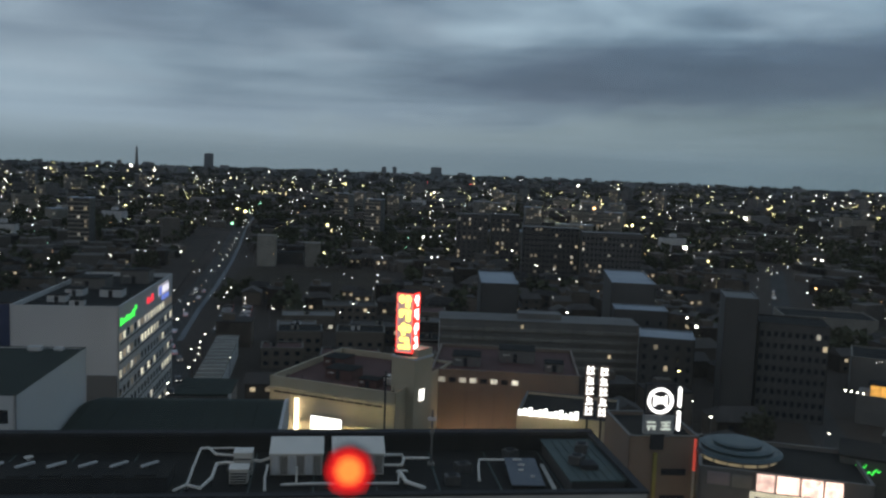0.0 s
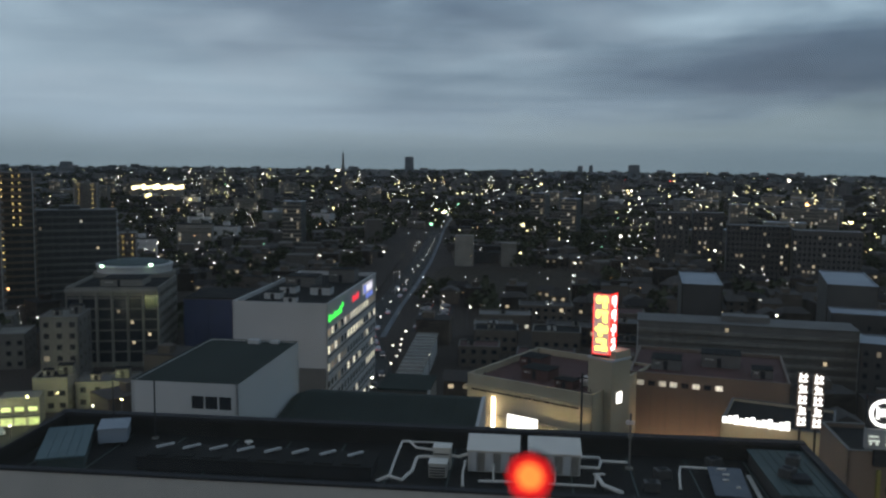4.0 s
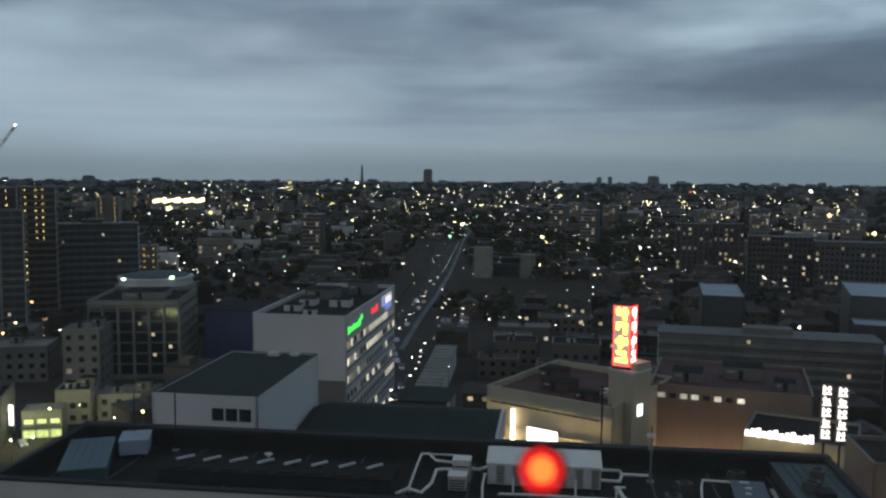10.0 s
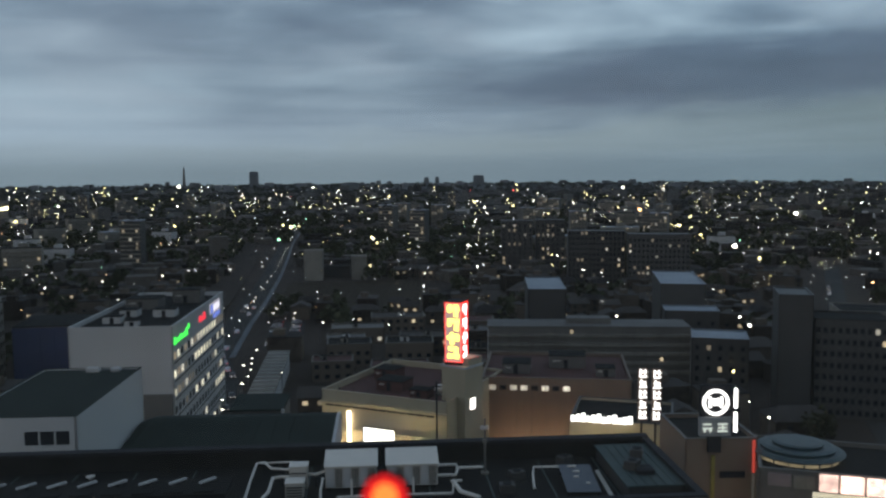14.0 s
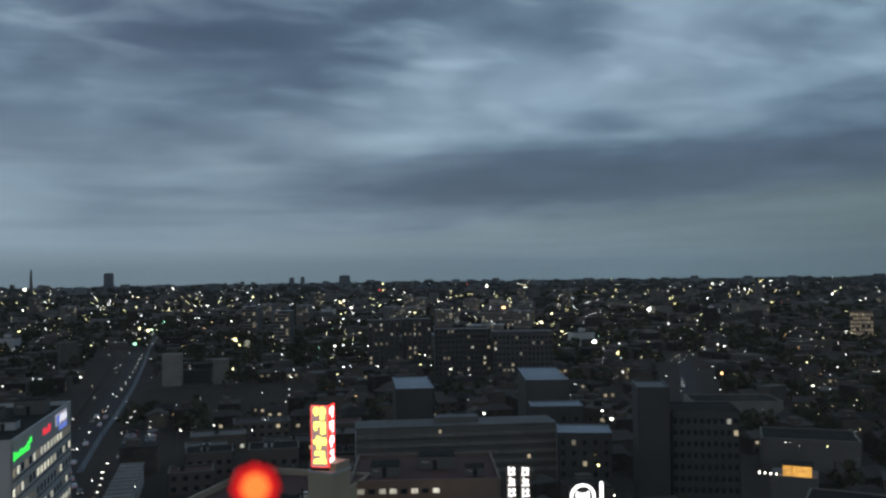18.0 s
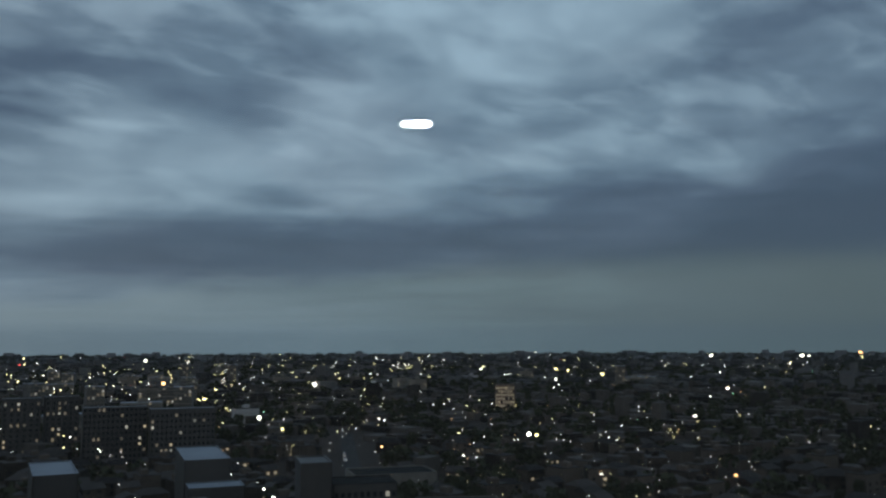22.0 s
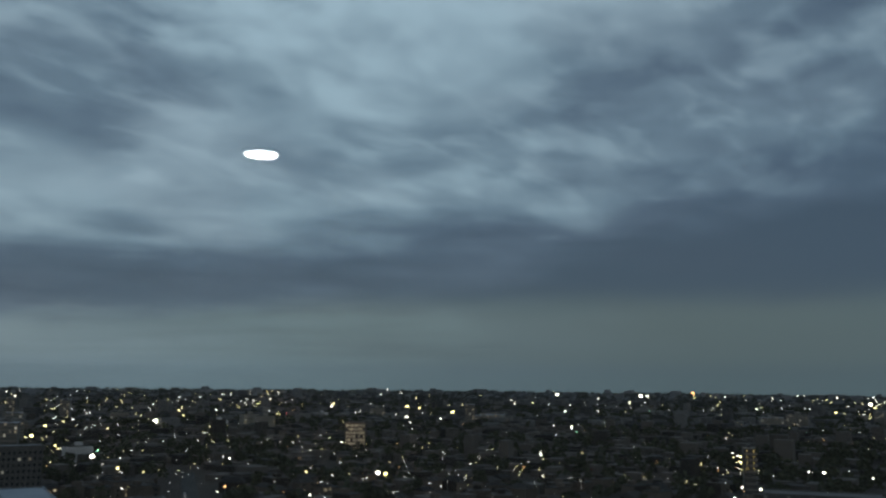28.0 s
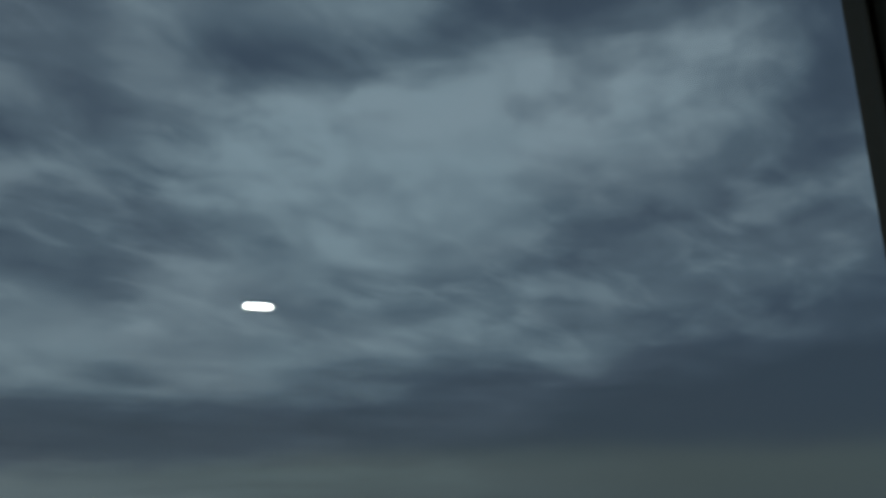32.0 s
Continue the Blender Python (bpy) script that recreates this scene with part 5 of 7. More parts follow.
for x_, y_, w_, d_, h_ in ((20.5, 9.0, 2.2, 2.2, 1.9), (12.0, 3.0, 6.0, 0.5, 0.5)):
    t = thing("roof_unit", sm @ pose(x_, y_, 20.8), "white rounded roof unit" if h_ > 1 else "red roof rail box", "rooftop unit")
    part("body", box(0, 0, 0, w_, d_, h_, min(w_, d_, h_) * 0.3), PAINTED if h_ > 1 else REDPAINT, t)
    part("kerb", box(-0.2, -0.2, 0, w_ + 0.2, -0.004, 0.15), GREY, t)

# ---- second department store with a round corner ----
SIGN_DULLRED = glow("dull_red_light", (1.0, 0.12, 0.08), 0.3)
BANDLIT = glow("lit_band", (1.0, 0.80, 0.46), 0.22, 0.4, 0.6)
mm = pose(25.2, 112.6, 0, 0, 0, 5)
ms = building("department_store", "grey-brown department store with signs on its corner", 25.2, 112.6, 5, 9.6, 12, 29.8, BROWN, GREY, deck=ROOFDECK, parapet=0.5)
for z in (24.5, 20.8):
    part("slit_window", box(4.6, -0.12, z, 8.0, -0.004, z + 0.9), GLASSDARK, ms)
part("yellow_strip", box(3.4, -0.4, 12.0, 3.85, -0.004, 27.6), surface("dull_yellow_board", (0.22, 0.18, 0.03), (0.32, 0.27, 0.06), 0.6, 0.6), ms, "dull yellow upright board")
part("red_strip", box(8.95, -0.4, 25.2, 9.2, -0.004, 29.6), SIGN_DULLRED, ms, "red end of an upright tube")
part("grey_tube", box(8.95, -0.4, 19.0, 9.2, -0.004, 25.196), STEEL, ms, "grey upright tube")
badge = thing("store_badge", mm @ pose(1.6, -1.0, 30.2), "sign box with a white ring over a pale panel", "sign")
part("post", box(1.2, 0.3, -2.0, 2.9, 0.9, 0.2), DARKMETAL, badge)
lp = part("lower_panel", box(0, 0.1, 0.2, 4.1, 0.9, 2.8, 0.05), surface("grey_sign_panel", (0.26, 0.26, 0.25), (0.34, 0.34, 0.33), 0.5, 0.6), badge, "dim grey panel")
DIMBAR = glow("dim_bar", (0.92, 1.0, 0.88), 0.45)
for q in ((0.35, 1.2, 1.65, 1.42), (0.5, 0.8, 0.75, 1.2), (1.2, 0.8, 1.5, 1.2), (0.35, 1.75, 1.5, 1.95), (2.3, 0.8, 3.6, 1.05), (2.4, 1.3, 3.5, 1.5), (2.3, 1.75, 3.6, 1.95), (2.85, 1.05, 3.1, 1.75)):
    part("lower_bar", box(q[0], -0.05, q[1], q[2], 0.096, q[3]), DIMBAR, lp)
part("upper_panel", box(0.1, 0.3, 2.804, 4.0, 0.9, 7.0), DARKMETAL, badge)
bm = bmesh.new()
for k in range(40):
    a0, a1 = k * math.tau / 40, (k + 1) * math.tau / 40
    o = [bm.verts.new((2.05 + r_ * math.cos(a_), y_, 4.75 + r_ * math.sin(a_))) for y_ in (0.0, 0.296) for r_, a_ in ((1.38, a0), (1.74, a0), (1.74, a1), (1.38, a1))]
    for f in ((0, 1, 2, 3), (7, 6, 5, 4), (1, 5, 6, 2), (0, 3, 7, 4)):
        bm.faces.new([o[i] for i in f])
part("ring", bm, SIGN_WHITE, badge, "white glowing ring")
for q in ((1.15, 4.05, 1.45, 5.45), (1.7, 4.35, 1.92, 5.3), (2.18, 4.35, 2.4, 5.3), (2.65, 4.05, 2.95, 5.45)):
    part("bar", box(q[0], 0.0, q[1], q[2], 0.296, q[3]), SIGN_WHITE, badge)
for z in (0.6, 3.8):
    part("side_bar", box(4.65, 0.2, z, 5.0, 0.9, z + 2.7, 0.1), SIGN_WHITE, badge)
part("bracket", box(4.1, 0.4, 3.4, 4.6, 0.7, 3.7), DARKMETAL, badge)

tx, ty = spot(19.4, 120.5)
tur = thing("round_corner_tower", pose(tx, ty, 0), "round glazed corner tower with stepped teal roof rings", "tower")
part("drum", lathe([(5.4, 0), (5.4, 26.4), (5.6, 26.6)], 36), CREAM, tur)
gband = part("glazed_band", lathe([(5.3, 26.604), (5.3, 28.0)], 36), BANDLIT, tur, "band of warm lit glass")
part("eave", lathe([(5.6, 28.004), (5.9, 28.25), (5.3, 28.6)], 36), GLASSTEAL, tur)
part("roof_ring", lathe([(4.6, 28.604), (4.7, 28.9), (4.1, 29.1)], 36), GLASSTEAL, tur)
part("roof_ring", lathe([(3.1, 29.104), (3.2, 29.4), (2.7, 29.55), (0.2, 29.6)], 36), GLASSTEAL, tur)
for k in range(18):
    a_ = k * math.tau / 18
    part("mullion", box(-0.08, -0.08, 26.62, 0.08, 0.08, 27.98), GREY, gband, at=pose(5.4 * math.cos(a_), 5.4 * math.sin(a_), 0, 0, 0, math.degrees(a_)))
TAKEN.append((tx, ty, 8)), TAKEN.append((30, 130, 22))
fx, fy = spot(17.2, 112.0)
PINKPANEL = surface("pink_panel", (0.22, 0.17, 0.17), (0.30, 0.24, 0.235), 0.5, 0.7)
arc = building("store_wing", "store wing with white panels and a row of glowing pink-white signs", fx, fy, -14, 20.5, 14, 28.0, GREY, GREY, deck=ROOFDECK, parapet=0.5)
fm = pose(fx, fy, 0, 0, 0, -14)
part("white_panel", box(1.0, -0.25, 26.0, 3.7, -0.004, 27.6, 0.04), PINKPANEL, arc, "dull pinkish panel")
part("white_panel", box(4.0, -0.25, 25.9, 6.4, -0.004, 27.5, 0.04), CONCRETE, arc, "dull white panel")
facade_fill(fm @ pose(9, -4.0, 14.0, 125, 0, 0), 14.0, 450, WARMLIGHT)
facade_fill(mm @ pose(5, -4.0, 14.0, 125, 0, 0), 8.0, 220, WARMLIGHT)
board = thing("sign_row", fm @ pose(6.9, -0.7, 25.7), "row of glowing pink and white sign panels", "sign")
for k, q in enumerate(((0, 2.1), (2.4, 5.0), (5.3, 7.7), (8.0, 10.0))):
    part("panel", box(q[0], 0, 0.2, q[1], 0.5, 2.3, 0.05), SIGN_PINK, board)
part("frame", box(-0.2, 0.504, 0, 10.4, 0.69, 2.5), GREY, board)
FASCIA = glow("lit_fascia", (1.0, 0.93, 0.68), 0.42, 0.2, 0.3)
low_sign = thing("sign_letters", fm @ pose(6.6, -0.4, 23.6), "dark sign letters as plain bars over a lit fascia", "sign")
part("fascia", box(-0.4, 0.1, -0.3, 10.4, 0.396, 1.95), FASCIA, low_sign)
for k in range(8):
    part("bar", box(0.2 + k * 1.22, -0.1, 0.1, 1.0 + k * 1.22, 0.096, 1.4), DARKMETAL, low_sign)
t = thing("shop_row", fm @ pose(6.6, -2.0, 0), "row of lit shop windows under the store signs", "shop")
for k in range(5):
    part("shop_window", box(k * 2.6, 1.5, 19.4, k * 2.6 + 2.3, 1.99, 21.8), SHOP, t)

# amusement hall: a stepped cream front with light bands, globes and a roof sign
x, y = spot(27.6, 132)
pm = pose(x, y, 0, 0, 0, -58)
pach = building("amusement_hall", "stepped cream hall with bright light bands and globe lamps", x, y, -58, 16, 16, 24.2, CREAM, CREAM, deck=ROOFDECK)
facade_fill(pm @ pose(7.5, -4.0, 9.0, 125, 0, 0), 12.0, 1700, (1.0, 0.86, 0.58))
part("upper_step", box(2.0, 0.4, 24.33, 15.6, 14, 26.4, 0.04), CREAM, pach)
part("upper_step", box(4.4, 0.6, 26.404, 15.4, 13, 28.6, 0.04), CREAM, pach)
part("light_band", box(0.2, -0.5, 21.8, 15.8, -0.004, 22.7), STRIP, pach, "bright white light band")
part("light_band", box(0.2, -0.5, 19.6, 15.8, -0.004, 20.2), SHOP, pach, "amber light band")
for k in range(7):
    part("lit_window", box(1.2 + k * 2.1, -0.1, 23.2, 2.4 + k * 2.1, -0.004, 23.8), SHOP, pach)
for x_, z_ in ((3.0, 24.8), (5.8, 26.8), (8.4, 26.8), (11.0, 26.8)):
    part("small_window", box(x_, 0.3 if z_ < 26 else 0.5, z_, x_ + 0.5, 0.396 if z_ < 26 else 0.596, z_ + 0.7), GLASSDARK, pach)
for x_, z_ in ((2.5, 26.4), (3.4, 26.4), (4.9, 28.6), (6.2, 28.6)):
    g_ = part("lamp_post", tube([(x_, 0.7, z_), (x_, 0.7, z_ + 0.3)], 0.08, 6), DARKMETAL, pach)
    part("globe", lathe([(0.05, z_ + 0.3), (0.4, z_ + 0.5), (0.55, z_ + 0.85), (0.4, z_ + 1.2), (0.05, z_ + 1.4)], 12, x_, 0.7), LAMP["w"], g_, "white globe lamp")
t = thing("roof_sign", pm @ pose(5.0, 1.4, 28.6), "white roof signboard with a reddish lower band", "sign")
part("panel", box(0, 0, 0.8, 5.6, 0.5, 2.9, 0.04), SIGN_WHITE, t)
part("red_band", box(0, 0.02, 0.004, 5.6, 0.48, 0.796), SIGN_PINK, t)
t = thing("roof_sign", pm @ pose(11.4, 1.4, 28.6, 0, 0, 30), "bright white slanted roof signboard", "sign")
part("panel", box(0, 0, 0.3, 2.4, 0.4, 2.6, 0.04), SIGN_WHITE, t)
part("leg", box(0.2, 0.1, 0.0, 0.4, 0.3, 0.296), DARKMETAL, t)
x, y = spot(26.1, 124)
t = thing("neon_script", pose(x, y, 0, 0, 0, -25), "green neon script as a plain wavy line on a dark wall", "sign")
part("wall", box(-1.5, 0.1, 0, 6.5, 8, 28.4), DARKTILE, t)
part("tube", tube([(k * 0.24 + 0.3, -0.1, 26.1 + 0.35 * math.sin(k * 1.9) + 0.12 * k - 0.3) for k in range(14)], 0.10, 6), SIGN_GREEN, t)
part("tube", tube([(k * 0.24 + 0.3, -0.1, 27.3 + 0.25 * math.sin(k * 2.3) + 0.05 * k) for k in range(7)], 0.09, 6), SIGN_GREEN, t)
part("roof", box(-1.7, 0.0, 28.404, 6.7, 8.2, 28.7), ROOFDECK, t)

# ---- apartment slabs and schools to the north ----
x, y, w = facing(-0.4, 12.8, 265.5, 0)
slab_tower("apartment_slab", "long low apartment slab with balcony bands and a pale roof edge", x, y, 0, w, 13, 17.0, 6, GREY, 18, 0.07)


def gallery_block(name, label, az0, az1, dist, rz, d, h, wall, roof, cols, lit=0.08, right=0, far=True, deck=None, sill=1.0, ww=1.15):
    x, y, w = facing(az0, az1, dist, rz)
    n = max(1, int(h / 3.1))
    return building(name, label, x, y, rz, w, d, h, wall, roof, front=(cols, n, min(ww, w / cols * 0.7), 1.5, sill, 3.1) if cols else None,
                    right=(right, n, 1.3, 1.5, 1.0, 3.1) if right else None, lit=lit, far=far, deck=deck or roof, parapet=0.25)


gallery_block("apartment_block", "dark block with a pale blue-grey roof", 12.9, 16.4, 257, -12, 14, 17.0, DARKTILE, ROOFPALE, 5, 0.03)
gallery_block("apartment_block", "dark tower block with a pale roof", 2.3, 4.8, 296, 0, 34, 25.0, DARKTILE, ROOFPALE, 0)
gallery_block("apartment_block", "dark tower block with a pale roof", 10.9, 13.7, 316, -6, 40, 25.0, DARKTILE, ROOFPALE, 0)
gallery_block("apartment_block", "lower dark wing with a pale roof", 11.2, 14.6, 296, -6, 12, 18.5, DARKTILE, ROOFPALE, 4, 0.03)
gallery_block("apartment_block", "grey apartment block with a grid of dim windows", 0.5, 2.6, 577, 0, 16, 33.0, DARKTILE, DARKTILE, 6, 0.22, ww=1.1)
gallery_block("apartment_block", "grey apartment block with a grid of dim windows", 2.8, 4.7, 577, 0, 16, 33.5, DARKTILE, DARKTILE, 6, 0.22, ww=1.1)
gallery_block("apartment_block", "dark apartment block with scattered lit windows", 4.9, 8.6, 505, -3, 15, 31.0, DARKTILE, DARKTILE, 14, 0.14)
gallery_block("apartment_block", "dark apartment block with scattered lit windows", 8.8, 12.7, 495, -5, 15, 30.0, DARKTILE, DARKTILE, 14, 0.14)
gallery_block("office_building", "dark office slab with rows of dim windows", 18.1, 20.1, 238, -12, 15, 33.0, DARKTILE, DARKTILE, 0)
gallery_block("office_building", "dark office slab with rows of dim windows", 20.2, 24.3, 243, -14, 14, 26.4, DARKTILE, ROOFDECK, 10, 0.02, far=True)
gallery_block("sports_hall", "low hall with a pale wall and flat roof", 21.6, 26.9, 372, -10, 22, 9.6, CONCRETE, CONCRETE, 0, deck=ROOFDECK)
gallery_block("gallery_building", "pale building with a dark sunk court in its roof", 25.6, 31.2, 288, -24, 20, 11.5, GREY, CONCRETE, 0, deck=ROOFDECK)
x, y = spot(26.5, 254)
t = thing("glass_pavilion", pose(x, y, 0, 0, 0, -30), "small pavilion with glowing amber glass walls", "pavilion")
part("base", box(-2.0, -0.5, 0, 10, 9, 7.9), GREY, t)
part("lit_glass", box(1.2, -0.2, 7.904, 4.0, 4, 10.9), SIGN_AMBER, t, "amber lit glass")
part("lit_glass", box(4.1, -0.2, 7.904, 8.4, 4, 10.9), SIGN_AMBER, t, "amber lit glass")
part("roof", box(0.6, -0.8, 10.904, 9, 5, 11.2), ROOFDECK, t)
for k in range(4):
    part("string_lamp", lathe([(0.02, 8.0), (0.26, 8.3), (0.02, 8.6)], 6, -0.4 - k * 0.5 * 3, -0.7 + k * 0.3), LAMP["w"], t)
gallery_block("low_block", "low dark block with a pale roof edge", 27.6, 33.0, 190, -34, 24, 14.5, DARKTILE, CONCRETE, 0, deck=ROOFDECK)
gallery_block("small_office", "small dark office with lit windows and a pale roof", 33.8, 38.6, 232, -32, 16, 11.5, DARKTILE, ROOFPALE, 12, 0.5, far=False, ww=0.8)
gallery_block("brick_building", "red-brown brick building with lit windows", 41.2, 43.3, 168, -38, 25, 30.0, BRICK, BRICK, 3, 0.45, far=False, deck=ROOFDECK)
x, y, w = facing(43.35, 52.4, 166, -42)
t = building("blank_building", "large dark building with a blank grey gable wall", x, y, -42, w, 20, 27.6, surface("dull_grey_wall", (0.065, 0.064, 0.06), (0.10, 0.098, 0.09), 0.1, 0.8), DARKTILE, deck=ROOFDECK)
part("small_window", box(w * 0.83, -0.12, 16.4, w * 0.83 + 1.0, -0.004, 17.8), LIT_WARM, t)
gallery_block("school_building", "long pale school building with a band of windows", 51.6, 59.6, 232, -66, 10, 11.5, OFFWHITE, OFFWHITE, 18, 0.03, deck=ROOFDECK, ww=2.4)
gallery_block("apartment_block", "stepped grey apartment block with stair lights", 60.3, 65.2, 262, -58, 22, 13.5, GREY, CONCRETE, 0)
gallery_block("apartment_block", "tall grey apartment block behind a lower one", 62.5, 64.4, 292, -60, 14, 30.0, GREY, CONCRETE, 0)
t = gallery_block("apartment_block", "wide grey apartment block with pale piers", 57.0, 63.6, 340, -56, 14, 26.0, DARKTILE, GREY, 0)
x, y, w = facing(57.0, 63.6, 340, -56)
for k in range(6):
    part("pale_pier", box(w * k / 5.2, -0.6, 0, w * k / 5.2 + 0.9, -0.004, 25.4), CONCRETE, t)
x, y, w = facing(65.2, 72.0, 176, -62)
t = building("lit_store", "store hung with glowing amber and white signs under a grey billboard", x, y, -62, w, 18, 33.5, BROWN, GREY, deck=ROOFDECK)
part("billboard", box(0.3, 0.2, 33.624, 9.0, 0.7, 37.2, 0.05), OFFWHITE, t, "blank grey billboard")
for k in range(8):
    part("lamp_panel", box(0.5, -0.5, 16.6 + k * 1.6, 1.3, -0.004, 17.7 + k * 1.6), SHOP, t)
part("sign_panel", box(2.4, -0.4, 30.0, 7.0, -0.004, 31.8), SIGN_PINK, t)
part("sign_panel", box(2.4, -0.4, 27.9, 8.0, -0.004, 28.6), SIGN_WHITE, t)
part("sign_panel", box(9.4, -0.6, 12.0, 11.2, -0.004, 26.0), SIGN_WHITE, t)

x, y, w = facing(60.75, 62.05, 286, -58)
t = thing("stair_tower", pose(x, y, 0, 0, 0, -58), "grey open stair tower with a lamp on each landing", "tower")
part("shaft", box(0, 0, 0, w, 6, 28.6), GREY, t)
for k in range(8):
    part("landing", box(-0.1, -1.2, k * 3.1 + 2.6, w + 0.1, -0.004, k * 3.1 + 3.5), CONCRETE, t)
for a_, e_ in ((61.29, -7.92), (61.89, -8.2), (61.21, -8.5), (61.18, -9.01), (60.9, -9.54), (61.28, -9.49)):
    lx_ = w * (a_ - 60.75) / 1.3
    lz_ = EYE + 284 * math.tan(radians(e_))
    part("landing_lamp", box(lx_ - 0.35, -1.5, lz_ - 0.3, lx_ + 0.35, -1.204, lz_ + 0.3, 0.1), LAMP["w"], t, "white landing lamp")
x, y, w = facing(55.9, 56.6, 520, -50)
slab_tower("apartment_tower", "slim far tower with two strings of yellow lamps", x, y, -50, w, 8, 29.0, 9, DARKTILE, 2, 0.0, ((w * 0.25, 5), (w * 0.8, 5)), band=GREY)

# pair of pale silo-like blocks beyond the field
for a0, a1, h in ((-12.6, -11.4, 18.6), (-9.5, -8.5, 14.4)):
    gallery_block("silo_block", "plain pale block standing by open ground", a0, a1, 530, 8, 12, h, CONCRETE, CONCRETE, 0)
gallery_block("low_hall", "low dark shed beside pale blocks", -11.3, -9.6, 545, 8, 12, 7.0, DARKTILE, ROOFDECK, 0)

# market hall along the avenue
t = thing("market_hall", pose(-65.3, 221.5, 0, 0, 0, 9), "long low hall with a pale ribbed roof and grey end wall", "building")
part("body", box(0, 0, 0, 6.4, 56, 6.4), OFFWHITE, t)
part("end_wall", box(0.2, -0.2, 0, 6.2, -0.004, 5.4), GREY, t, "grey end wall")
part("end_door", box(2.2, -0.28, 0, 4.2, -0.204, 3.0), DARKMETAL, t)
part("roof", box(-0.4, -0.5, 6.404, 6.8, 56.5, 6.9), CONCRETE, t)
for k in range(12):
    part("roof_rib", box(-0.3, k * 4.6 + 0.6, 6.904, 6.7, k * 4.6 + 0.8, 7.02), OFFWHITE, t)
for k in range(5):
    TAKEN.append((-63 - k * 2.2, 228 + k * 12, 7))

# low shops and workshops between the avenue and the store
for k, (x, y, rz, w, d, h) in enumerate(((-57, 262, 9, 13, 10, 6.5), (-56, 282, 9, 15, 12, 8.0), (-60, 302, 10, 14, 10, 6.0), (-40, 240, -10, 14, 10, 7.0), (-38, 258, 5, 18, 11, 6.0), (-36, 280, 5, 16, 12, 9.0),
                                         (-62, 322, 10, 20, 12, 6.0), (-34, 302, 3, 18, 12, 7.0), (-16, 262, -4, 16, 12, 7.5), (-12, 284, 0, 18, 12, 6.5), (-14, 306, 0, 14, 12, 8.5), (-50, 345, 8, 22, 14, 6.5), (-20, 335, 2, 20, 14, 7.0))):
    n = max(1, int(h / 3.2))
    building("low_shop", "low brown-walled shop with a pale roof edge", x, y, rz, w, d, h, HOUSE, (CONCRETE, GREY, CONCRETE)[k % 3], front=(int(w / 3), n, 1.5, 1.4, 1.0, 3.1),
             lit=0.16, far=True, deck=(ROOFRED, ROOFDECK, GREY, TILE)[k % 4], parapet=0.35, lights=(LIT_WARM, LIT_WHITE, LIT_DIM), group="low shops")
    roof_box("roof_unit", "small grey plant box on a shop roof", pose(x, y, 0, 0, 0, rz) @ pose(w * (0.2 + 0.1 * (k % 4)), d * 0.4, h - 0.35), 2.2 + 0.4 * (k % 3), 1.8, 1.3 + 0.3 * (k % 2), (GREY, CONCRETE, OFFWHITE)[k % 3])

# ---- houses ----
def house_proto(kind, w, d, h, gable):
    t = thing("house", pose(0, 0, -500), "small house with a dark tiled roof among others" if gable else "small flat-roofed house among others", "house", "town houses")
    holes = grid(w, h, 2, 2, 1.5, 1.2, 0.9, 2.8)
    part("wall", facade(w, h, holes), HOUSE, t, at=pose(-w / 2, -d / 2, 0))
    part("body", box(-w / 2 + 0.002, -d / 2 + 0.31, 0, w / 2 - 0.002, d / 2, h), HOUSE, t)
    rng = random.Random(kind)
    for q in holes:
        on = rng.random() < 0.16
        part("window", pane_mesh(1.46, 1.16, LIT_WARM if on else GLASSDARK), None, t, at=pose((q[0] + q[2]) / 2 - w / 2, -d / 2 + 0.14, q[1] + 0.02))
    if gable:
        bm = bmesh.new()
        e, r = 0.5, d * 0.26
        a = [bm.verts.new(c) for c in ((-w / 2 - e, -d / 2 - e, h + 0.004), (w / 2 + e, -d / 2 - e, h + 0.004), (w / 2 + e, d / 2 + e, h + 0.004), (-w / 2 - e, d / 2 + e, h + 0.004),
                                       (-w / 2 - e * 0.3 + (w * 0.2 if kind % 2 else 0), 0, h + r), (w / 2 + e * 0.3 - (w * 0.2 if kind % 2 else 0), 0, h + r))]
        for f in ((3, 2, 1, 0), (0, 1, 5, 4), (2, 3, 4, 5), (1, 2, 5), (3, 0, 4)):
            bm.faces.new([a[i] for i in f])
        part("roof", bm, TILE, t)
    else:
        part("roof", box(-w / 2 - 0.1, -d / 2 - 0.1, h + 0.004, w / 2 + 0.1, d / 2 + 0.1, h + 0.3), TILE, t)
        part("stair_house", box(-w * 0.2, 0, h + 0.304, w * 0.15, d * 0.35, h + 2.4), HOUSE, t)
    return t


PROTO = [house_proto(k, w, d, h, g) for k, (w, d, h, g) in enumerate(((9, 8, 5.6, True), (11, 8, 5.6, True), (8, 8, 5.8, True), (12, 9, 8.4, False), (10, 12, 8.6, False), (14, 10, 5.8, True)))]
rng = random.Random(11)


def is_free(x, y, r):
    return all((x - a) ** 2 + (y - b) ** 2 > (r + c) ** 2 for a, b, c in TAKEN)


placed = 0
first = set()
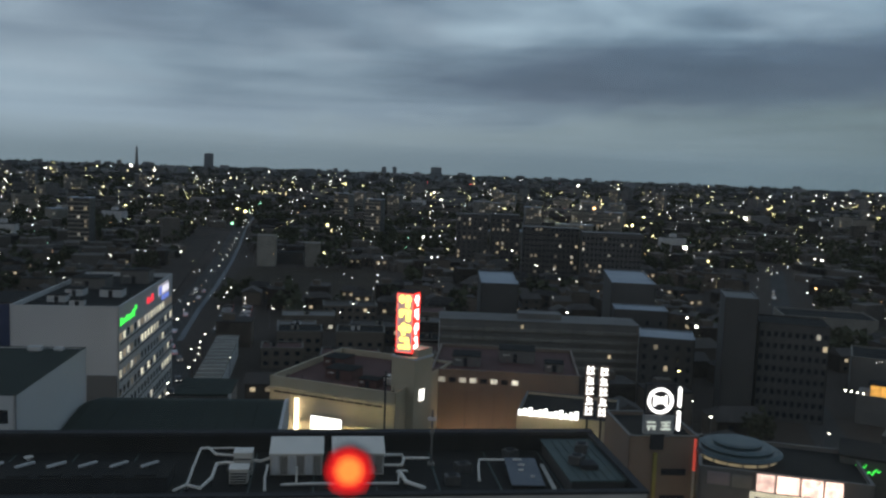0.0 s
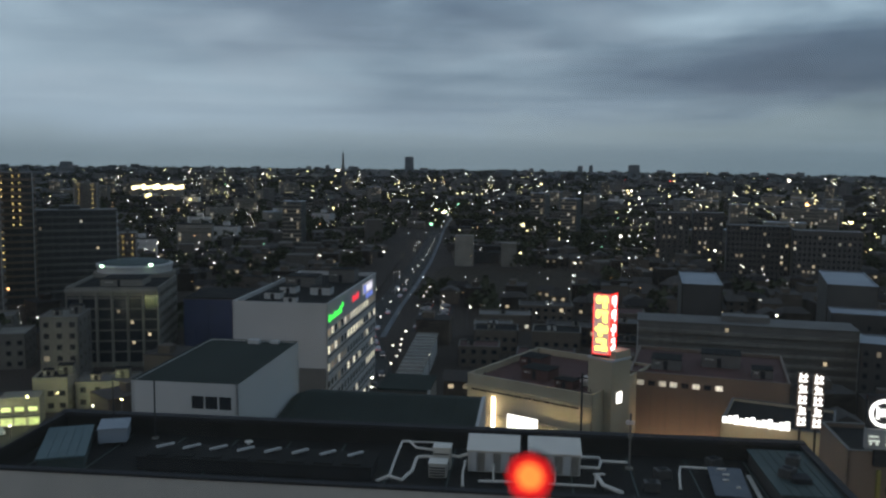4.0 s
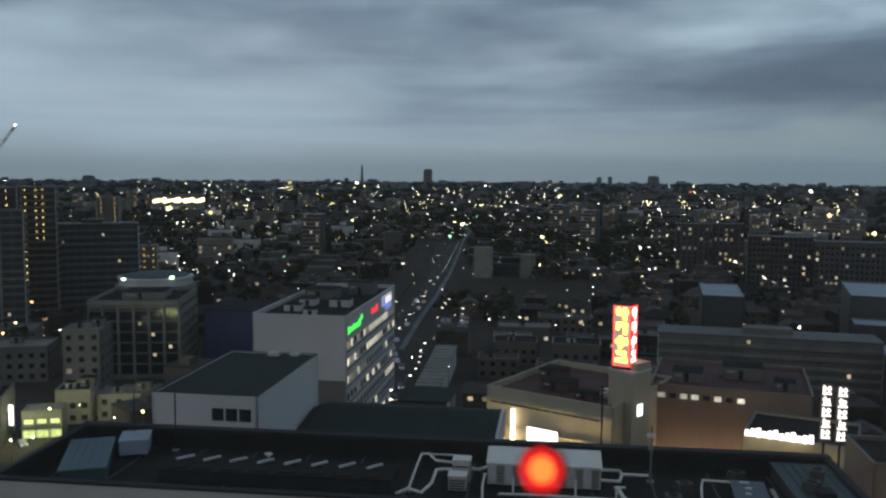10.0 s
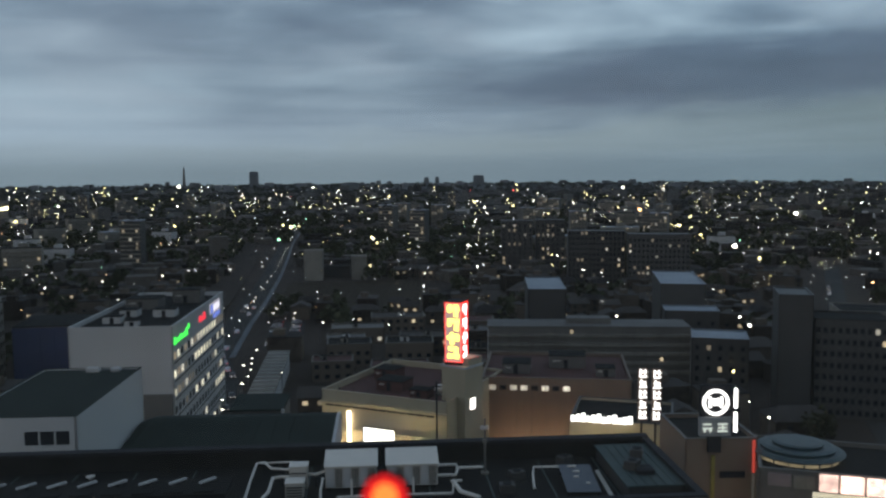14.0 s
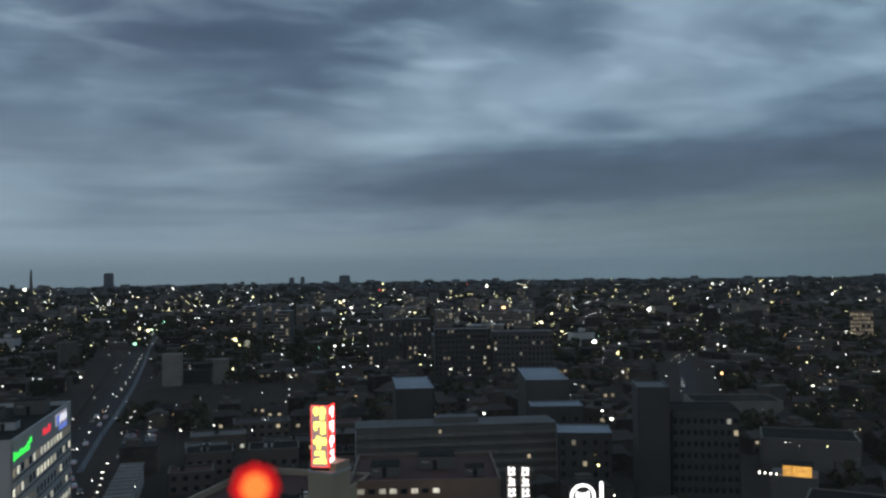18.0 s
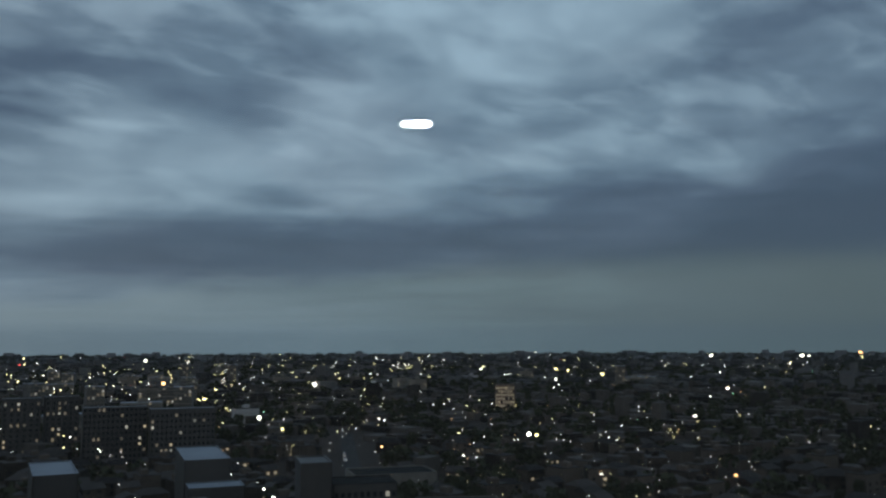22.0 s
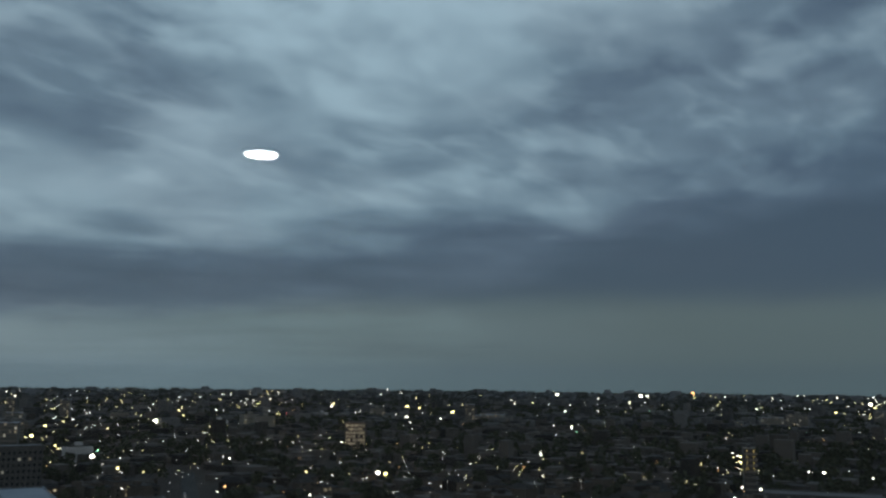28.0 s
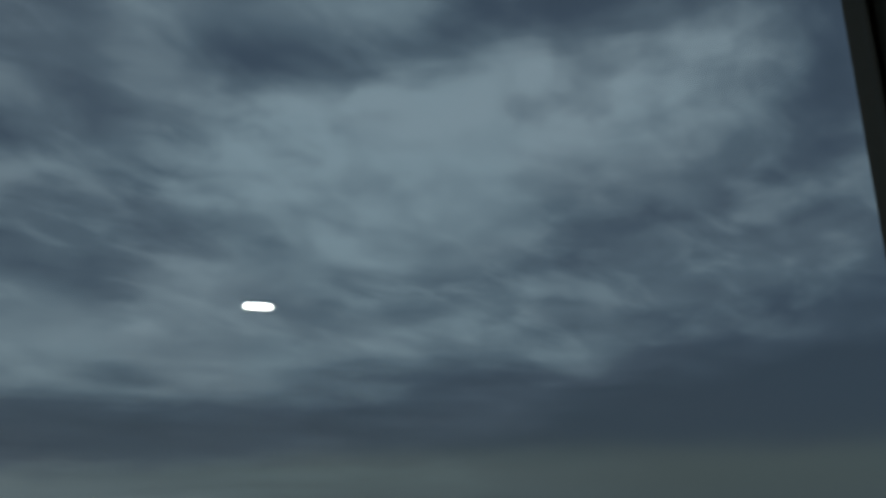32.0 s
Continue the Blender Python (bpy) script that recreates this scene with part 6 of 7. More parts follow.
for k in range(5000):
    if placed >= 380:
        break
    a, d_ = (rng.uniform(-49, 69), math.sqrt(rng.uniform(150 ** 2, 560 ** 2))) if k % 5 < 3 else (rng.uniform(-20, 20), math.sqrt(rng.uniform(185 ** 2, 430 ** 2)))
    x, y = spot(a, d_)
    if not is_free(x, y, 6.5):
        continue
    j = rng.randrange(6)
    m = pose(x, y, 0, 0, 0, rng.choice((7, 97, 187, -30, 12)) + rng.uniform(-4, 4))
    if j in first:
        copy_thing(PROTO[j], m)
    else:
        first.add(j)
        PROTO[j].matrix_basis = m
    TAKEN.append((x, y, 6.2))
    placed += 1

# ---- mid-rise blocks ----
def block_proto(kind, w, d, floors, wall):
    t = thing("mid_rise_block", pose(0, 0, -500), "mid-rise concrete apartment block with balcony bands", "building", "mid-rise blocks")
    h = floors * 3.0
    part("body", box(-w / 2, -d / 2, 0, w / 2, d / 2, h), wall, t)
    for k in range(1, floors):
        part("balcony_band", box(-w / 2 - 0.1, -d / 2 - 1.0, k * 3.0, w / 2 + 0.1, -d / 2 - 0.004, k * 3.0 + 1.0), CONCRETE if kind % 2 else wall, t)
    rng = random.Random(kind + 40)
    n = int(w / 4)
    for k in range(floors):
        for j in range(n):
            if rng.random() < 0.13:
                part("window", pane_mesh(1.5, 1.7, rng.choice((LIT_WARM, LIT_WHITE, LIT_DIM))), None, t, at=pose(-w / 2 + (j + 0.5) * w / n, -d / 2 - 0.12, k * 3.0 + 1.05))
    part("roof", box(-w / 2 - 0.2, -d / 2 - 0.2, h + 0.004, w / 2 + 0.2, d / 2 + 0.2, h + 0.5), rng.choice((ROOFPALE, ROOFDECK, GREY)), t)
    part("roof_house", box(-w * 0.1, -d * 0.2, h + 0.504, w * 0.15, d * 0.25, h + 3.0), wall, t)
    return t


BLOCKS = [block_proto(k, w, d, f, m) for k, (w, d, f, m) in enumerate(((24, 11, 6, CONCRETE), (16, 12, 9, GREY), (34, 11, 5, CONCRETE), (14, 14, 11, DARKTILE), (20, 10, 4, OFFWHITE), (28, 12, 8, GREY)))]
first = set()
placed = 0
for k in range(4000):
    if placed >= 75:
        break
    a, d_ = rng.uniform(-50, 70), math.sqrt(rng.uniform(300 ** 2, 1500 ** 2))
    x, y = spot(a, d_)
    r = 17
    if not is_free(x, y, r) or (-20 < a < -5 and d_ < 700) or (a > 18 and (d_ < 900 or k % 4)):
        continue
    j = rng.randrange(6)
    if d_ < 480 and j in (1, 3, 5):
        j = 4
    m = pose(x, y, 0, 0, 0, -a + rng.uniform(-35, 35))
    if j in first:
        copy_thing(BLOCKS[j], m)
    else:
        first.add(j)
        BLOCKS[j].matrix_basis = m
    TAKEN.append((x, y, r))
    placed += 1

# ---- far city as one sheet of small buildings ----
def far_boxes(n, d0, d1, hmin, hmax, size, name, label, seed, tall=0.06, material=FARCITY):
    g = np.random.default_rng(seed)
    az_ = np.radians(g.uniform(-58, 76, n))
    ds = np.sqrt(g.uniform(d0 ** 2, d1 ** 2, n))
    w_ = g.uniform(*size, n) * 0.5
    d_ = g.uniform(*size, n) * 0.5
    h_ = hmin + (hmax - hmin) * g.random(n) ** 2.2
    h_ = np.where(g.random(n) < tall, h_ * 2.4, h_)
    rot = g.uniform(0, math.pi / 2, n) * 0.3 + 0.12
    cx_, cy_ = ds * np.sin(az_), ds * np.cos(az_)
    if d0 < 700:
        keep = np.array([is_free(x, y, 7) for x, y in zip(cx_, cy_)])
        az_, ds, w_, d_, h_, rot, cx_, cy_ = (q[keep] for q in (az_, ds, w_, d_, h_, rot, cx_, cy_))
        n = len(cx_)
    c, s = np.cos(rot), np.sin(rot)
    vs = []
    for sx, sy, top in ((-1, -1, 0), (1, -1, 0), (1, 1, 0), (-1, 1, 0), (-1, -1, 1), (1, -1, 1), (1, 1, 1), (-1, 1, 1)):
        lx, ly = sx * w_, sy * d_
        vs.append(np.stack([cx_ + c * lx - s * ly, cy_ + s * lx + c * ly, h_ * top], 1))
    verts = np.stack(vs, 1).reshape(-1, 3)
    base = np.arange(n)[:, None, None] * 8
    faces = (base + np.array([[4, 5, 6, 7], [0, 1, 5, 4], [1, 2, 6, 5], [2, 3, 7, 6], [3, 0, 4, 7]])[None]).reshape(-1, 4)
    me = bpy.data.meshes.new(name)
    me.from_pydata(verts.tolist(), [], faces.tolist())
    me.materials.append(material)
    ob = new(name, me)
    return tagged(ob, label, "buildings", kind="stuff")


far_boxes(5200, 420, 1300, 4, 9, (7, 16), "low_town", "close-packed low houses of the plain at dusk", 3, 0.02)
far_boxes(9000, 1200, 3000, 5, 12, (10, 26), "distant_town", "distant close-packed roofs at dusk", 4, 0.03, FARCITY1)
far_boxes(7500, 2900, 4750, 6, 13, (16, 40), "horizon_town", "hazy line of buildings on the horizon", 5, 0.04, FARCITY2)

# tree clumps between the roofs
def far_woods(n, d0, d1, seed, hmin, hmax):
    g = np.random.default_rng(seed)
    n_c = n // 7
    ca, cd = g.uniform(-56, 74, n_c), np.sqrt(g.uniform(d0 ** 2, d1 ** 2, n_c))
    idx = g.integers(0, n_c, n)
    spread = 6 + cd[idx] * 0.016
    cx_ = cd[idx] * np.sin(np.radians(ca[idx])) + g.normal(0, 1, n) * spread
    cy_ = cd[idx] * np.cos(np.radians(ca[idx])) + g.normal(0, 1, n) * spread
    if d0 < 700:
        keep = np.array([is_free(x, y, 3) for x, y in zip(cx_, cy_)])
        cx_, cy_ = cx_[keep], cy_[keep]
        n = len(cx_)
    h_ = g.uniform(hmin, hmax, n)
    m_ = 26
    uu, vv = g.uniform(0, math.tau, (n, m_)), g.uniform(-0.9, 1, (n, m_))
    rr = h_[:, None] * 0.42 * (0.6 + 0.45 * g.random((n, m_)))
    lx_, ly_, lz_ = rr * np.sqrt(1 - vv ** 2) * np.cos(uu), rr * np.sqrt(1 - vv ** 2) * np.sin(uu), h_[:, None] * 0.6 + rr * vv
    c = np.stack([cx_[:, None] + lx_, cy_[:, None] + ly_, lz_], -1).reshape(-1, 3)
    s_ = (np.repeat(h_, m_) * g.uniform(0.10, 0.2, n * m_))[:, None]
    d1_ = g.normal(0, 1, (n * m_, 3))
    d1_ /= np.linalg.norm(d1_, axis=1)[:, None]
    d2_ = np.cross(d1_, g.normal(0, 1, (n * m_, 3)))
    d2_ /= np.linalg.norm(d2_, axis=1)[:, None]
    verts = np.stack([c + d1_ * s_, c + d2_ * s_, c - d1_ * s_, c - d2_ * s_], 1).reshape(-1, 3)
    me = bpy.data.meshes.new("far_trees")
    me.from_pydata(verts.tolist(), [], np.arange(len(verts)).reshape(-1, 4).tolist())
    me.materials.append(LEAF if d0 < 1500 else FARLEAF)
    return tagged(new("far_trees", me), "dark clumps of trees between the roofs", "trees", kind="stuff")


far_woods(2600, 260, 900, 31, 6, 12)
far_woods(4200, 800, 2200, 32, 8, 14)
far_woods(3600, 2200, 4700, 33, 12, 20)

# landmarks on the horizon
for az_c, el_top, wdeg, dist, lab in ((-15.7, 0.20, 0.58, 4100, "dark slab tower on the horizon"), (-1.0, -0.15, 0.72, 3600, "broad dark tower on the horizon"),
                                      (-4.45, -0.25, 0.32, 4200, "slim tower on the horizon"), (-3.75, -0.22, 0.26, 4200, "slim tower on the horizon"),
                                      (-9.3, -0.55, 0.8, 3000, "flat dark block near the horizon"), (-37.0, -0.35, 0.7, 4300, "hazy tower on the horizon")):
    x, y = spot(az_c, dist)
    top = EYE + dist * math.tan(radians(el_top))
    w = dist * radians(wdeg)
    t = thing("distant_tower", pose(x, y, 0, 0, 0, -az_c), lab, "tower")
    part("shaft", box(-w / 2, -w / 3, 0, w / 2, w / 3, top * 0.96), HAZY, t)
    part("crown", box(-w * 0.36, -w / 4, top * 0.96, w * 0.36, w / 4, top), HAZY, t)
x, y = spot(-20.05, 4300)
t = thing("broadcast_tower", pose(x, y, 0), "very tall thin broadcast tower faint on the horizon", "tower")
part("shaft", lathe([(9, 0), (5, 70), (3.4, 95)], 10), GREY, t)
part("deck", lathe([(3, 84), (6, 86), (6, 88), (3, 90)], 10), GREY, t)
part("spire", lathe([(1.6, 95), (0.5, 112)], 8), GREY, t)

# ---- trees ----
def tree_mesh(seed, h):
    rg = random.Random(seed)
    bm = bmesh.new()
    for k in range(260):
        u, v_ = rg.uniform(0, math.tau), rg.uniform(-1, 1)
        r = (0.35 + 0.65 * rg.random() ** 0.5) * h * 0.3 * (1 + 0.25 * math.sin(3 * u + seed))
        c = Vector((r * math.sqrt(1 - v_ * v_) * math.cos(u), r * math.sqrt(1 - v_ * v_) * math.sin(u), h * 0.66 + r * v_ * 1.05))
        s = rg.uniform(0.25, 0.6) * h / 8
        n1 = Vector((rg.gauss(0, 1), rg.gauss(0, 1), rg.gauss(0, 1))).normalized()
        n2 = n1.cross(Vector((rg.gauss(0, 1), rg.gauss(0, 1), 1))).normalized()
        n3 = n1.cross(n2)
        q = [bm.verts.new(c + s * p) for p in (n2, n3, -n2, -n3)]
        bm.faces.new(q)
        q2 = [bm.verts.new(c + s * p) for p in (n1, n2 * 0.8, -n1)]
        bm.faces.new(q2)
    crown = mesh_of("crown", bm, LEAF)
    bm = tube([(0, 0, 0), (0.1, 0.05, h * 0.25), (0, 0.1, h * 0.55), (0.1, 0, h * 0.8)], h * 0.022, 6)
    for k in range(4):
        tb = tube([(0, 0.05, h * (0.3 + 0.08 * k)), (h * 0.12 * math.cos(k * 1.7), h * 0.12 * math.sin(k * 1.7), h * (0.5 + 0.07 * k))], h * 0.01, 5)
        me_ = bpy.data.meshes.new("x")
        tb.to_mesh(me_)
        bm.from_mesh(me_)
        tb.free()
        bpy.data.meshes.remove(me_)
    return crown, mesh_of("trunk", bm, BARK)


TREES = [tree_mesh(s, h) for s, h in ((1, 9), (2, 11), (3, 8), (4, 13))]
TREE_AREAS = ((-14, 420, 60, 26), (36, 300, 55, 22), (46, 300, 70, 26), (52, 470, 80, 24), (30, 470, 60, 16), (14, 560, 70, 18), (-24, 480, 60, 20), (20, 200, 22, 12), (8, 330, 24, 12))
for a, d_, spread, count in TREE_AREAS:
    ox, oy = spot(a, d_)
    for k in range(count):
        x, y = ox + rng.gauss(0, spread * 0.5), oy + rng.gauss(0, spread * 0.5)
        if not is_free(x, y, 2.5):
            continue
        cr, tk = TREES[rng.randrange(4)]
        t = thing("tree", pose(x, y, 0, 0, 0, rng.uniform(0, 360)), "dark leafy tree among buildings at dusk", "tree", "town trees")
        part("crown", cr, None, t)
        part("trunk", tk, None, t)

# ---- street lamps, cars ----
lamp0 = thing("street_lamp", pose(0, 0, -500), "street lamp with a curved arm and glowing white head", "lamp", "street lamps")
part("pole", tube([(0, 0, 0), (0, 0, 6.6), (0.3, 0, 7.4), (1.3, 0, 7.7)], 0.09, 6), GREY, lamp0)
part("head", box(1.05, -0.2, 7.6, 1.6, 0.2, 7.78, 0.04), STREET, lamp0, "glowing lamp head")
part("base", lathe([(0.22, 0), (0.22, 0.4), (0.12, 0.6)], 8), GREY, lamp0)
spots = []
for line, off, step in ((AVENUE, 6.2, 90), (AVENUE, -6.2, 26), (LEFT_STREET, 6.4, 30), (RIGHT_STREET, 5.6, 85)):
    for a, b in zip(line, line[1:]):
        n = max(1, int(math.dist(a, b) / step))
        d_ = Vector((b[0] - a[0], b[1] - a[1])).normalized()
        for k in range(n):
            spots.append((a[0] + (b[0] - a[0]) * k / n - d_.y * off, a[1] + (b[1] - a[1]) * k / n + d_.x * off, math.degrees(math.atan2(d_.y, d_.x)) + (-90 if off > 0 else 90)))
for k in range(120):
    x, y = spot(rng.uniform(-48, 68), math.sqrt(rng.uniform(170 ** 2, 680 ** 2)))
    if all((x - q[0]) ** 2 + (y - q[1]) ** 2 > (q[2] - 2) ** 2 for q in TAKEN if q[2] > 6.3):
        spots.append((x, y, rng.uniform(0, 360)))
spots += [(-77, 262, 0), (-75, 254, 0), (-73, 246, 0), (-71.5, 238, 0), (-70.5, 229, 0), (-64, 201, 90), (-79, 274, 0), (-78, 322, 0), (-81, 336, 0), (-84, 350, 0), (-92, 362, 180), (-90, 349, 180), (-86, 326, 180), (-94, 376, 180)]
lamp0.matrix_basis = pose(spots[0][0], spots[0][1], 0, 0, 0, spots[0][2])
for x, y, r in spots[1:]:
    copy_thing(lamp0, pose(x, y, 0, 0, 0, r))

car0 = thing("car", pose(0, 0, -500), "parked car at dusk on an asphalt street", "car", "street cars")
bm = bmesh.new()
prof = [(-2.1, 0.35), (-2.15, 0.8), (-1.9, 0.95), (-1.2, 1.0), (-0.7, 1.45), (0.8, 1.47), (1.5, 1.05), (2.1, 0.95), (2.15, 0.4)]
sec = [[bm.verts.new((x, y * (0.88 if z > 1.1 else 1), z)) for x, z in prof] for y in (-0.85, 0.85)]
for i in range(len(prof)):
    j = (i + 1) % len(prof)
    bm.faces.new((sec[0][i], sec[0][j], sec[1][j], sec[1][i]))
bm.faces.new(sec[0]), bm.faces.new(sec[1][::-1])
bmesh.ops.recalc_face_normals(bm, faces=bm.faces[:])
part("body", bm, CARPAINT, car0)
part("side_windows", boxes([(-0.75, -0.80, 1.05, 1.0, -0.77, 1.38), (-0.75, 0.77, 1.05, 1.0, 0.80, 1.38)]), GLASSDARK, car0)
for x in (-1.35, 1.3):
    for y in (-0.86, 0.68):
        part("wheel", tube([(x, y, 0.33), (x, y + 0.18, 0.33)], 0.33, 12), RUBBER, car0)
HEADLIGHT = glow("headlight_dim", (1.0, 0.95, 0.85), 1.2, 0.6)
part("headlight", box(-2.2, -0.75, 0.6, -2.1, -0.4, 0.78), HEADLIGHT, car0)
part("headlight", box(-2.2, 0.4, 0.6, -2.1, 0.75, 0.78), HEADLIGHT, car0)
TAIL = glow("tail_light_dim", (1.0, 0.08, 0.05), 0.5, 0.5)
part("tail_light", box(2.1, -0.75, 0.7, 2.2, -0.45, 0.86), TAIL, car0)
part("tail_light", box(2.1, 0.45, 0.7, 2.2, 0.75, 0.86), TAIL, car0)
cars = []
for line in (AVENUE, LEFT_STREET, RIGHT_STREET):
    for a, b in zip(line[:5], line[1:5]):
        d_ = Vector((b[0] - a[0], b[1] - a[1])).normalized()
        for k in range(4):
            f = rng.random()
            o = rng.choice((-3.2, 3.2)) if line is not AVENUE else rng.choice((-2.2, 2.2))
            x, y = a[0] + (b[0] - a[0]) * f - d_.y * o, a[1] + (b[1] - a[1]) * f + d_.x * o
            if all(math.dist((x, y), c[:2]) > 6.5 for c in cars):
                cars.append((x, y, math.degrees(math.atan2(d_.y, d_.x)) + (0 if o > 0 else 180)))
cars += [(-76.5, 243, 112), (-84, 268, 112), (-68, 214, 15), (-54, 246, 98), (-52, 236, 98)]
cars += [(-85 + sx - 0.19 * k * 4.2, 343 + k * 4.2, 11) for sx in (-4.4, 3.6) for k in (-6, -5, -3, -2, 0, 1, 3, 4, 6)]
car0.matrix_basis = pose(cars[0][0], cars[0][1], 0.12, 0, 0, cars[0][2])
for x, y, r in cars[1:]:
    copy_thing(car0, pose(x, y, 0.12, 0, 0, r))

# ---- floodlights and bright places, by azimuth, angle below the horizon and size ----
def flood(colour, az_, el_, size):
    top = 9.0 if el_ < -1.2 else 14.0
    dist = min((EYE - top) / math.tan(radians(-el_)), 4500.0)
    if dist >= 4500.0:
        top = EYE + dist * math.tan(radians(el_))
    x, y = spot(az_, dist)
    s = size * dist / 1524.0 * 0.78
    nm = {"w": "white", "y": "yellow", "g": "green", "o": "orange", "r": "red"}[colour]
    t = thing("floodlight", pose(x, y, 0, 0, 0, -az_), nm + " floodlight on a pole in the city", "lamp", "floodlights")
    part("pole", tube([(0, 0, 0), (0, 0, top - s * 0.5)], max(0.1, s * 0.08), 5), GREY, t)
    part("head", box(-s * 0.62, -s * 0.25, top - s * 0.5, s * 0.62, s * 0.25, top + s * 0.5, s * 0.2), LAMP[colour], t)


NORTH = (("w", -3.0, -2.25, 5), ("w", -0.6, -2.29, 3), ("w", 2.7, -2.76, 3), ("w", 1.7, -2.84, 2), ("y", -9.8, -1.65, 3), ("w", -20.4, -0.75, 5), ("w", -20.5, -1.98, 3), ("y", -20.7, -3.29, 6),
         ("g", -14.2, -4.26, 4), ("y", -13.4, -3.45, 4), ("y", -13.9, -3.30, 3), ("y", -8.1, -4.20, 4), ("y", -7.8, -4.57, 3), ("w", -1.7, -4.79, 3), ("w", -1.1, -6.18, 2), ("w", 5.2, -2.00, 3), ("w", 8.4, -1.01, 4),
         ("w", 8.9, -1.48, 3), ("r", -2.0, -1.58, 5), ("r", 1.3, -1.21, 4), ("w", -11.9, -0.86, 2), ("w", -9.3, -0.64, 3))
WEST = (("y", -32.9, -2.31, 9), ("y", -32.3, -2.46, 9), ("y", -31.9, -2.30, 7), ("y", -30.9, -2.66, 5), ("y", -29.8, -2.69, 4), ("y", -28.1, -2.58, 4), ("g", -45.5, -7.77, 9), ("g", -44.95, -8.0, 7),
        ("y", -39.6, -14.39, 4), ("y", -37.9, -14.33, 3), ("w", -35.9, -15.29, 3), ("y", -34.2, -15.06, 4), ("y", -44.1, -16.95, 4), ("w", -42.7, -14.32, 3), ("w", -41.8, -15.98, 3), ("w", -40.6, -15.97, 3),
        ("o", -40.4, -7.95, 4), ("w", -27.4, -1.83, 4), ("w", -43.6, -9.93, 3), ("o", -42.0, -9.71, 3), ("y", -41.3, -9.14, 3), ("w", -18.1, -14.4, 3))
EAST = (("y", 10.7, -2.79, 6), ("y", 11.4, -3.14, 5), ("y", 12.0, -3.45, 4), ("o", 9.5, -2.44, 5), ("y", 12.3, -1.99, 4), ("w", 15.4, -4.70, 6), ("y", 16.9, -5.45, 4), ("w", 18.9, -2.65, 6), ("y", 20.5, -2.35, 7),
        ("w", 10.9, -1.14, 3), ("w", 8.1, -9.37, 3), ("w", 16.4, -9.67, 5), ("y", 15.5, -12.57, 4), ("w", 17.7, -15.22, 4), ("w", 15.8, -9.15, 3), ("o", 23.3, -6.67, 3), ("w", 24.2, -6.75, 3), ("w", 32.9, -5.90, 6),
        ("y", 33.4, -5.97, 6), ("w", 28.6, -7.25, 3), ("w", 23.1, -4.87, 2), ("w", 23.5, -4.95, 2))
FAR_EAST = (("w", 34.7, -2.36, 4), ("w", 34.0, -2.29, 4), ("y", 34.7, -1.72, 6), ("y", 35.5, -1.79, 3), ("y", 37.7, -2.03, 4), ("y", 38.6, -1.87, 4), ("w", 49.8, -0.83, 5), ("w", 50.2, -0.86, 4), ("g", 50.3, -1.86, 5),
            ("o", 53.0, -0.66, 7), ("w", 44.5, -0.82, 4), ("y", 55.7, -4.79, 3), ("w", 59.6, -5.15, 3), ("w", 33.4, -0.62, 3), ("w", 29.8, -1.68, 3), ("o", 45.7, -8.14, 5), ("y", 39.2, -10.0, 5), ("o", 40.4, -10.49, 4))
EAST_END = (("w", 51.2, -10.25, 3), ("w", 41.7, -10.86, 4), ("w", 37.5, -8.33, 3), ("w", 40.4, -4.79, 3), ("w", 43.4, -4.58, 3), ("w", 45.4, -2.88, 3), ("y", 63.6, -1.60, 5), ("w", 63.1, -1.12, 4), ("y", 56.2, -4.28, 3),
            ("y", 55.7, -4.45, 3), ("w", 60.4, -5.19, 3), ("w", 61.3, -0.79, 3), ("w", 55.74, -6.24, 3), ("w", 55.28, -6.92, 4), ("w", 56.78, -6.32, 3))
for group_ in (NORTH, WEST, EAST, FAR_EAST, EAST_END):
    for q in group_:
        flood(*q)
x, y, w = facing(30.75, 32.0, 800, -30)
t = building("lit_apartments", "apartment block with warm gallery lights", x, y, -30, w, 12, 27.0, BROWN, GREY, front=(8, 8, 1.4, 1.8, 0.7, 3.2), lit=0.8, far=True, lights=(LIT_WARM, LIT_DIM))

# the countless small lights of the plain
def far_lights(n, seed, colour, d0, d1, lo, hi, az0=-55, az1=74):
    g = np.random.default_rng(seed)
    knots = g.uniform(az0, az1, max(2, n // 6))
    az_ = np.radians(np.where(g.random(n) < 0.55, knots[g.integers(0, len(knots), n)] + g.normal(0, 0.5, n), g.uniform(az0, az1, n)))
    inv = g.uniform(1 / d1, 1 / d0, n)
    ds = 1 / inv
    s = ds / 1524.0 * g.uniform(lo, hi, n) * np.where(g.random(n) < 0.12, 1.6, 1.0)
    hh = g.uniform(5, 13, n)
    vs, base = [], np.arange(n)[:, None, None] * 6
    cx_, cy_ = ds * np.sin(az_), ds * np.cos(az_)
    for ox, oy, oz in ((1, 0, 0), (0, 1, 0), (-1, 0, 0), (0, -1, 0), (0, 0, 1), (0, 0, -1)):
        vs.append(np.stack([cx_ + ox * s, cy_ + oy * s, hh + oz * s * 0.8], 1))
    faces = (base + np.array([[0, 1, 4], [1, 2, 4], [2, 3, 4], [3, 0, 4], [1, 0, 5], [2, 1, 5], [3, 2, 5], [0, 3, 5]])[None]).reshape(-1, 3)
    me = bpy.data.meshes.new("city_lights")
    me.from_pydata(np.stack(vs, 1).reshape(-1, 3).tolist(), [], faces.tolist())
    me.materials.append(LAMP[colour])
    tagged(new("city_lights", me), "countless small lamps and lit windows of the plain", "lights", kind="stuff")


far_lights(270, 21, "w", 480, 4500, 0.4, 1.0)
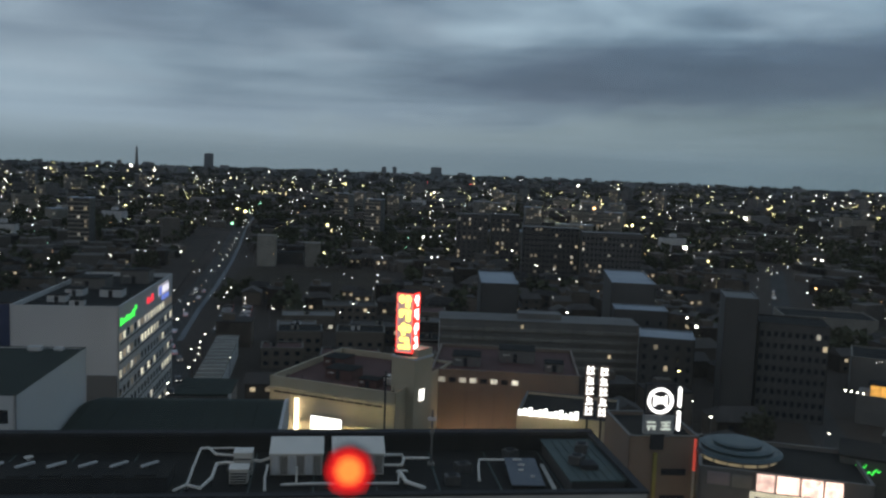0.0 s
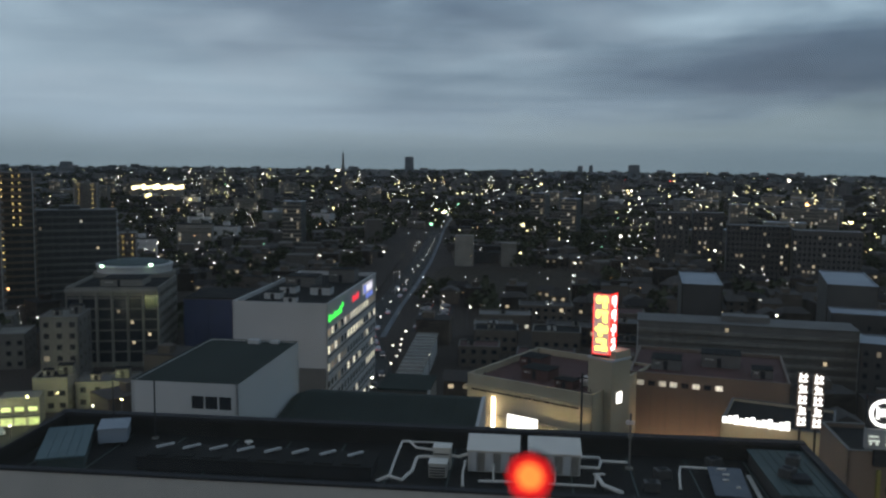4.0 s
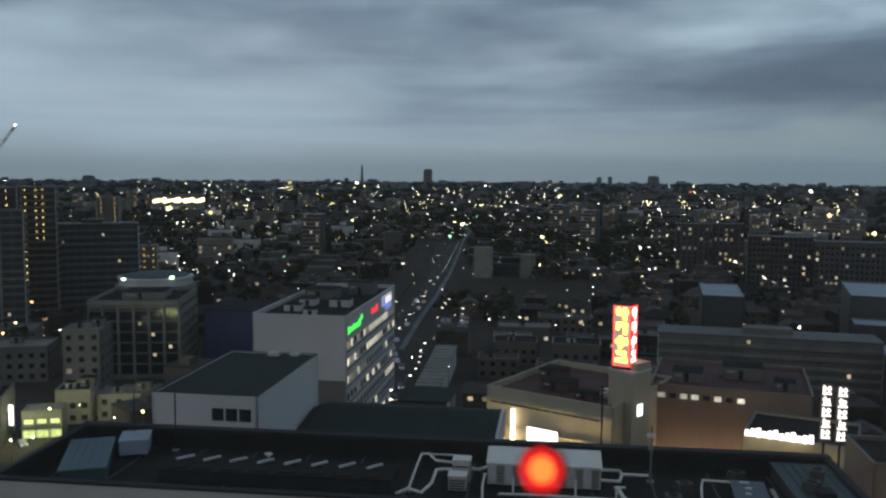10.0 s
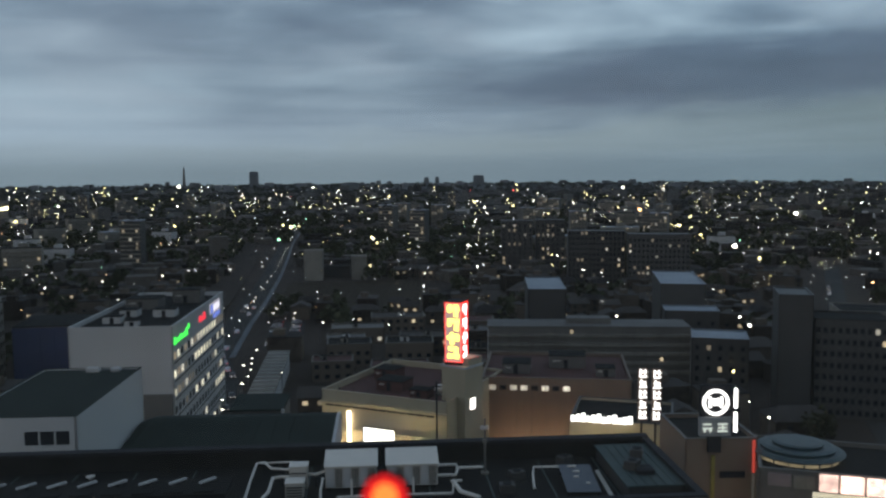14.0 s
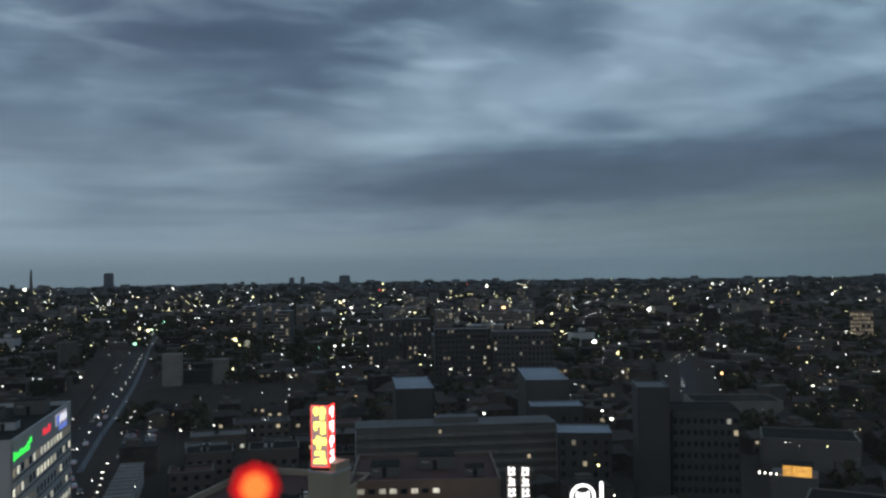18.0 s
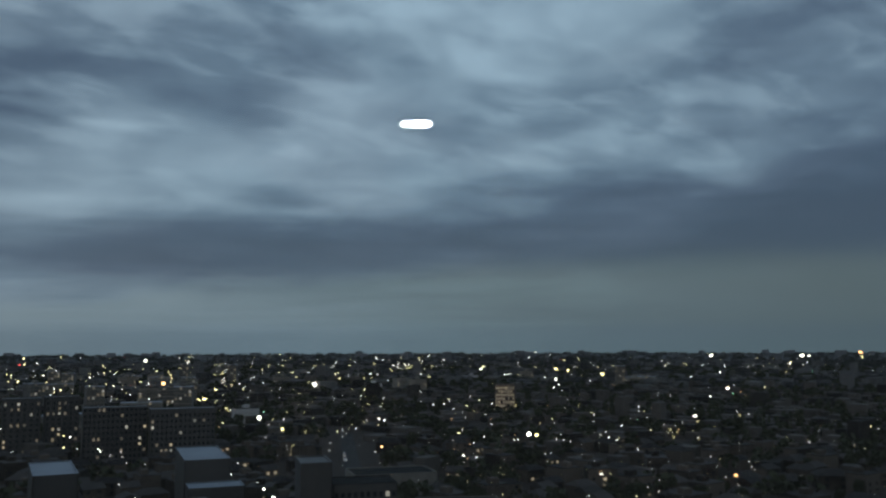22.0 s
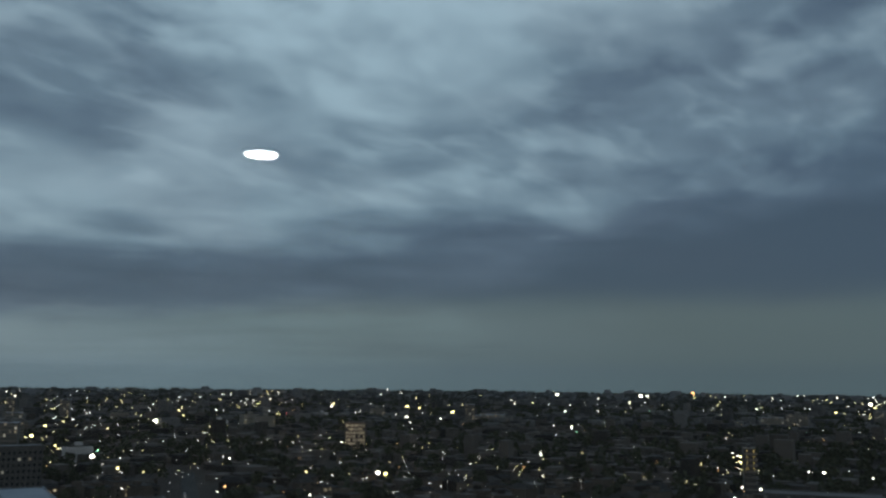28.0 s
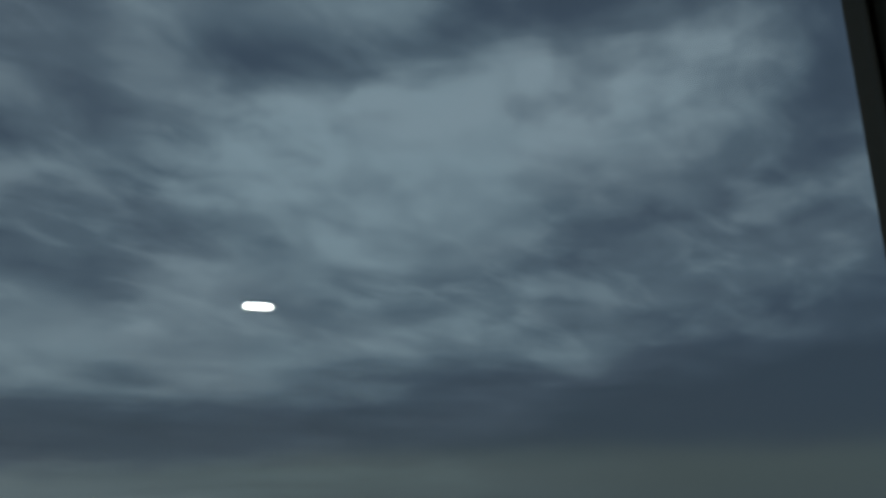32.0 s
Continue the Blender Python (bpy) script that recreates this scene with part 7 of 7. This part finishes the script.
far_lights(240, 22, "y", 480, 4500, 0.4, 1.0)
far_lights(45, 23, "o", 420, 3500, 0.35, 0.8)
far_lights(26, 24, "g", 500, 3500, 0.4, 0.9)
far_lights(200, 25, "w", 1500, 4500, 0.5, 1.2)
far_lights(150, 26, "y", 1800, 4500, 0.5, 1.3)
far_lights(130, 27, "y", 1200, 3200, 0.4, 0.95, -38, -6)
far_lights(90, 28, "w", 900, 3200, 0.4, 0.85, -46, -6)
far_lights(70, 29, "y", 1000, 2600, 0.5, 1.1, 2, 24)
far_lights(60, 30, "w", 2400, 4400, 0.5, 1.2, 22, 68)
far_lights(60, 34, "w", 330, 1000, 0.4, 0.8, 2, 62)
far_lights(24, 35, "y", 330, 1000, 0.4, 0.8, 2, 62)
far_lights(170, 37, "y", 1300, 4300, 0.45, 0.95, -46, 28)
far_lights(110, 38, "w", 1100, 4300, 0.45, 0.9, -46, 28)
far_lights(24, 39, "r", 1200, 4300, 0.4, 0.8, -46, 60)
far_lights(90, 47, "w", 280, 900, 0.35, 0.7, 26, 50)
far_lights(70, 48, "y", 280, 900, 0.35, 0.7, 26, 50)
far_lights(40, 36, "w", 300, 900, 0.4, 0.9, -48, 0)
far_lights(420, 41, "w", 700, 4500, 0.28, 0.6, -55, 24)
far_lights(120, 45, "w", 1800, 4500, 0.35, 0.8, 22, 74)
far_lights(400, 42, "y", 700, 4500, 0.28, 0.6, -55, 24)
far_lights(120, 46, "y", 1800, 4500, 0.35, 0.8, 22, 74)
far_lights(260, 43, "w", 300, 1200, 0.32, 0.6)
far_lights(150, 44, "o", 300, 2000, 0.3, 0.6)

# floodlit depot far to the north-west
x, y = spot(-33.3, 1365)
t = thing("lit_depot", pose(x, y, 0, 0, 0, 32.2), "long depot far off with brightly lit yellow bays", "building")
part("body", box(0, 0.5, 0, 75, 20, 27), CONCRETE, t)
DEPOT = glow("depot_light", (1.0, 0.88, 0.5), 4.0, 0.7, 0.08)
for k in range(15):
    part("lit_bay", box(k * 5 + 0.4, 0.1, 16.0 + (k * 7 % 3), k * 5 + 4.6, 0.496, 20.5 + (k * 5 % 4)), DEPOT, t)
part("roof", box(-1, -2.0, 27.004, 76, 21, 28), GREY, t)

# ---- the room at the window ----
rm = pose(0, 0, 0, 0, 0, -8)
P = 0.72
room = thing("window_1", rm, "wide fixed window in a bronze metal frame", "window", kind="structure")
for x0, x1 in ((-1.36, -1.15), (1.366, 1.57)):
    part("jamb", box(x0, P + 0.055, 63.4, x1, P + 0.1, 66.1), FRAMEBROWN, room)
    part("inner_jamb", box(x0 - (0.012 if x0 < 0 else -0.012), P - 0.06, 63.4, x1 - (0.012 if x0 < 0 else -0.012), P + 0.051, 66.1), ROOMWALL, room)
part("lower_panel", box(-1.14, P - 0.02, 63.4, 1.36, P + 0.05, 64.296), ROOMWALL, room)
part("window_sill", box(-1.14, P - 0.5, 64.30, 1.36, P + 0.1, 64.36, 0.01), FRAMEBROWN, room)
part("head_rail", box(-1.36, P - 0.06, 66.104, 1.57, P + 0.1, 66.2), FRAMEBROWN, room)
gm = bpy.data.materials.new("window_glass")
gm.use_nodes = True
gt = gm.node_tree
gt.nodes.clear()
go, gx, gtr, ggl = (gt.nodes.new(k) for k in ("ShaderNodeOutputMaterial", "ShaderNodeMixShader", "ShaderNodeBsdfTransparent", "ShaderNodeBsdfGlossy"))
ggl.inputs["Roughness"].default_value = 0.0
gx.inputs[0].default_value = 0.05
gd, gy = gt.nodes.new("ShaderNodeBsdfTranslucent"), gt.nodes.new("ShaderNodeMixShader")
gd.inputs[0].default_value = (0.9, 0.82, 0.70, 1)
gy.inputs[0].default_value = 0.016
gt.links.new(gtr.outputs[0], gx.inputs[1]), gt.links.new(ggl.outputs[0], gx.inputs[2]), gt.links.new(gx.outputs[0], gy.inputs[1]), gt.links.new(gd.outputs[0], gy.inputs[2]), gt.links.new(gy.outputs[0], go.inputs[0])
glass = part("pane", box(-1.135, P + 0.062, 64.362, 1.362, P + 0.068, 66.098), gm, room)
glass.visible_shadow = False
for nm, q in (("wall_left", (-2.3, P - 0.02, 62.9, -1.375, P + 0.2, 66.279)), ("wall_right", (1.585, P - 0.02, 62.9, 2.3, P + 0.2, 66.279)), ("wall_below", (-1.37, P - 0.02, 62.9, 1.58, P + 0.05, 63.39)),
              ("wall_above", (-1.37, P - 0.02, 66.203, 1.58, P + 0.2, 66.279)), ("wall_back", (-2.3, -4.8, 63.353, 2.3, -4.6, 66.279)), ("wall_west", (-2.5, -4.8, 63.353, -2.303, P + 0.2, 66.279)),
              ("wall_east", (2.303, -4.8, 63.353, 2.5, P + 0.2, 66.279)), ("floor", (-2.5, -4.8, 63.1, 2.5, P - 0.024, 63.35)), ("ceiling", (-2.5, -4.8, 66.282, 2.5, P + 0.2, 66.582))):
    solo(nm, box(*q), ROOMWALL, "plain dim hotel room " + nm.split("_")[0], nm.split("_")[0], rm, kind="structure")
solo("hotel_tower", boxes([(-9, -24, 0, 9, -4.9, 72), (-9, -4.9, 0, 9, P, 62.85)]), CONCRETE, "plain high tower that holds the room", "building", rm, kind="structure")

# the ceiling lamp behind the camera, whose mirror image stands in the window pane
lampx, lampy, lampz = 1.670, -3.715, 66.282
t = thing("ceiling_lamp", rm @ pose(lampx, lampy, lampz), "bright round white lamp fixed flush to the ceiling", "lamp")
part("rim", lathe([(0.118, 0.0), (0.128, -0.004), (0.128, -0.02), (0.118, -0.024), (0.114, -0.018)], 40), PAINTED, t)
part("diffuser", lathe([(0.112, -0.004), (0.112, -0.014), (0.095, -0.022), (0.05, -0.028), (0.002, -0.03)], 40), glow("lamp_diffuser", (1.0, 1.0, 0.97), 85.0), t, "glowing white diffuser")
# unseen slab added to block the ceiling lamp's mirror image from a raised eye
solo("bulkhead", box(-2.3, -0.46, 65.412, 2.3, -0.40, lampz - 0.006), ROOMWALL, "added unseen slab that blocks the mirrored ceiling lamp", "beam", rm, kind="structure")

# red glow built as a small lamp; its foot and stem are added supports
lx, ly, lz = -0.061, 0.496, 64.818
lamp = thing("indicator_lamp", pose(lx, ly, 64.36), "small glowing red lamp on a thin stem standing on the sill", "lamp")
part("foot", lathe([(0.03, 0), (0.03, 0.006), (0.006, 0.012)], 16), DARKMETAL, lamp)
part("stem", tube([(0, 0, 0.012), (0, 0, lz - 64.36 - 0.014)], 0.0014, 8), DARKMETAL, lamp)
part("bulb", lathe([(0.0005, lz - 64.36 - 0.008), (0.0055, lz - 64.36 - 0.0058), (0.008, lz - 64.36), (0.0055, lz - 64.36 + 0.0058), (0.0005, lz - 64.36 + 0.008)], 20), glow("bulb_core", (1.0, 0.45, 0.06), 1.5), lamp, "orange glowing core")
rg = bpy.data.materials.new("red_lens")
rg.use_nodes = True
rt = rg.node_tree
rt.nodes.clear()
ro, rx, rtr, rem = (rt.nodes.new(k) for k in ("ShaderNodeOutputMaterial", "ShaderNodeMixShader", "ShaderNodeBsdfTransparent", "ShaderNodeEmission"))
rem.inputs[0].default_value, rem.inputs[1].default_value = (1.0, 0.02, 0.025, 1), 1.0
rx.inputs[0].default_value = 0.62
rt.links.new(rtr.outputs[0], rx.inputs[1]), rt.links.new(rem.outputs[0], rx.inputs[2]), rt.links.new(rx.outputs[0], ro.inputs[0])
part("lens", lathe([(0.0005, lz - 64.36 - 0.0135), (0.010, lz - 64.36 - 0.0095), (0.0135, lz - 64.36), (0.010, lz - 64.36 + 0.0095), (0.0005, lz - 64.36 + 0.0135)], 24), rg, lamp, "red glowing lens")
# unseen cup added so that the pane does not mirror the red lens
part("back_shade", lathe([(0.0141, 0.0), (0.0141, 0.006), (0.0105, 0.0125), (0.0005, 0.0146)], 24), DARKMETAL, lamp, "added dark cup that keeps the lens from mirroring in the pane", at=pose(0, 0, lz - 64.36, -90, 0, 0))
